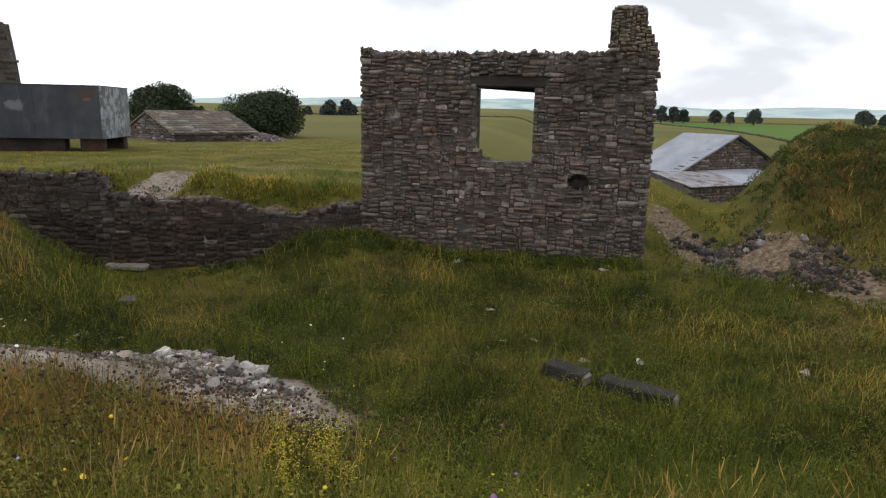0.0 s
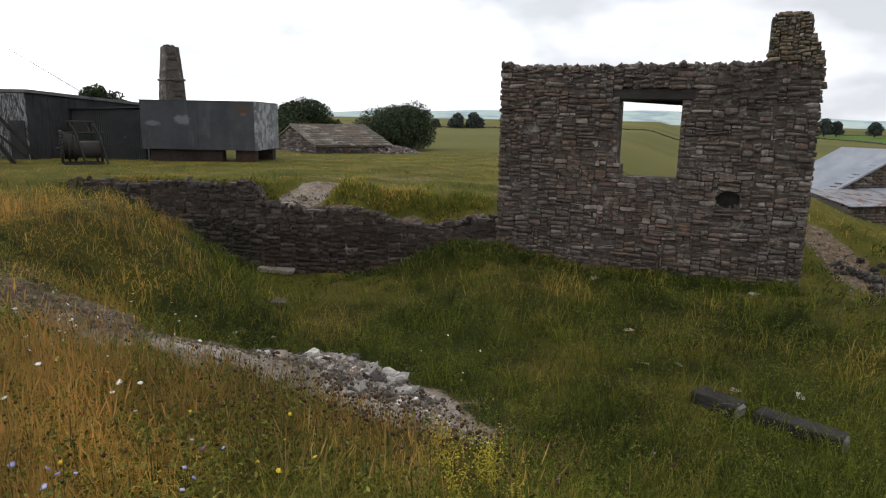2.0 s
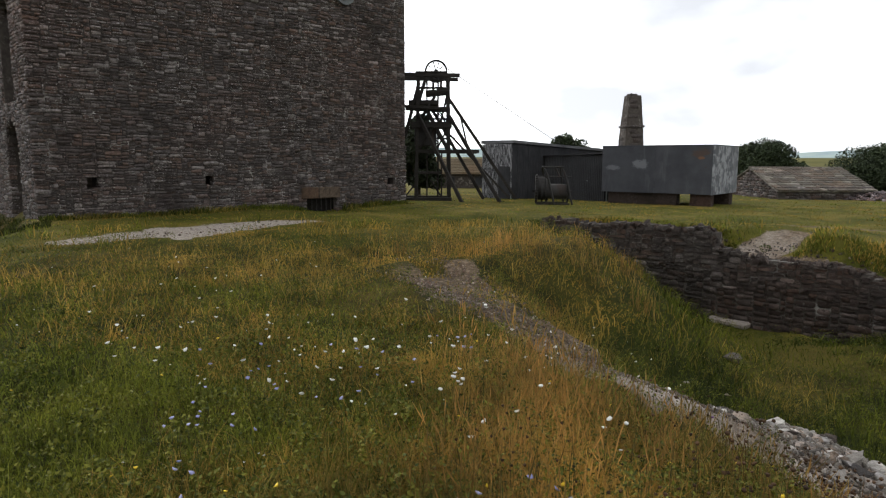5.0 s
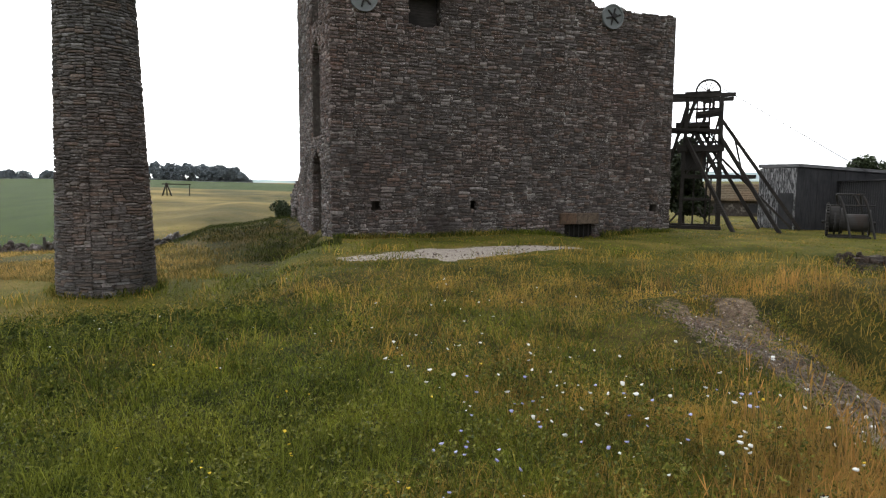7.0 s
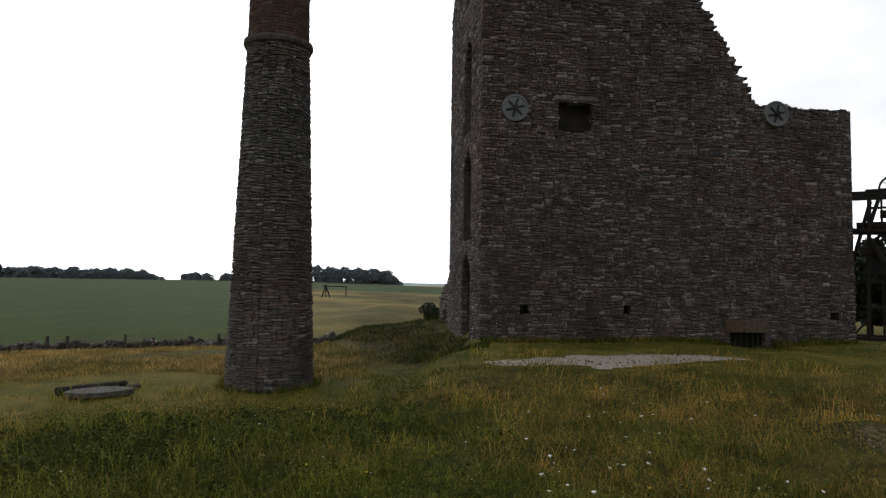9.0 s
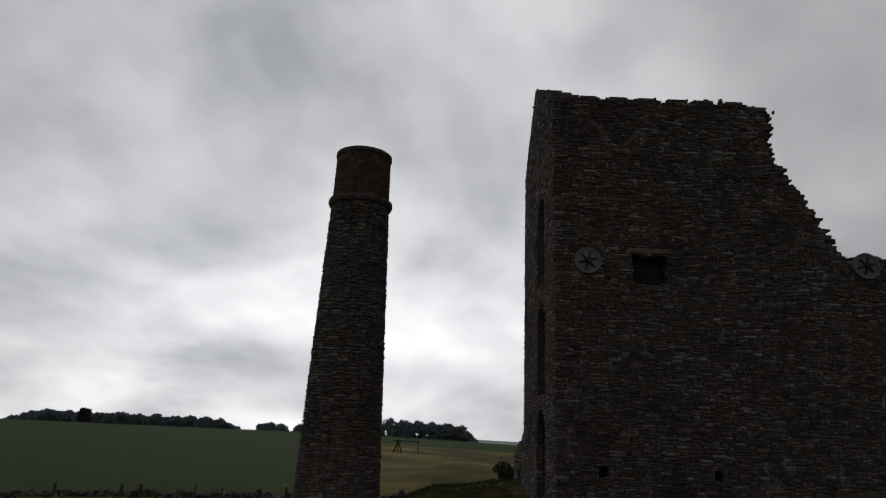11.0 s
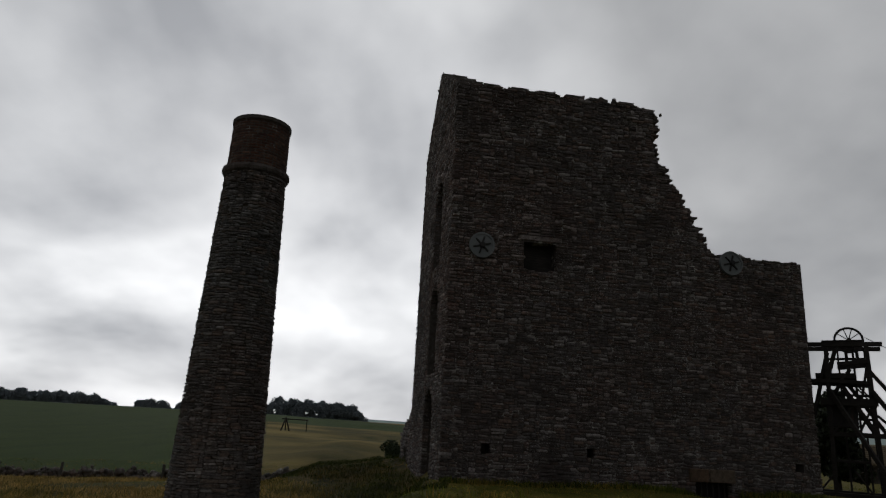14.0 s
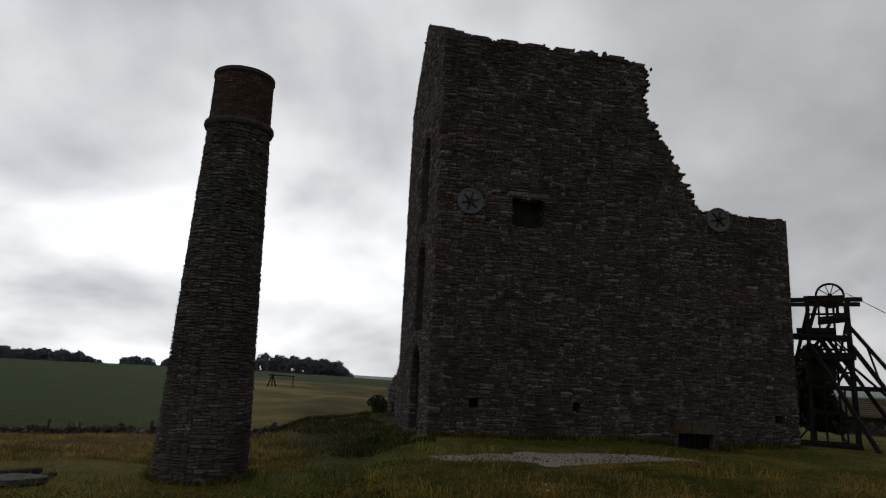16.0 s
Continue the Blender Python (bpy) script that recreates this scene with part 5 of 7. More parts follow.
def build_winch():
    ob = empty("hand_winch", pose(-19.2, 17.1, ground_at(-19.2, 17.1), 0, 0, 50) @ Matrix.Diagonal((1.12, 1.12, 1.4, 1)), "old iron winch with a bent pipe frame and drum", "winch")
    I = M["iron"]
    for x in (-0.18, 0.42):
        part("bent_frame", bent_pipe([(x + 0.22, -0.35, 0.0), (x + 0.02, -0.25, 0.72), (x - 0.12, -0.2, 0.98), (x - 0.2, 0.0, 1.03), (x - 0.1, 0.35, 0.7), (x - 0.02, 0.45, 0.0)], 0.035), M["plate_dark"], ob, "bent grey pipe frame")
    part("top_bar", rod((-0.36, -0.18, 1.02), (0.34, -0.18, 1.02), 0.022), I, ob)
    part("cross_bar", rod((-0.5, -0.22, 0.76), (0.6, -0.24, 0.76), 0.02), I, ob)
    part("drum", rod((-0.35, 0.05, 0.36), (0.5, 0.05, 0.36), 0.2, 24), M["plate_dark"], ob, "weathered iron winch drum")
    for x in (-0.37, 0.5):
        part("drum_flange", rod((x - 0.025, 0.05, 0.36), (x + 0.025, 0.05, 0.36), 0.3, 28), I, ob)
    gear = part("gear_wheel", rod((-0.6, 0.05, 0.42), (-0.52, 0.05, 0.42), 0.36, 32), I, ob, "heavy toothed gear wheel")
    for k in range(28):
        a = 2 * math.pi * k / 28
        m = Matrix.Translation((-0.56, 0.05, 0.42)) @ Matrix.Rotation(a, 4, "X")
        part("tooth", box((-0.035, -0.02, 0.35), (0.035, 0.02, 0.40), 0.004, m), I, gear)
    part("housing", rod((-0.5, 0.15, 0.44), (-0.26, 0.15, 0.44), 0.33, 20), I, ob, "dark round iron gear housing")
    part("brake_band", rod((-0.24, 0.05, 0.4), (-0.16, 0.05, 0.4), 0.3, 24), I, ob)
    part("middle_bar", bent_pipe([(0.02, -0.2, 1.02), (0.1, -0.1, 0.98), (0.2, -0.22, 0.78)], 0.026), M["plate_dark"], ob)
    part("axle", rod((-0.7, 0.05, 0.36), (0.66, 0.05, 0.36), 0.035, 12), I, ob)
    for y in (-0.3, 0.4):
        part("bed_rail", box((-0.55, y - 0.05, -0.02), (0.55, y + 0.05, 0.05), 0.01), M["timber"], ob)


def bent_pipe(points, r):
    cu = bpy.data.curves.new("bent_pipe", "CURVE")
    cu.dimensions, cu.bevel_depth, cu.bevel_resolution, cu.use_fill_caps = "3D", r, 2, True
    sp = cu.splines.new("NURBS")
    sp.points.add(len(points) - 1)
    for p, co in zip(sp.points, points):
        p.co = (*co, 1)
    sp.use_endpoint_u, sp.order_u = True, 3
    ob = new("tmp", cu)
    me = bpy.data.meshes.new_from_object(ob.evaluated_get(bpy.context.evaluated_depsgraph_get()))
    bpy.data.objects.remove(ob)
    bpy.data.curves.remove(cu)
    return me


def more_materials():
    m = Mat("flaking_white_on_tar", 0.8)
    flake = m.step(m.noise(9, 6, 0.75, (2.4, 2.4, 0.3)), 0.49, 0.54)
    m.colour(m.mix(flake, (0.018, 0.018, 0.02), (0.24, 0.24, 0.25)))
    M["flaking"] = m.m
    m = Mat("grey_roof_felt", 0.9)
    m.colour(m.ramp(m.noise(3, 6, 0.6), (0.3, (0.06, 0.06, 0.063)), (0.7, (0.13, 0.13, 0.135)))).bump(m.noise(20, 4), 0.2)
    M["felt"] = m.m
    M["black_metal"] = metal_mat("black_painted_sheet", (0.016, 0.016, 0.018), (0.035, 0.035, 0.038), (0.05, 0.04, 0.035), 0.62, 0.6, 0.2)
    M["plate_dark"] = metal_mat("grey_weathered_pipe", (0.02, 0.019, 0.018), (0.04, 0.037, 0.035), (0.03, 0.02, 0.015), 0.58, 0.7, 0.1)
    M["timber_pale"] = wood_mat("grey_weathered_timber", (0.035, 0.032, 0.029), (0.085, 0.077, 0.07), (8, 1, 1))
    M["bark"] = wood_mat("dark_bark", (0.03, 0.026, 0.02), (0.08, 0.068, 0.055))
    # distance haze is painted into the woodland and far-tree leaf colours
    for key, a, b in (("leaf", (0.015, 0.023, 0.011), (0.043, 0.058, 0.024)), ("leaf_dark", (0.008, 0.013, 0.006), (0.024, 0.032, 0.012)), ("leaf_wood_haze", (0.12, 0.145, 0.16), (0.17, 0.195, 0.212)), ("leaf_far_haze", (0.026, 0.034, 0.029), (0.052, 0.062, 0.054))):
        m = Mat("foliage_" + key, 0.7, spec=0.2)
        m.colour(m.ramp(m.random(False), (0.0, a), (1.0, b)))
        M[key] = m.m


M["pier"] = stone_mat("sooty_pier_brick", True, (0.03, 0.022, 0.018), (0.05, 0.036, 0.03), (0.075, 0.055, 0.045), 0.1)
more_materials()
build_tank()
build_stack()
build_black_sheds()
build_headgear()
build_winch()

# ---- outbuildings ----


def rubble_gable_in(width, eave, apex, base):
    return lambda u, z: 0 <= u <= width and base <= z <= eave + (apex - eave) * (1 - abs(u - width / 2) / (width / 2))


def build_slate_shed():
    W, L, base, eave, ridge = 6.2, 4.6, -0.6, 0.25, 1.28
    ob = empty("slate_roofed_shed", pose(-18.3, 31.1, 0, 0, 0, 55), "low rubble-stone shed under a mossy stone-slate roof", "shed")
    g = np.random.default_rng(71)
    inside = rubble_gable_in(W, eave, ridge - 0.1, base)
    gable = part("gable_wall", core(inside, 0, W, base, ridge, 0.05, 0.4), M["mortar"], ob)
    gable.matrix_basis = Matrix.Translation((0, W, 0)) @ pose(0, 0, 0, 0, 0, -90)
    place_stones(lay(g, 0, W, base, ridge, (0.1, 0.18), (0.2, 0.5), inside), "engine", gable, 0, lambda u, z: Matrix.Translation((u, 0, z)), 0.2, 72)
    part("front_wall", box((0.1, 0.05, base), (L, 0.4, eave)), M["mortar"], ob)
    place_stones(lay(g, 0, L, base, eave, (0.1, 0.18), (0.2, 0.5), lambda u, z: True), "engine", ob, 0, lambda u, z: Matrix.Translation((u, 0.02, z)), 0.2, 73)
    part("far_wall", box((L - 0.4, 0.4, base), (L, W, eave)), M["mortar"], ob)
    half, rise = W / 2, ridge - eave
    slope = math.hypot(half + 0.2, rise + 0.06)
    tilt = math.degrees(math.atan2(rise, half))
    roof = part("roof", box((-0.1, -0.2, -0.05), (L + 0.1, slope - 0.2, 0.0)), M["slate"], ob, "heavy graded stone slates")
    roof.matrix_basis = Matrix.Translation((0, 0, eave)) @ pose(0, 0, 0, tilt)
    rear = part("rear_slope", box((-0.1, -0.2, -0.05), (L + 0.1, slope - 0.2, 0.0)), M["slate"], ob)
    rear.matrix_basis = Matrix.Translation((L, W, eave)) @ pose(0, 0, 0, 0, 0, 180) @ pose(0, 0, 0, tilt)
    y, row = -0.24, 0
    kinds = stone_meshes("slate_piece")
    while y < slope - 0.25:
        dep = 0.46 - 0.018 * row
        x = -0.12
        while x < L + 0.05:
            w = min(g.uniform(0.3, 0.62), L + 0.12 - x)
            ob2 = new("slate", kinds[int(g.integers(28))])
            ob2.parent = roof
            ob2.matrix_basis = Matrix.Translation((x + w / 2, y + dep / 2, 0.045)) @ pose(0, 0, 0, 90 - 6.5 + g.uniform(-1.5, 1.5), 0, g.uniform(-2, 2)) @ pose(0, 0, 0, 180) @ Matrix.Diagonal((w - 0.02, 0.07, dep + 0.06, 1))
            x += w
        y += dep * 0.8
        row += 1
    part("ridge_tiles", box((-0.12, half - 0.14, ridge - 0.02), (L + 0.12, half + 0.14, ridge + 0.07), 0.03), M["slate"], ob)
    heap = []
    for _ in range(700):
        a, f = g.uniform(0, 6.28), math.sqrt(g.random())
        x, y = -15.9 + 2.1 * f * math.cos(a), 34.9 + 1.2 * f * math.sin(a)
        heap.append((x, y, ground_at(x, y) + 0.42 * (1 - f * f) * g.uniform(0.75, 1.0), g.uniform(0.08, 0.22)))
    rock_heap(heap, "slate_heap", "purple_slate", "low heap of purplish broken slates in the grass", "rubble")


def build_tin_sheds():
    W, L, base, eave, ridge = 7.6, 3.2, -2.7, -1.0, 0.70
    frame_m = pose(6.65, 32.5, 0, 0, 0, 36)
    ob = empty("tin_roofed_barn", frame_m, "stone barn with a pale galvanised sheet roof", "barn")
    g = np.random.default_rng(81)
    inside = rubble_gable_in(W, eave, ridge - 0.06, base)
    gable = part("gable_wall", core(inside, 0, W, base, ridge, 0.05, 0.4), M["mortar"], ob)
    place_stones(lay(g, 0, W, base, ridge, (0.11, 0.2), (0.2, 0.5), inside), "ruin", gable, 0, lambda u, z: Matrix.Translation((u, 0, z)), 0.2, 82)
    part("side_wall", box((0.02, 0.4, base), (0.4, L, eave)), M["mortar"], ob)
    part("side_wall", box((W - 0.4, 0.4, base), (W, L, eave)), M["mortar"], ob)
    part("far_gable", extrude_outline([(0.4, base), (W - 0.4, base), (W - 0.4, eave), (W / 2, ridge - 0.1), (0.4, eave)], L - 0.4, L), M["mortar"], ob)
    tilt = math.degrees(math.atan2(ridge - eave, W / 2))
    slope = math.hypot(W / 2, ridge - eave) + 0.2
    for k in range(3):
        w = (L + 0.3) / 3
        sheet("roof_sheet", w, slope, Matrix.Translation((-0.18, L + 0.15 - k * w, eave - 0.05)) @ pose(0, 0, 0, 0, -tilt) @ pose(0, 0, 0, 0, 0, -90), M["tin"], ob, "", 0.12)
        sheet("roof_sheet", w, slope, Matrix.Translation((W + 0.18, -0.15 + k * w, eave - 0.05)) @ pose(0, 0, 0, 0, tilt) @ pose(0, 0, 0, 0, 0, 90), M["tin"], ob, "", 0.12)
    part("verge", beam_between((-0.1, -0.16, eave - 0.02), (W / 2, -0.16, ridge + 0.01), 0.05, 0.1), M["tin"], ob)
    part("verge", beam_between((W + 0.1, -0.16, eave - 0.02), (W / 2, -0.16, ridge + 0.01), 0.05, 0.1), M["timber"], ob)
    lean = empty("tin_lean_to", frame_m @ Matrix.Translation((-1.75, -2.4, 0)), "low stone lean-to with a rust-streaked sheet roof", "shed")
    part("front_wall", box((0.1, 0.2, -2.7), (7.0, 0.5, -1.45)), M["mortar"], lean)
    place_stones(lay(g, 0.1, 7.0, -2.7, -1.45, (0.11, 0.2), (0.2, 0.5), lambda u, z: True), "ruin", lean, 0, lambda u, z: Matrix.Translation((u, 0.18, z)), 0.2, 84)
    part("end_wall", box((0.1, 0.5, -2.7), (0.4, 2.2, -1.3)), M["mortar"], lean)
    for k in range(4):
        sheet("roof_sheet", 1.8, 2.4, Matrix.Translation((1.8 * k - 0.05, -0.05, -1.42)) @ pose(0, 0, 0, 11), M["tin_rust"] if k < 2 else M["tin"], lean, "", 0.12)


def build_cottage():
    ob = empty("stone_cottage", pose(-38.2, 22.9, -0.45, 0, 0, 55), "small stone cottage with a tan tiled roof beyond the yard", "cottage")
    part("wall", box((0, 0, 0), (5.4, 3.6, 1.2), 0.02), M["ruin_mortar"], ob)
    roof = part("roof", extrude_outline([(-0.3, 1.15), (3.9, 1.15), (3.9, 1.24), (1.8, 2.2), (-0.3, 1.24)], -0.2, 5.6), M["tan_tile"], ob, "tan tiled roof")
    roof.matrix_basis = Matrix.Translation((5.4, 0, 0)) @ pose(0, 0, 0, 0, 0, 90)
    for k in range(9):
        row = part("roof_ledge", box((-0.2, -0.02, -0.015), (5.6, 0.03, 0.035), 0.008), M["tan_tile"], roof)
        row.matrix_basis = Matrix.Translation((-0.25 + 0.225 * k, -0.2, 1.27 + 0.103 * k)) @ pose(0, 0, 0, 0, 0, 90) @ Matrix.Translation((0.2, 0, 0))
    for x in (1.6, 3.5):
        w = part("window", box((x, -0.04, 0.35), (x + 0.6, 0.02, 1.0), 0.01), M["timber_pale"], ob, "small dark window")
        part("pane", box((x + 0.06, -0.06, 0.41), (x + 0.54, -0.03, 0.94)), M["black_metal"], w)


M["tan_tile"] = stone_mat("tan_roof_tiles", False, (0.12, 0.092, 0.058), (0.19, 0.148, 0.094), (0.25, 0.2, 0.135), 0.1)
M["slate_piece"] = stone_mat("stone_slate_piece", True, (0.085, 0.074, 0.06), (0.14, 0.124, 0.102), (0.22, 0.198, 0.165), 0.3)
M["purple_slate"] = stone_mat("purplish_slate_rubble", False, (0.1, 0.083, 0.085), (0.17, 0.145, 0.148), (0.26, 0.225, 0.228), 0.1)
M["tin_rust"] = metal_mat("rust_streaked_sheet", (0.14, 0.14, 0.15), (0.22, 0.225, 0.24), (0.10, 0.055, 0.04), 0.5, 0.65, 0.0)
build_slate_shed()
build_tin_sheds()
build_cottage()

# ---- trees ----


def leaves(centres, radii, count, size, seed, flat=0.8):
    """Small leaf blades scattered through the outer shell of lumps."""
    g = np.random.default_rng(seed)
    pick = g.choice(len(centres), count, p=np.array(radii) ** 2 / np.sum(np.array(radii) ** 2))
    d = g.normal(size=(count, 3))
    d /= np.linalg.norm(d, axis=1, keepdims=True)
    c = np.array(centres)[pick] + d * (np.array(radii)[pick] * g.uniform(0.55, 1.08, count) ** 0.6)[:, None] * (1, 1, flat)
    a, b = g.normal(size=(count, 3)), g.normal(size=(count, 3))
    a /= np.linalg.norm(a, axis=1, keepdims=True)
    b -= (a * b).sum(1, keepdims=True) * a
    b /= np.linalg.norm(b, axis=1, keepdims=True)
    s = (size * g.uniform(0.6, 1.4, count))[:, None]
    v = np.stack([c - a * s, c + b * s * 0.55, c + a * s, c - b * s * 0.55], 1).reshape(-1, 3)
    k = 4 * np.arange(count)[:, None]
    t = np.concatenate([k + (0, 1, 2), k + (0, 2, 3)])
    return v, t


def build_tree(x, y, z, wide, high, trunk, seed, label, group="", count=2600, size=0.16, key="leaf", name="tree"):
    g = np.random.default_rng(seed)
    ob = empty(name, pose(x, y, z), label, name.replace("_", " "), group)
    bm = rod((0, 0, -0.3), (0, 0, trunk + 0.35 * (high - trunk)), 0.06 * wide, 9, None, 0.03 * wide)
    for k in range(6):
        a, h = g.uniform(0, 6.28), trunk * g.uniform(0.7, 1.2)
        rod((0, 0, h), (0.33 * wide * math.cos(a), 0.33 * wide * math.sin(a), h + 0.3 * (high - trunk) * g.uniform(0.7, 1.5)), 0.025 * wide, 6, bm, 0.008 * wide)
    part("trunk", bm, M["bark"], ob)
    mid, hz = (trunk + high) / 2, (high - trunk) / 2
    cs, rs = [], []
    for k in range(22):
        d = g.normal(size=3)
        d /= np.linalg.norm(d)
        rr = g.uniform(0.16, 0.27) * wide
        f = g.uniform(0.45, 1.0)
        cs.append((d[0] * (wide / 2 - rr) * f, d[1] * (wide / 2 - rr) * f, mid + d[2] * (hz - 0.8 * rr) * f))
        rs.append(rr)
    for k in range(9):
        a, rr = g.uniform(0, 6.28), g.uniform(0.14, 0.2) * wide
        cs.append((0.34 * wide * math.cos(a), 0.34 * wide * math.sin(a), trunk + rr * 0.8 + g.uniform(0, 0.25) * hz))
        rs.append(rr)
    v, t = leaves(cs, rs, count, size, seed + 1)
    part("crown", tri_mesh("crown", v, t, M[key]), None, ob)
    return ob


def far_place(az, d):
    return -0.5 - d * math.sin(radians(az)), d * math.cos(radians(az))


def tree_at(az, d, z, *a, **k):
    x, y = far_place(az, d)
    return build_tree(x, y, z, *a, **k)


tree_at(22.6, 43, -0.6, 6.1, 3.65, 0.1, 201, "broad dense dark green hawthorn on the slope", count=42000, size=0.065)
tree_at(30.9, 62, -1.0, 6.2, 4.7, 0.8, 202, "dark rounded tree behind the slate-roofed shed", count=22000, size=0.1)
tree_at(28.4, 90, -1.0, 2.8, 3.0, 0.5, 203, "small dark tree in the field", count=1200, size=0.2)
tree_at(46.4, 44, -0.4, 2.6, 4.0, 1.0, 204, "dark tree showing over the tarred shed roof", count=5200, size=0.1)
tree_at(45.0, 46, -0.4, 2.0, 3.7, 1.0, 205, "dark tree showing over the tarred shed roof", count=3800, size=0.1)
tree_at(59.2, 33, -0.2, 2.5, 4.6, 0.3, 206, "tall dark dense bush behind the headgear", count=12000, size=0.1, key="leaf_dark")
for az, d, z, w, h, s in ((17.9, 150, -1.0, 4.6, 5.0, 210), (16.3, 152, -1.0, 4.8, 5.2, 211), (19.6, 155, -1.0, 2.8, 3.6, 212), (-10.0, 250, 0.2, 5.2, 5.6, 213), (-10.9, 252, 0.2, 5.0, 5.4, 214), (-11.7, 255, 0.2, 4.2, 5.0, 215), (-14.1, 250, 0.3, 5.0, 4.2, 216), (-15.2, 250, 0.3, 3.0, 3.6, 217), (-16.9, 250, 0.3, 6.2, 5.2, 218), (-24.2, 250, 0.4, 6.4, 5.0, 219), (-25.4, 255, 0.4, 3.0, 3.4, 220)):
    tree_at(az, d, z - 0.7, w, h + 0.6, 0.2, s, "distant hedgerow tree, dark against pale hills", "hedgerow trees", count=4200, size=0.27, key="leaf_far_haze")
tree_at(92.9, 46, -1.35, 1.9, 2.0, 0.1, 231, "dark round bush near the engine house", count=4200, size=0.08, name="bush")
tree_at(3.6, 33, -2.1, 1.3, 1.9, 0.3, 232, "thin young hawthorn seen through the window opening", count=300, size=0.09, name="bush")
tree_at(126.1, 190, 1.6, 3.8, 4.9, 0.5, 233, "lone tree at the field's edge", count=900, size=0.3, key="leaf_far_haze")


def build_woods():
    g = np.random.default_rng(240)
    cs, rs = [], []
    for a0, a1, d, lo, hi in ((114.7, 131.0, 260, 0.8, 6.0), (110.9, 113.5, 265, 0.8, 5.2), (109.5, 110.4, 265, 0.8, 5.2), (95.2, 103.8, 275, 0.6, 9.4)):
        n = int((a1 - a0) * 95)
        for _ in range(n):
            f = g.uniform(0, 1)
            az = a0 + (a1 - a0) * f
            end = min(1, 6 * min(f, 1 - f) + 0.35)
            top = lo + (hi - lo) * end * (0.94 + 0.06 * math.sin(az * 5.1)) - 1.5 * (1 - f) * (a0 < 96)
            x, y = far_place(az, d + g.uniform(-8, 8))
            cs.append((x, y, lo - 1 + g.random() ** 0.7 * max(0.3, top - lo + 0.6)))
            rs.append(g.uniform(0.6, 1.15))
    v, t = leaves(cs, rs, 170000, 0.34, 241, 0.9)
    thing("woodland", tri_mesh("woodland", v, t, M["leaf_wood_haze"]), None, Matrix(), "dark haze-tinted belts of woodland beyond the green field", "wood", kind="stuff")


build_woods()


def build_backdrop():
    """Pale far hills, a plain ring of distance beyond the fields; haze painted as glow."""
    m = Mat("glowing_haze_hills", 1.0, spec=0.0)
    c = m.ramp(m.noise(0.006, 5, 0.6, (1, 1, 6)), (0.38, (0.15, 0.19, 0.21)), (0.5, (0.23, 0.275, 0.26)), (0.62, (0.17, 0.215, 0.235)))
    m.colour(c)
    # the hills emit their own pale colour in place of haze
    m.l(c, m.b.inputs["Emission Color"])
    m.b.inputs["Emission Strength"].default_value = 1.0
    az = np.radians(np.arange(0, 360, 1.0))
    d = np.degrees(az)
    top = 44 + 9 * np.sin(az * 7 + 1) + 5 * np.sin(az * 17 + 2) + 3 * np.sin(az * 31)
    top = top * (1 - 0.75 * sstep(60, 85, d) * (1 - sstep(140, 165, d)))
    rows = []
    for r, f in ((2300, -0.5), (2350, 0.35), (2450, 0.8), (2600, 1.0)):
        rows.append(np.stack([-r * np.sin(az), r * np.cos(az), top * f], -1))
    v = np.concatenate(rows)
    n = len(az)
    t = []
    for k in range(3):
        for i in range(n):
            a, b = k * n + i, k * n + (i + 1) % n
            t += [(a, b + n, b), (a, a + n, b + n)]
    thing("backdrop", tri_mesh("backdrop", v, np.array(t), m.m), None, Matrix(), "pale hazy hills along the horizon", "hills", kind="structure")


build_backdrop()

# ---- loose stones, timbers, walls and fences on the grass ----


def rock_thing(x, y, size, label, category="stone", group="", key="white_rock", flat=0.7, sink=0.1, seed=0):
    g = np.random.default_rng(seed)
    v, t = ROCKS[seed % len(ROCKS)]
    me = mesh_of("rock", v, t, M[key])
    ob = new("loose_stone", me)
    ob.matrix_world = Matrix.Translation((x, y, ground_at(x, y) + size * flat * (0.36 - sink))) @ pose(0, 0, 0, g.uniform(-12, 12), g.uniform(-12, 12), g.uniform(0, 360)) @ Matrix.Diagonal((size * g.uniform(1.1, 1.5), size * g.uniform(0.9, 1.2), size * flat, 1))
    return tagged(ob, label, category, group)


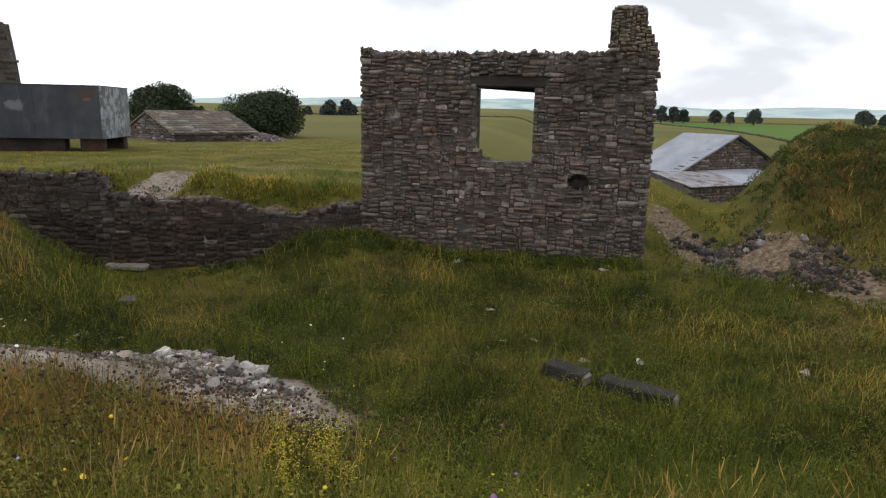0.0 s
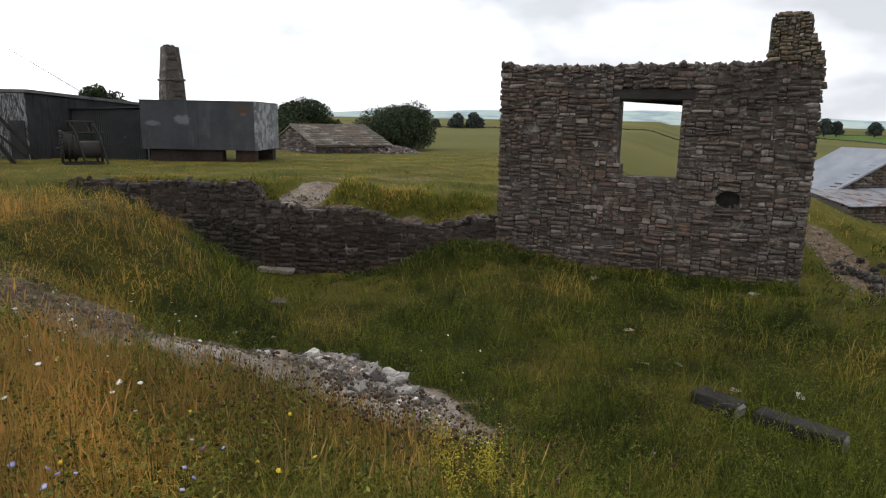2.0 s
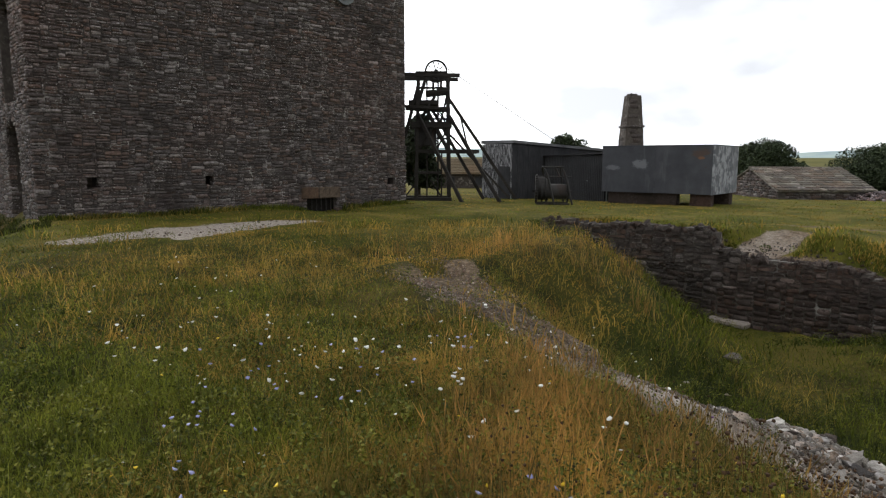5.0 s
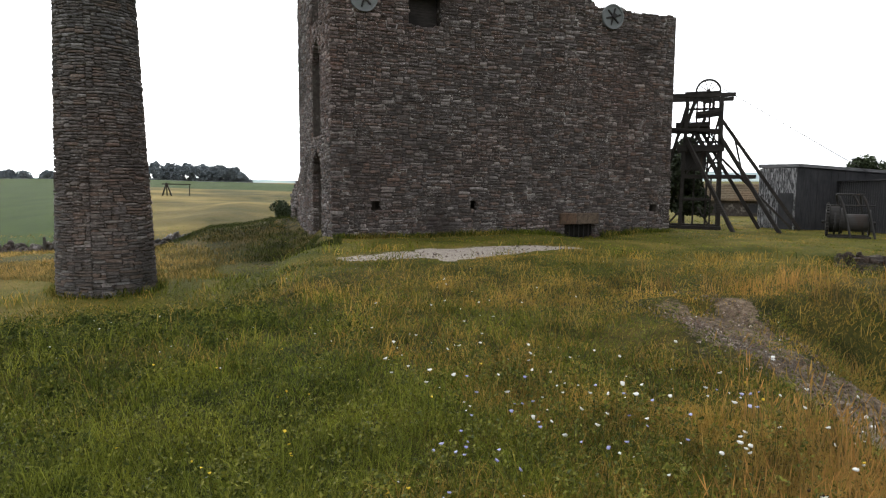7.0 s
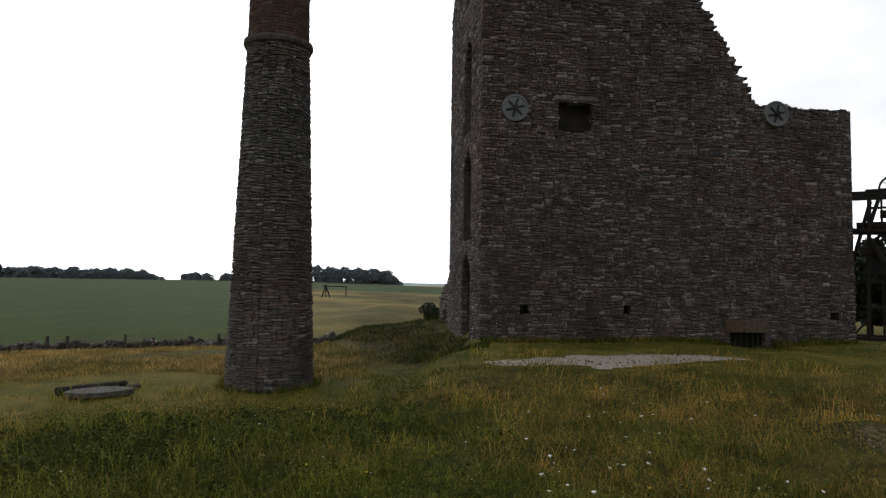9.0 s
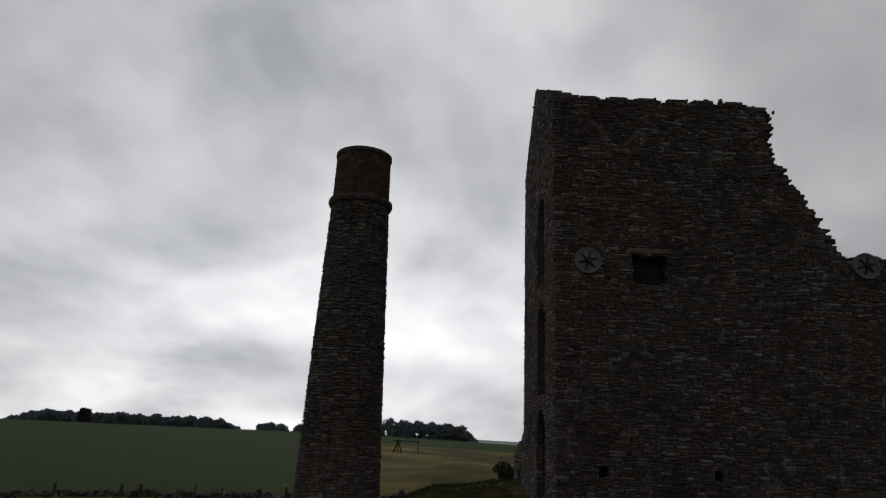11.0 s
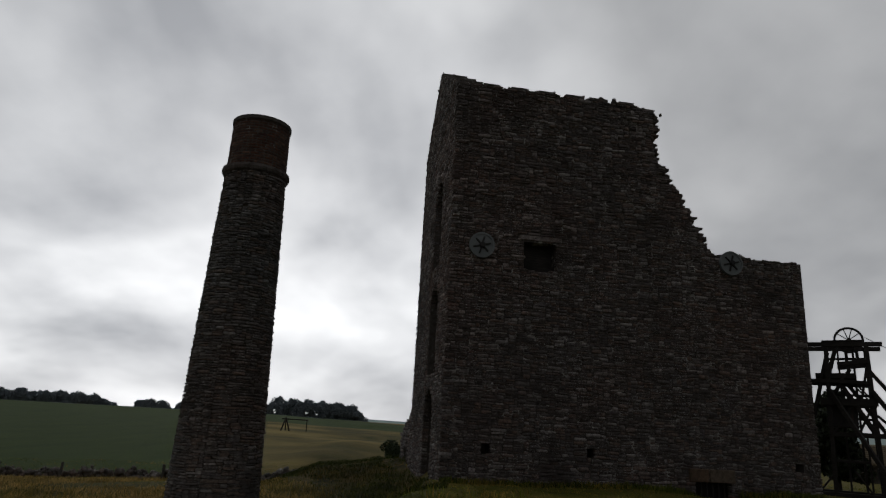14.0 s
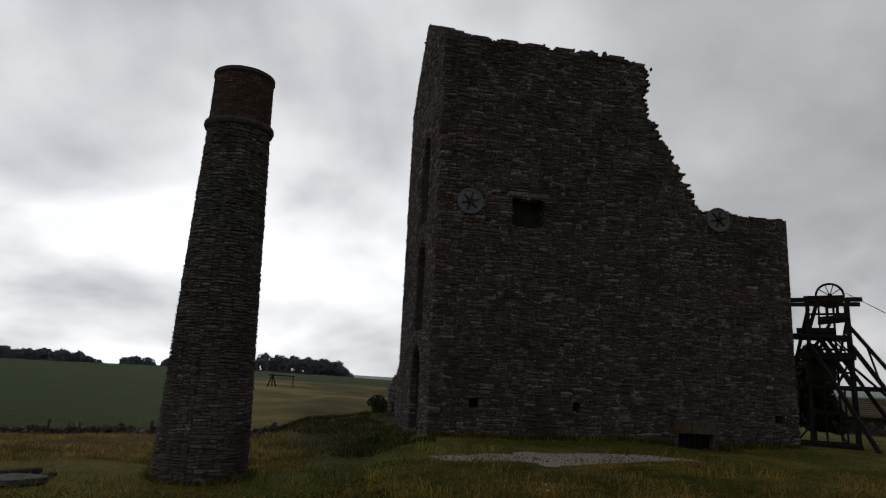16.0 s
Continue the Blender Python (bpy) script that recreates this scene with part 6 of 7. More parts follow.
def scatter_rocks():
    g = np.random.default_rng(91)
    line = [Vector((*p, 0)) for p in PATHWAY]
    pile = [Vector((-4.75, 6.75, 0)), Vector((-4.2, 7.0, 0)), Vector((-3.5, 6.95, 0)), Vector((-2.6, 6.45, 0))]
    for k in range(300):
        f = 3 * g.beta(1.3, 1.2)
        i = min(int(f), 2)
        p = pile[i].lerp(pile[i + 1], f - i)
        off = abs(g.normal(0, 0.3)) if g.random() < 0.8 else -g.uniform(0, 0.15)
        x, y = p.x - 0.35 * off + g.normal(0, 0.05), p.y - 0.95 * off + 0.12
        big = g.random() < 0.07
        rock_thing(x, y, 0.05 + 0.085 * g.random() ** 1.4 + (0.11 if big else 0), "pale angular limestone lump on the stony path", "stone", "stones on the path", flat=0.7, sink=0.0, seed=1000 + k, key="dark_piece" if g.random() < 0.16 else "white_rock")
    packed = []
    for k in range(950):
        f = 3 * g.beta(1.2, 1.2)
        i = min(int(f), 2)
        p = pile[i].lerp(pile[i + 1], f - i)
        off = g.normal(0.16, 0.2)
        x, y = p.x - 0.35 * off, p.y - 0.95 * off
        packed.append((x, y, ground_at(x, y) + g.uniform(0, 0.03), g.uniform(0.035, 0.11)))
    rock_heap(packed, "packed_stones", "pale_rest", "tightly packed pale limestone rubble beside the path", "rubble")
    small = []
    for k in range(4200):
        f = 7 * g.random() ** 0.6
        i = min(int(f), 6)
        p = line[i].lerp(line[i + 1], f - i)
        x, y = p.x + g.normal(0, 0.3), p.y + g.normal(0, 0.3)
        small.append((x, y, 0, g.uniform(0.012, 0.05)))
    for k in range(420):
        x, y = g.uniform(-17.5, -13), g.uniform(-0.5, 7)
        if bare_ground(np.array([x]), np.array([y]))[0] > 0.6:
            small.append((x, y, 0, g.uniform(0.02, 0.07)))
    for k in range(1100):
        small.append((g.normal(-7.3, 0.5), g.normal(4.2, 0.16), 0, g.uniform(0.012, 0.05)))
    for k in range(420):
        small.append((g.normal(-8.2, 0.7), g.normal(5.3, 0.2), 0, g.uniform(0.012, 0.05)))
    a = np.array(small)
    a[:, 2] = height(a[:, 0], a[:, 1]) + 0.1 * a[:, 3]
    rock_heap(a, "gravel", "white_rest", "pale limestone gravel and chippings on bare earth", "gravel")
    tip = []
    for k in range(4200):
        along, across = g.normal(0, 1.5), g.normal(0, 0.5)
        x, y = 4.5 + 0.53 * along + 0.85 * across, 12.6 - 0.85 * along + 0.53 * across
        if x < 2.6 or y < 9.6 or float(lumps(x, y, 1.9, 6.0)) < -0.12:
            continue
        tip.append((x, y, 0, 0.02 + 0.06 * g.random() ** 2 + (0.09 * g.random() if g.random() < 0.05 else 0)))
    a = np.array(tip)
    a[:, 2] = height(a[:, 0], a[:, 1]) + 0.05 * a[:, 3]
    pale = g.random(len(a)) < 0.55
    rock_heap(a[pale], "stone_chippings", "white_rest", "brown earthy chippings among the slag", "rubble")
    lumps_ = [(4.45 + 0.53 * u + 0.85 * v, 12.75 - 0.85 * u + 0.53 * v, 0, s) for u, v, s in zip(g.normal(-0.1, 1.0, 620), g.normal(0.05, 0.3, 620), 0.06 + 0.2 * g.random(620) ** 3)]
    b = np.array([q for q in lumps_ if float(lumps(q[0], q[1], 1.9, 6.0)) > -0.2])
    b[:, 2] = height(b[:, 0], b[:, 1]) + 0.1 * b[:, 3]
    rock_heap(np.concatenate([a[~pale], b]), "slag_rubble", "dark_rest", "dark spill of slag and broken stone on the bank", "rubble")
    bank = []
    for u, w, d in zip(g.uniform(4.3, 9.6, 900), g.uniform(0.2, 1.3, 900), g.uniform(0.012, 0.06, 900)):
        x, y = WALL_A[0] + 0.9683 * u - 0.2497 * w, WALL_A[1] + 0.2497 * u + 0.9683 * w
        if w < 0.75 or u < 5.8:
            bank.append((x, y, ground_at(x, y) + 0.1 * d, d * (2.2 if g.random() < 0.05 else 1)))
    rock_heap(bank, "bank_stones", "dark_rest", "earthy stones spilling over the bank", "rubble")


def sleeper(x0, y0, x1, y1, w, h, label):
    z0, z1 = ground_at(x0, y0) + h * 0.3, ground_at(x1, y1) + h * 0.3
    bm = beam_between((x0, y0, z0), (x1, y1, z1), w, h, 0.015)
    bmesh.ops.subdivide_edges(bm, edges=[e for e in bm.edges if e.calc_length() > 0.3], cuts=6)
    for v in bm.verts:
        v.co += Vector((0, 0, 0.012)) * noise.noise(v.co * 6)
        v.co += Vector((0.01, 0.01, 0)) * noise.noise(v.co * 9 + Vector((4, 0, 0)))
    ob = thing("broken_timber", bm, M["timber"], Matrix(), label, "timber", "broken timbers")
    way = Vector((x1 - x0, y1 - y0, z1 - z0)).normalized()
    tip = beam_between(Vector((x1, y1, z1 + 0.012)) - way * 0.08, Vector((x1, y1, z1 + 0.012)) + way * 0.03, w * 0.7, h * 0.8, 0.03)
    for v in tip.verts:
        v.co += Vector((0.03, 0.03, 0.02)) * noise.noise(v.co * 14)
    part("broken_end", tip, M["timber_split"], ob, "pale splintered end")
    return ob


def build_clutter():
    sleeper(*SLEEPER_A, 0.26, 0.2, "weathered dark timber baulk lying in the grass")
    sleeper(*SLEEPER_B, 0.26, 0.2, "weathered dark timber baulk with a pale broken end")
    for n, (x, y, s) in enumerate(LOOSE):
        rock_thing(x, y, s * 0.8, "pale stone lying in the pit grass", "stone", "scattered stones", flat=0.5, sink=0.16, seed=2000 + n)
    x, y = SLAB
    ob = thing("stone_slab", box((-0.42, -0.16, -0.05), (0.42, 0.16, 0.07), 0.03), M["white_rock"], pose(x, y, ground_at(x, y) + 0.07, 3, 2, 8), "flat pale stone slab at the foot of the retaining wall", "stone")
    x, y = BOULDER
    rock_thing(x, y, 0.5, "dark mossy boulder in long grass", "boulder", key="tower_rest", flat=0.5, seed=2100)
    # old timber and slab by the round chimney
    x0, y0, x1, y1 = -14.45, -8.7, -15.65, -7.85
    z = 0.08
    ob = thing("old_log", rod((x0, y0, ground_at(x0, y0) + z), (x1, y1, ground_at(x1, y1) + z), 0.10, 12, None, 0.08), M["timber"], Matrix(), "old dark timber lying beside the round chimney", "timber")
    x2, y2 = -14.4, -7.75
    flag = extrude_outline([(0.62 * math.cos(a) + 0.05 * math.sin(3 * a), 0.36 * math.sin(a) + 0.03 * math.cos(2 * a)) for a in np.linspace(0, 2 * math.pi, 22, endpoint=False)], -0.03, 0.07)
    bmesh.ops.transform(flag, matrix=pose(0, 0, 0, 90), verts=flag.verts)
    thing("flagstone", flag, M["tower_rest"], pose(x2, y2, ground_at(x2, y2) + 0.06, 2, 0, 128), "oval grey stone slab beside the old timber", "stone")
    x3, y3 = -15.45, -7.6
    rock_thing(x3, y3, 0.34, "dark lump at the end of the timber", "stone", key="dark_rest", seed=2203)


def build_boundary():
    g = np.random.default_rng(95)
    ob = empty("field_wall", pose(0, 0, 0), "tumbledown dry-stone wall along the green field", "wall")
    rocks = []
    for az in np.arange(100.4, 131.0, 0.13):
        r = 32.0 + 0.3 * math.sin(az)
        tall = 0.26 + 0.08 * math.sin(az * 2.3) + 0.06 * math.sin(az * 7.7)
        for k in range(4):
            x, y = far_place(az + g.uniform(-0.05, 0.05), r + g.uniform(-0.2, 0.2))
            rocks.append((x, y, ground_at(x, y) + g.uniform(0, max(0.08, tall)), g.uniform(0.14, 0.32)))
    rock_heap(rocks, "wall_stones", "tower_rest", "lichened field stones", "", ob)
    for az in (104.2, 110.6, 117.5, 121.3, 122.6, 127.0):
        x, y = far_place(az, 31.4)
        thing("fence_post", box((-0.05, -0.05, 0), (0.045, 0.045, 0.7), 0.01), M["timber_pale"], pose(x, y, ground_at(x, y) - 0.1, g.uniform(-3, 3), g.uniform(-3, 3), g.uniform(0, 90)), "grey weathered fence post by the field wall", "fence post", "fence posts")
    # timber frame on the far rough ground
    x, y = far_place(101.2, 84)
    ob = empty("timber_frame", pose(x, y, ground_at(x, y), 0, 0, 101), "small dark timber frame standing on rough ground", "frame")
    for a in (-0.5, 0.5):
        part("leg", beam_between((-0.9 + a, -0.3, 0), (-0.9, 0, 1.55), 0.13), M["timber"], ob)
    part("leg", beam_between((-0.9, 0.7, 0), (-0.9, 0, 1.55), 0.13), M["timber"], ob)
    part("post", beam_between((1.6, 0, 0), (1.6, 0, 1.35), 0.1), M["timber"], ob)
    part("cross_beam", beam_between((-1.4, 0, 1.4), (1.75, 0, 1.35), 0.12), M["timber"], ob)
    # long walls across the eastern fields
    walls = []
    for a0, d0, a1, d1 in ((-9.3, 250, -21.5, 98), (-21.5, 98, -30.0, 70), (26.0, 150, -9.0, 165), (-9.3, 268, -30.0, 268)):
        for f in np.linspace(0, 1, 420):
            x, y = far_place(a0 + (a1 - a0) * f, d0 + (d1 - d0) * f)
            walls.append((x, y, ground_at(x, y) + g.uniform(0.05, 0.3), g.uniform(0.25, 0.5)))
    rock_heap(walls, "far_field_walls", "retain_rest", "dark lines of distant dry-stone field walls", "wall")


M["timber_split"] = wood_mat("splintered_pale_wood", (0.08, 0.07, 0.06), (0.24, 0.22, 0.2))
SLEEPER_A, SLEEPER_B = (0.24, 7.74, 0.68, 7.44), (0.86, 7.42, 1.62, 7.0)
LOOSE = [(-0.38, 8.72, 0.12), (0.72, 8.27, 0.16), (3.49, 8.37, 0.23), (-1.47, 12.1, 0.2), (-0.68, 10.1, 0.19), (1.45, 8.41, 0.22), (0.04, 8.77, 0.18), (1.61, 3.9, 0.06), (2.51, 5.6, 0.09), (1.29, 12.05, 0.24), (-6.1, 7.59, 0.16), (-5.73, 7.99, 0.12)]
SLAB, BOULDER = (-8.5, 12.3), (-6.56, 9.4)
scatter_rocks()
build_clutter()
build_boundary()

# ---- grass and flowers ----


# where the sward is greener (below nought) or drier
ZONES = [((-6.2, -1.8), 5.0, -0.45), ((-3.3, 3.0), 1.9, 0.45), ((-9.0, 3.9), 3.4, 0.5), ((-12.0, 6.0), 5.5, 0.55), ((-11.0, 1.5), 4.0, 0.3), ((-6.0, 2.2), 1.8, 0.2), ((-9.0, 8.6), 2.6, 0.3), ((-20.0, 20.0), 7.0, 0.2), ((1.0, 6.0), 4.0, -0.25), ((-6.7, 6.5), 2.1, 0.5)]


def grass_material(name, a, b, c, share):
    """Blades between two greens, and a share of them dry, more so in some patches."""
    m = Mat(name, 0.75, spec=0.15)
    rnd = m.random(False)
    base = m.ramp(rnd, (0.0, a), (1.0, b))
    patch = m.noise(0.33, 4, 0.6)
    f = m.n("ShaderNodeMath")
    f.operation = "MULTIPLY_ADD"
    m.l(patch, f.inputs[0])
    f.inputs[1].default_value = 4.0
    f.inputs[2].default_value = share - 2.45
    lean = f.outputs[0]
    for place, reach, gain in ZONES:
        d = m.n("ShaderNodeVectorMath")
        d.operation = "DISTANCE"
        m.l(m.co.outputs["Position"], d.inputs[0])
        d.inputs[1].default_value = (*place, -0.2)
        k = m.n("ShaderNodeMapRange")
        k.interpolation_type = "SMOOTHSTEP"
        for i, v in ((1, reach), (2, 0.25 * reach), (3, 0.0), (4, gain)):
            k.inputs[i].default_value = v
        m.l(d.outputs["Value"], k.inputs[0])
        total = m.n("ShaderNodeMath")
        m.l(lean, total.inputs[0])
        m.l(k.outputs[0], total.inputs[1])
        lean = total.outputs[0]
    s = m.n("ShaderNodeMath")
    s.operation = "ADD"
    m.l(lean, s.inputs[0])
    m.l(rnd, s.inputs[1])
    dry = m.step(s.outputs[0], 0.45, 0.6)
    col = m.mix(dry, base, m.ramp(m.noise(2.0, 3), (0.35, tuple(v * 0.6 for v in c)), (0.65, c)))
    dapple = m.ramp(m.noise(0.9, 5, 0.65), (0.36, (0.5, 0.56, 0.5)), (0.5, (1.08, 1.08, 1.08)), (0.64, (1.6, 1.48, 1.4)))
    col = m.mix(1.0, col, dapple, "MULTIPLY")
    m.colour(col)
    thin, both = m.n("ShaderNodeBsdfTranslucent"), m.n("ShaderNodeMixShader")
    m.l(col, thin.inputs["Color"])
    both.inputs[0].default_value = 0.35
    m.l(m.b.outputs[0], both.inputs[1])
    m.l(thin.outputs[0], both.inputs[2])
    m.l(both.outputs[0], m.t.nodes["Material Output"].inputs["Surface"])
    return m.m


def blade_mesh(name, x, y, h, w, bend, material, seed, plain=None):
    g = np.random.default_rng(seed)
    n = len(x)
    z = height(x, y) - 0.01
    a, f = g.uniform(0, 2 * np.pi, n), g.uniform(0, 2 * np.pi, n)
    wx, wy = np.cos(a) * w / 2, np.sin(a) * w / 2
    lx, ly = np.cos(f) * bend * h, np.sin(f) * bend * h
    p = np.stack([x, y, z], -1)
    side = np.stack([wx, wy, 0 * wx], -1)
    mid = p + np.stack([lx * 0.3, ly * 0.3, h * 0.6], -1)
    tip = p + np.stack([lx, ly, h * np.sqrt(np.clip(1 - 0.6 * bend * bend, 0.2, 1))], -1)
    v = np.stack([p - side, p + side, mid - side * 0.75, mid + side * 0.75, tip], 1).reshape(-1, 3)
    k = 5 * np.arange(n)[:, None]
    if plain is None:
        return tri_mesh(name, v, np.concatenate([k + (0, 1, 3), k + (0, 3, 2), k + (2, 3, 4)]), material)
    v = v.reshape(-1, 5, 3)
    near, far = v[~plain].reshape(-1, 3), v[plain][:, (0, 1, 4)].reshape(-1, 3)
    k, q = 5 * np.arange((~plain).sum())[:, None], len(near) + 3 * np.arange(plain.sum())[:, None]
    return tri_mesh(name, np.concatenate([near, far]), np.concatenate([k + (0, 1, 3), k + (0, 3, 2), k + (2, 3, 4), q + (0, 1, 2)]), material)


def plume_mesh(name, x, y, h, w, material, seed):
    """Thin stems that bend over into a slim seed head of crossed blades."""
    g = np.random.default_rng(seed)
    n = len(x)
    p = np.stack([x, y, height(x, y)], -1)
    a, f = g.uniform(0, 2 * np.pi, n), g.uniform(0, 2 * np.pi, n)
    side = np.stack([np.cos(a) * w / 2, np.sin(a) * w / 2, 0 * w], -1)
    cross = np.stack([-np.sin(a) * w / 2, np.cos(a) * w / 2, 0 * w], -1)
    lean = np.stack([np.cos(f), np.sin(f), 0 * f], -1) * (h * g.uniform(0.05, 0.4, n))[:, None]
    up = np.stack([0 * h, 0 * h, h], -1)
    neck, tip = p + 0.6 * lean + 0.72 * up, p + 1.1 * lean + up
    mid, fat = neck * 0.55 + tip * 0.45, g.uniform(1.6, 3.2, n)[:, None]
    v = np.stack([p - side * 0.6, p + side * 0.6, neck, mid - side * fat, mid + side * fat, mid - cross * fat, mid + cross * fat, tip], 1).reshape(-1, 3)
    k = 8 * np.arange(n)[:, None]
    return tri_mesh(name, v, np.concatenate([k + (0, 1, 2), k + (2, 4, 7), k + (2, 7, 3), k + (2, 6, 7), k + (2, 7, 5)]), material)


def spots(n, seed, az0, az1, r0, r1, power=0.0):
    """Places round the standpoint, as many near as far by their size in the eye."""
    g = np.random.default_rng(seed)
    az = np.radians(g.uniform(az0, az1, n))
    u = g.random(n)
    r = r0 * (r1 / r0) ** (u ** (1 + power))
    return -0.5 - r * np.sin(az), r * np.cos(az), r, g


def low_by_path(x, y):
    """Grass stays short along the path and below its bank."""
    return (0.45 + 0.55 * sstep(0.5, 1.7, np.abs(line_distance(x, y, PATHWAY)))) * (1 - 0.6 * knoll(x, y, -2.3, 4.7, 1.3, 1.1))


def keep_off(x, y, g):
    """Grass stands off bare ground, walls and the standpoint."""
    ok = g.random(len(x)) > bare_ground(x, y, 0.35 * lumps(x, y, 2.4, 3.0) + 0.2 * lumps(x, y, 6.0, 1.0)) * 1.06
    ex, ey = WALL_B[0] - WALL_A[0], WALL_B[1] - WALL_A[1]
    w = (ex * (y - WALL_A[1]) - ey * (x - WALL_A[0])) / math.hypot(ex, ey)
    ok &= ~((w > -0.05) & (w < 0.5) & (x < -3.6) & (x > -13.3))
    ok &= ~((x > -3.7) & (x < 2.2) & (np.abs(y - 13.1 + 0.081 * (x + 3.6) - 0.25) < 0.3))
    du, dv = (x + 19.25) * -0.148 + (y - 0.25) * 0.989, (x + 19.25) * -0.989 + (y - 0.25) * -0.148
    ok &= ~((du > -0.05) & (du < 11.6) & (dv > -0.03) & (dv < 7))
    ok &= np.hypot(x + 16.4, y + 4.8) > 1.05
    ok &= np.hypot(x + 0.5, y) > 0.4
    return ok


def build_grass():
    short = grass_material("short_grass", (0.04, 0.053, 0.005), (0.205, 0.23, 0.03), (0.34, 0.215, 0.048), 0.3)
    tall = grass_material("long_grass", (0.038, 0.05, 0.005), (0.2, 0.215, 0.029), (0.38, 0.255, 0.06), 0.32)
    straw = grass_material("seeding_grass", (0.1, 0.072, 0.022), (0.46, 0.32, 0.1), (0.38, 0.22, 0.068), 0.14)
    lush = grass_material("dark_green_grass", (0.02, 0.03, 0.0035), (0.135, 0.155, 0.018), (0.26, 0.2, 0.045), 0.12)
    # the sward
    x, y, r, g = spots(640000, 501, -37, 128, 1.5, 40)
    ok = keep_off(x, y, g)
    x, y, r = x[ok], y[ok], r[ok]
    tuft = 0.5 + 0.5 * lumps(x, y, 1.9, 4.0)
    h = g.uniform(0.04, 0.11, len(x)) * (0.7 + 0.9 * tuft ** 2) * (1 - 0.45 * sstep(8, 16, r)) * low_by_path(x, y)
    w = np.maximum(0.004, r * 0.0012) * g.uniform(0.7, 1.4, len(x))
    bend = g.uniform(0.5, 1.2, len(x))
    # darker, greener blades low in the pit and in the western hollow
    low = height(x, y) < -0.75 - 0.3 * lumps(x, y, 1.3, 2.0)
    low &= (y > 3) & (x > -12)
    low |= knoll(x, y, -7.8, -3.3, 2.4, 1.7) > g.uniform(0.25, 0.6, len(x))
    for mask, name, mat, label in ((~low, "grass", short, "short green grass sward with yellowing patches"), (low, "pit_grass", lush, "lush darker green grass in the pit")):
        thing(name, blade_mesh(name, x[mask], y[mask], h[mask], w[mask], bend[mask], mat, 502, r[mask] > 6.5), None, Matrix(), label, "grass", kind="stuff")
    # thinner cover behind the standpoint
    x, y, r, g = spots(70000, 505, 126, 325, 0.5, 16)
    h = g.uniform(0.05, 0.13, len(x))
    thing("grass_behind", blade_mesh("grass_behind", x, y, h, np.maximum(0.008, r * 0.003), g.uniform(0.5, 1.2, len(x)), short, 506), None, Matrix(), "short green grass sward on the level ground", "grass", kind="stuff")
    # longer tufts
    cx, cy, cr, g = spots(5200, 511, -37, 128, 1.8, 17)
    want = (0.5 + 0.5 * lumps(cx, cy, 0.55, 7.0)) * (1 - 0.6 * sstep(8, 13, cr))
    pit = height(cx, cy) < -0.9
    ok = keep_off(cx, cy, g) & (g.random(len(cx)) < 0.25 + 0.75 * np.maximum(want, pit * 0.8))
    cx, cy, cr, pit = cx[ok], cy[ok], cr[ok], pit[ok]
    per = 22
    spread = 0.05 + 0.012 * cr
    x = np.repeat(cx, per) + g.normal(0, 1, len(cx) * per) * np.repeat(spread, per)
    y = np.repeat(cy, per) + g.normal(0, 1, len(cx) * per) * np.repeat(spread, per)
    r = np.repeat(cr, per)
    h = g.uniform(0.12, 0.3, len(x)) * np.repeat(g.uniform(0.7, 1.35, len(cx)), per) * np.repeat(np.where(pit, 1.15, 0.9), per) * low_by_path(x, y)
    ok = keep_off(x, y, g)
    w = np.maximum(0.004, r * 0.001) * g.uniform(0.7, 1.3, len(x))
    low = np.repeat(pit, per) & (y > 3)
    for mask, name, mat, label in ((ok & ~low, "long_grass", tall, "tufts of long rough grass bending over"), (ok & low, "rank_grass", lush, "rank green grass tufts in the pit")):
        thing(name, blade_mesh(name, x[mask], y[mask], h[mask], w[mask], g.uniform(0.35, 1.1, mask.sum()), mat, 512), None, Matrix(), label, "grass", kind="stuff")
    # dry rough grass before the field wall and on the eastern mound
    pale = grass_material("pale_rough_grass", (0.085, 0.07, 0.014), (0.2, 0.155, 0.038), (0.36, 0.25, 0.085), 0.6)
    moor = grass_material("mound_grass", (0.02, 0.02, 0.004), (0.095, 0.075, 0.015), (0.17, 0.105, 0.03), 0.3)
    bank = grass_material("bank_grass", (0.016, 0.024, 0.004), (0.05, 0.06, 0.011), (0.1, 0.08, 0.022), 0.1)
    for name, mat, a0, a1, r0, r1, n, label in (("rough_grass", pale, 95, 129, 17.5, 31.5, 30000, "pale rough grass before the field wall"), ("mound_grass", moor, -38, -15, 11, 23, 30000, "dark olive rough grass on the spoil mound"), ("bank_grass", bank, 88.5, 102.5, 16.5, 32, 22000, "dark green grass on the bank by the engine house")):
        x, y, r, g = spots(n, 515 + n, a0, a1, r0, r1)
        hump = np.maximum(mound_shape(x, y), bank_shape(np.hypot(x, y), np.degrees(np.arctan2(-x, y))))
        ok = keep_off(x, y, g) & (lumps(x, y, 0.5, 3.0) > -0.35) & ((g.random(len(x)) < hump * 2) if name == "mound_grass" else (hump < 0.2) & (np.degrees(np.arctan2(-x, y)) > g.normal(97.6, 1.2, len(x))) if name == "rough_grass" else (np.degrees(np.arctan2(-x, y)) < g.normal(96.0, 1.3, len(x))) | (hump > 0.35))
        x, y = x[ok], y[ok]
        thing(name, blade_mesh(name, x, y, g.uniform(0.06, 0.2, len(x)), np.full(len(x), 0.018), g.uniform(0.4, 1.1, len(x)), mat, 516), None, Matrix(), label, "grass", kind="stuff")
    # tufts at the foot of chimney, engine house and ruin
    g = np.random.default_rng(541)
    a = g.uniform(0, 6.28, 900)
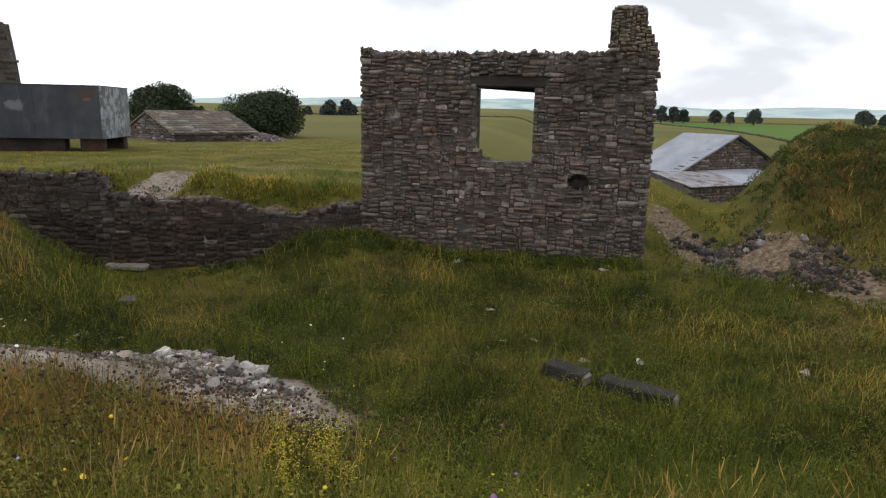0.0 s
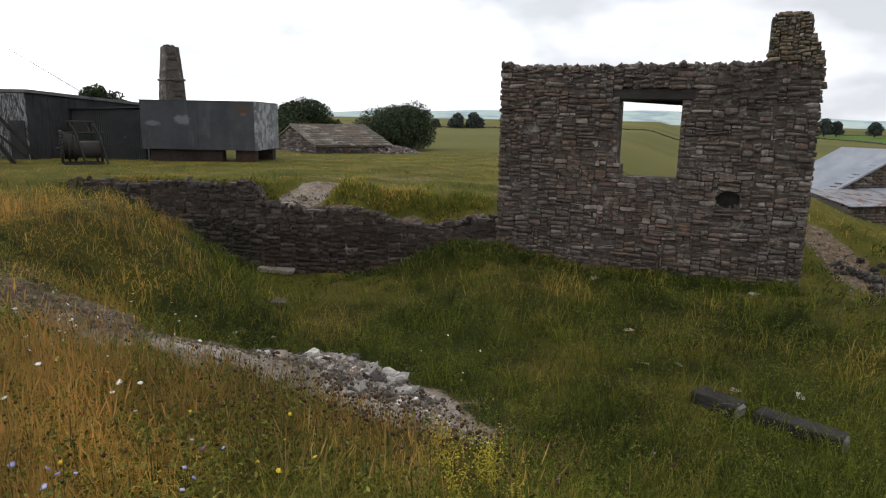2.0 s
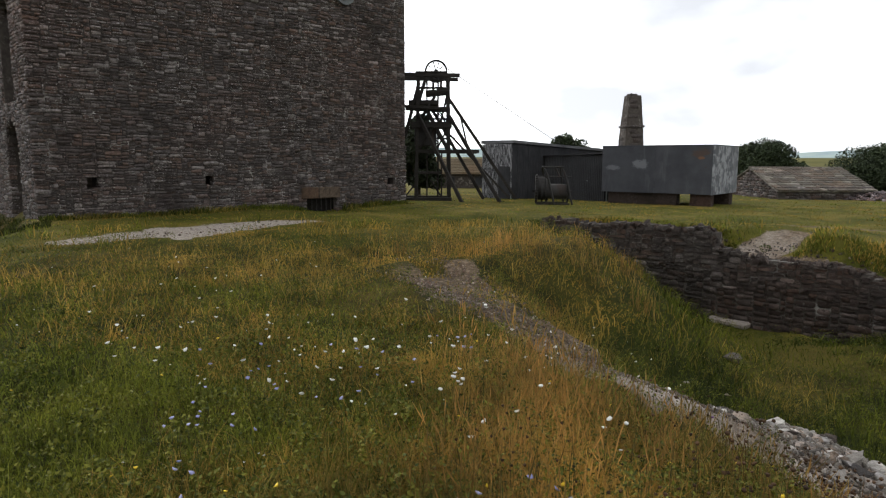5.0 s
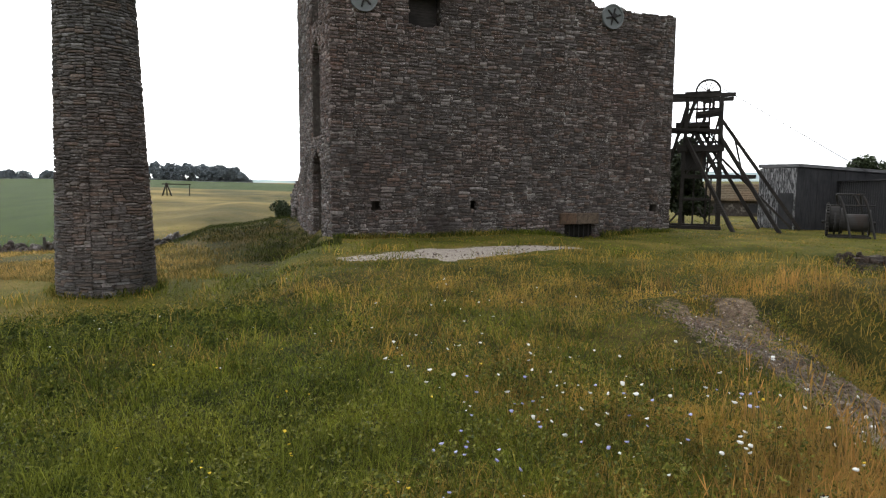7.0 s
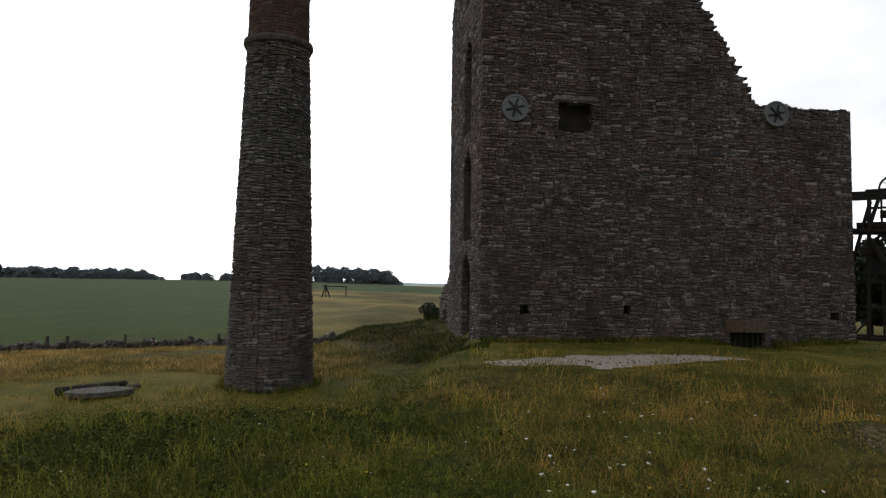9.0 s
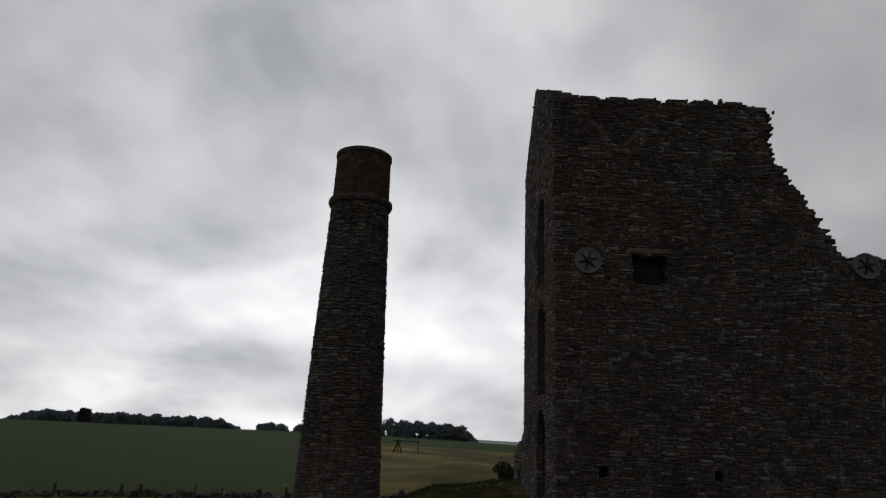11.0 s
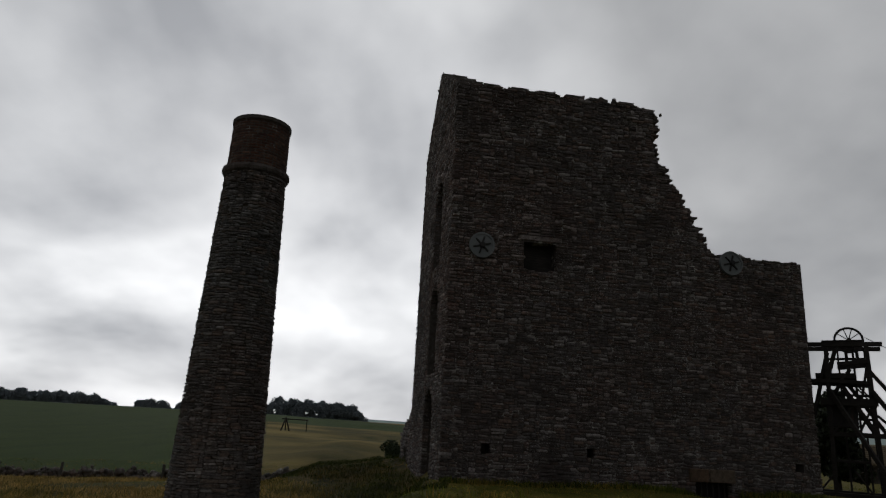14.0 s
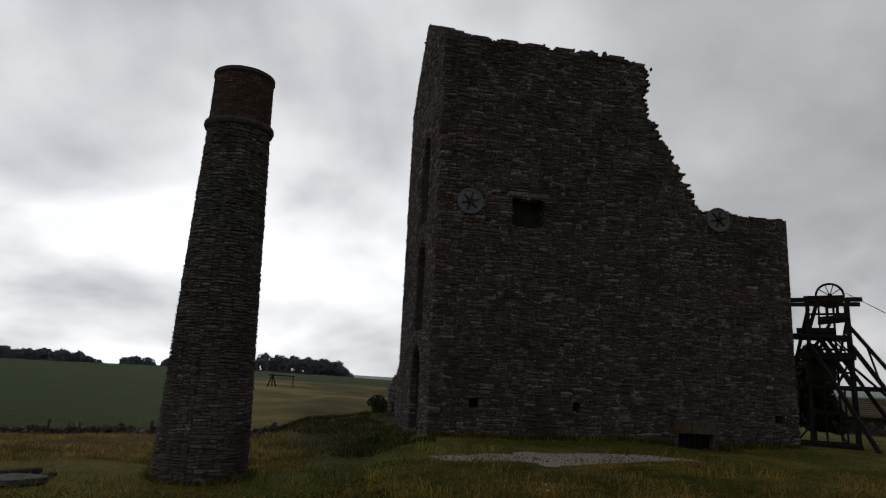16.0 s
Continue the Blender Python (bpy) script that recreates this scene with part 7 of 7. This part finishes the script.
    q = 1.06 + np.abs(g.normal(0, 0.09, 900))
    x, y = [-16.4 + q * np.cos(a)], [-4.8 + q * np.sin(a)]
    u, v = g.uniform(0, 11.4, 5200), -0.06 - np.abs(g.normal(0, 0.22, 5200))
    c, d = math.cos(radians(98.5)), math.sin(radians(98.5))
    ok = (u < 7.3) | (u > 8.7)
    x.append((-19.25 + u * c - v * d)[ok])
    y.append((0.25 + u * d + v * c)[ok])
    u, v = g.uniform(0, 5.7, 3600), -0.05 - np.abs(g.normal(0, 0.22, 3600))
    c, d = math.cos(radians(-4.62)), math.sin(radians(-4.62))
    x.append(-3.62 + u * c - v * d)
    y.append(13.1 + u * d + v * c)
    x, y = np.concatenate(x), np.concatenate(y)
    thing("foot_grass", blade_mesh("foot_grass", x, y, g.uniform(0.08, 0.34, len(x)) * (0.6 + 0.5 * lumps(x, y, 1.7, 2.0) ** 2), np.full(len(x), 0.015), g.uniform(0.3, 1.0, len(x)), lush, 542), None, Matrix(), "rank grass tufts along the foot of the walls", "grass", kind="stuff")
    # tussocks hanging over the pit's wall
    g = np.random.default_rng(531)
    n = 5200
    u, w = g.uniform(0.4, 9.5, n), np.abs(g.normal(0, 0.28, n))
    w = w + np.where(u < 4.4, 0.42, 0.62 + 0.1 * np.sin(u * 5))
    x, y = WALL_A[0] + 0.9683 * u - 0.2497 * w, WALL_A[1] + 0.2497 * u + 0.9683 * w
    ok = (np.abs(u - 5.1 - 0.2 * w) > 0.6) & (lumps(x, y, 2.2, 9.0) > -0.45)
    thing("lip_grass", blade_mesh("lip_grass", x[ok], y[ok], g.uniform(0.07, 0.22, ok.sum()), np.full(ok.sum(), 0.014), g.uniform(0.6, 1.25, ok.sum()), tall, 532), None, Matrix(), "rough tussocks hanging over the pit wall", "grass", kind="stuff")
    # dry seeding stems
    cx, cy, cr, g = spots(3300, 521, -37, 126, 1.7, 13)
    want = 0.5 + 0.5 * lumps(cx, cy, 0.8, 11.0) + 0.3 * knoll(cx, cy, -3.5, 4.2, 2.2, 1.6, 30) + 0.5 * knoll(cx, cy, -1.7, 3.1, 1.2, 0.8) + 0.35 * knoll(cx, cy, -9.0, 8.0, 2.0, 3.0) + 0.45 * knoll(cx, cy, -3.2, 2.9, 0.7, 0.6) - 0.35 * knoll(cx, cy, -4.0, 2.1, 0.9, 0.6)
    turned = np.degrees(np.arctan2(-cx, cy))
    want = want * (1 - 0.72 * sstep(58, 76, turned) + 0.4 * sstep(104, 112, turned)) * (1 - 0.7 * (height(cx, cy) < -0.9))
    want = want * (0.15 + 0.85 * sstep(0.5, 1.5, np.abs(line_distance(cx, cy, PATHWAY))))
    ok = keep_off(cx, cy, g) & (g.random(len(cx)) < np.clip(want, 0, 1) ** 3.4)
    cx, cy, cr = cx[ok], cy[ok], cr[ok]
    per = 16
    x = np.repeat(cx, per) + g.normal(0, 0.09, len(cx) * per)
    y = np.repeat(cy, per) + g.normal(0, 0.09, len(cx) * per)
    r = np.repeat(cr, per)
    ok = keep_off(x, y, g)
    x, y, r = x[ok], y[ok], r[ok]
    h = g.uniform(0.2, 0.46, len(x)) * low_by_path(x, y)
    thing("dry_stems", blade_mesh("dry_stems", x, y, h, np.maximum(0.0025, r * 0.0007), g.uniform(0.1, 0.55, len(x)), straw, 522), None, Matrix(), "straw-coloured seeding grass stems", "grass", kind="stuff")
    pick = (r < 6.5) & (g.random(len(x)) < 0.55)
    thing("grass_plumes", plume_mesh("grass_plumes", x[pick], y[pick], h[pick] * 1.12, np.maximum(0.0026, r[pick] * 0.0008), straw, 523), None, Matrix(), "loose golden seed plumes on thin stems", "grass", kind="stuff")


def discs(name, heads, radius, material, label, category, sides=7, cup=0.25, flat=1.0):
    """Many small round flower heads as one mesh, with their stalks."""
    g = np.random.default_rng(len(heads))
    verts, tris = [], []
    n = 0
    for x, y, zg, h in heads:
        r = radius * g.uniform(0.7, 1.3)
        lx, ly = g.normal(0, 0.12 * h, 2)
        tilt = Euler((g.normal(0, 0.35), g.normal(0, 0.35), 0)).to_matrix()
        a = np.linspace(0, 2 * np.pi, sides, endpoint=False) + g.uniform(0, 1)
        rr = r * (1 + 0.18 * np.cos(a * 3))
        p = np.stack([rr * np.cos(a), rr * np.sin(a), np.full(sides, cup * r)], -1)
        low = np.stack([0.5 * rr * np.cos(a), 0.5 * rr * np.sin(a), np.full(sides, -0.35 * r * flat)], -1)
        q = np.concatenate([p, low, [[0, 0, cup * r * 0.6]]]) @ np.array(tilt).T + (x + lx, y + ly, zg + h)
        verts.append(q)
        i = np.arange(sides)
        j = (i + 1) % sides
        tris.append(np.concatenate([np.stack([i, j, np.full(sides, 2 * sides)], -1), np.stack([sides + i, sides + j, j], -1), np.stack([sides + i, j, i], -1)]) + n)
        n += len(q)
    return thing(name, tri_mesh(name, np.concatenate(verts), np.concatenate(tris), material), None, Matrix(), label, category, kind="stuff")


def flat_mat(name, a, b, rough=0.7):
    m = Mat(name, rough, spec=0.2)
    m.colour(m.ramp(m.random(False), (0.0, a), (1.0, b)))
    return m.m


def build_flowers():
    stem = flat_mat("green_stem", (0.03, 0.045, 0.012), (0.07, 0.07, 0.025))

    def heads(n, seed, az0, az1, r0, r1, h0, h1, patch=0.0):
        x, y, r, g = spots(n, seed, az0, az1, r0, r1)
        keep = keep_off(x, y, g) & (0.5 + 0.5 * lumps(x, y, 0.9, seed * 0.37) > patch)
        x, y = x[keep], y[keep]
        return np.stack([x, y, height(x, y), g.uniform(h0, h1, len(x))], -1)

    def with_stalks(name, hd, radius, mat, label, **k):
        discs(name, hd, radius, mat, label, "flowers", **k)
        thing(name + "_stalks", blade_mesh(name + "_stalks", hd[:, 0], hd[:, 1], hd[:, 3] * 1.02, np.full(len(hd), 0.005), np.full(len(hd), 0.05), stem, 7), None, Matrix(), "thin green stalks of " + name.replace("_", " "), "flowers", kind="stuff")

    with_stalks("white_yarrow", heads(240, 601, 14, 90, 3.1, 9, 0.18, 0.38, 0.45), 0.015, flat_mat("white_petals", (0.5, 0.49, 0.45), (0.72, 0.71, 0.67)), "scattered flat white yarrow heads")
    with_stalks("small_daisies", heads(260, 602, 30, 122, 3.0, 14, 0.12, 0.26, 0.45), 0.008, flat_mat("daisy_petals", (0.45, 0.45, 0.42), (0.7, 0.7, 0.66)), "small white meadow flowers in grass")
    with_stalks("pale_scabious", heads(170, 603, 34, 84, 2.2, 4.6, 0.2, 0.36, 0.35), 0.012, flat_mat("lilac_petals", (0.2, 0.2, 0.36), (0.36, 0.36, 0.52)), "pale lilac scabious near the path")
    with_stalks("purple_knapweed", heads(16, 604, -30, 60, 2.3, 6, 0.22, 0.4, 0.3), 0.014, flat_mat("purple_petals", (0.13, 0.06, 0.14), (0.22, 0.11, 0.22)), "small purple knapweed heads", flat=2.0)
    with_stalks("brown_seed_heads", heads(330, 605, 14, 62, 2.4, 6.0, 0.22, 0.46, 0.4), 0.0075, flat_mat("brown_heads", (0.02, 0.012, 0.006), (0.06, 0.032, 0.014), 1.0), "dark brown knapweed seed heads", flat=2.5)
    with_stalks("yellow_trefoil", heads(120, 606, -30, 110, 2.3, 7, 0.1, 0.25, 0.3), 0.010, flat_mat("yellow_petals", (0.5, 0.34, 0.02), (0.7, 0.5, 0.04)), "tiny yellow meadow flowers")
    g = np.random.default_rng(608)
    x, y = g.normal(-1.75, 0.62, 340), g.normal(3.45, 0.5, 340)
    hd = np.stack([x, y, height(x, y), g.uniform(0.24, 0.52, 340)], -1)
    discs("dead_knapweed", hd, 0.011, M["dead_head"], "dry brown knapweed heads", "flowers", flat=2.5)
    thing("dead_stems", blade_mesh("dead_stems", x, y, hd[:, 3], np.full(340, 0.004), g.uniform(0.02, 0.2, 340), M["dead_stem"], 609), None, Matrix(), "thin reddish-brown dead stems", "flowers", kind="stuff")
    # feathery yellow bedstraw near the standpoint
    g = np.random.default_rng(611)
    pts = []
    for k in range(24):
        az = radians(g.choice([g.normal(23.8, 1.2), g.normal(18.6, 1.1), g.normal(21.0, 3.0)]))
        r = g.normal(3.2, 0.28)
        x, y = -r * math.sin(az), r * math.cos(az)
        z, h = ground_at(x, y), g.uniform(0.22, 0.46)
        lx, ly = g.normal(0, 0.04, 2)
        for j in range(75):
            f = g.uniform(0.35, 1.0)
            s = 0.008 * (1.05 - f) + 0.0012
            pts.append((x + lx * f + g.normal(0, s), y + ly * f + g.normal(0, s), z, h * f))
    discs("yellow_bedstraw", np.array(pts), 0.005, flat_mat("greenish_yellow", (0.16, 0.16, 0.015), (0.46, 0.35, 0.025)), "feathery yellow bedstraw spikes", "flowers", sides=5)
    a = np.radians(-8.4)
    x, y = -2.1 * math.sin(a), 2.1 * math.cos(a)
    pts = [(x + g.normal(0, 0.035), y + g.normal(0, 0.03), ground_at(x, y), 0.30 + g.normal(0, 0.012)) for _ in range(70)]
    discs("ragwort", np.array(pts), 0.010, flat_mat("ragwort_yellow", (0.55, 0.33, 0.01), (0.75, 0.48, 0.02)), "bright yellow ragwort head", "flowers", sides=6)


def build_weeds():
    """Dark broad-leaved weeds at the wall foot and on the hollow's edge."""
    g = np.random.default_rng(701)
    cs, rs = [], []
    for x0, y0, sx, sy, n in ((-3.2, 12.7, 0.9, 0.25, 70), (-0.5, 12.35, 2.0, 0.2, 90), (-5.5, 12.2, 1.6, 0.5, 90), (-4.4, 12.6, 0.7, 0.3, 130), (2.5, 11.0, 2.6, 0.8, 90), (-8.0, -3.2, 1.6, 1.0, 150), (-9.6, -1.6, 1.8, 0.8, 110), (-6.6, -4.2, 1.0, 0.8, 80), (7.0, 14.8, 1.3, 1.0, 330), (8.6, 15.4, 1.5, 1.2, 260), (6.4, 17.3, 0.6, 1.0, 120), (-28.5, -3.4, 1.6, 2.0, 260)):
        x, y = g.normal(x0, sx, n), g.normal(y0, sy, n)
        for a, b, c in zip(x, y, height(x, y)):
            if b > 12.95 + 0.08 * (-3.6 - a) and a > -3.7 and a < 2.2:
                continue
            r = g.uniform(0.07, 0.17)
            cs.append((a, b, c + r * 0.3))
            rs.append(r)
    v, t = leaves(cs, rs, 110000, 0.02, 702, 0.7)
    thing("weeds", tri_mesh("weeds", v, t, M["weed"]), None, Matrix(), "dark green nettles and docks in rank clumps", "weeds", kind="stuff")


def build_herbs():
    """Small meadow leaves among the near grass."""
    x, y, r, g = spots(11000, 711, -36, 126, 1.7, 15)
    ok = keep_off(x, y, g) & (g.random(len(x)) < 0.25 + 0.75 * (0.5 + 0.5 * lumps(x, y, 1.3, 5.0)))
    x, y, r = x[ok], y[ok], r[ok]
    rad = g.uniform(0.03, 0.09, len(x)) * (1 + 0.06 * r)
    cs = np.stack([x, y, height(x, y) + g.uniform(0.01, 0.16, len(x))], -1)
    v, t = leaves(cs, rad, 210000, 0.0125, 712, 1.1)
    thing("meadow_leaves", tri_mesh("meadow_leaves", v, t, M["herb"]), None, Matrix(), "small leaves of meadow plants among the grass", "plants", kind="stuff")


M["dead_head"] = flat_mat("dead_heads", (0.025, 0.014, 0.008), (0.09, 0.05, 0.024), 1.0)
M["dead_stem"] = flat_mat("dead_stem", (0.05, 0.026, 0.012), (0.2, 0.11, 0.045), 0.9)
M["herb"] = flat_mat("meadow_leaf", (0.026, 0.038, 0.004), (0.16, 0.155, 0.018))
M["weed"] = flat_mat("weed_leaves", (0.02, 0.03, 0.004), (0.05, 0.066, 0.009), 0.95)
build_grass()
build_flowers()
build_weeds()
build_herbs()
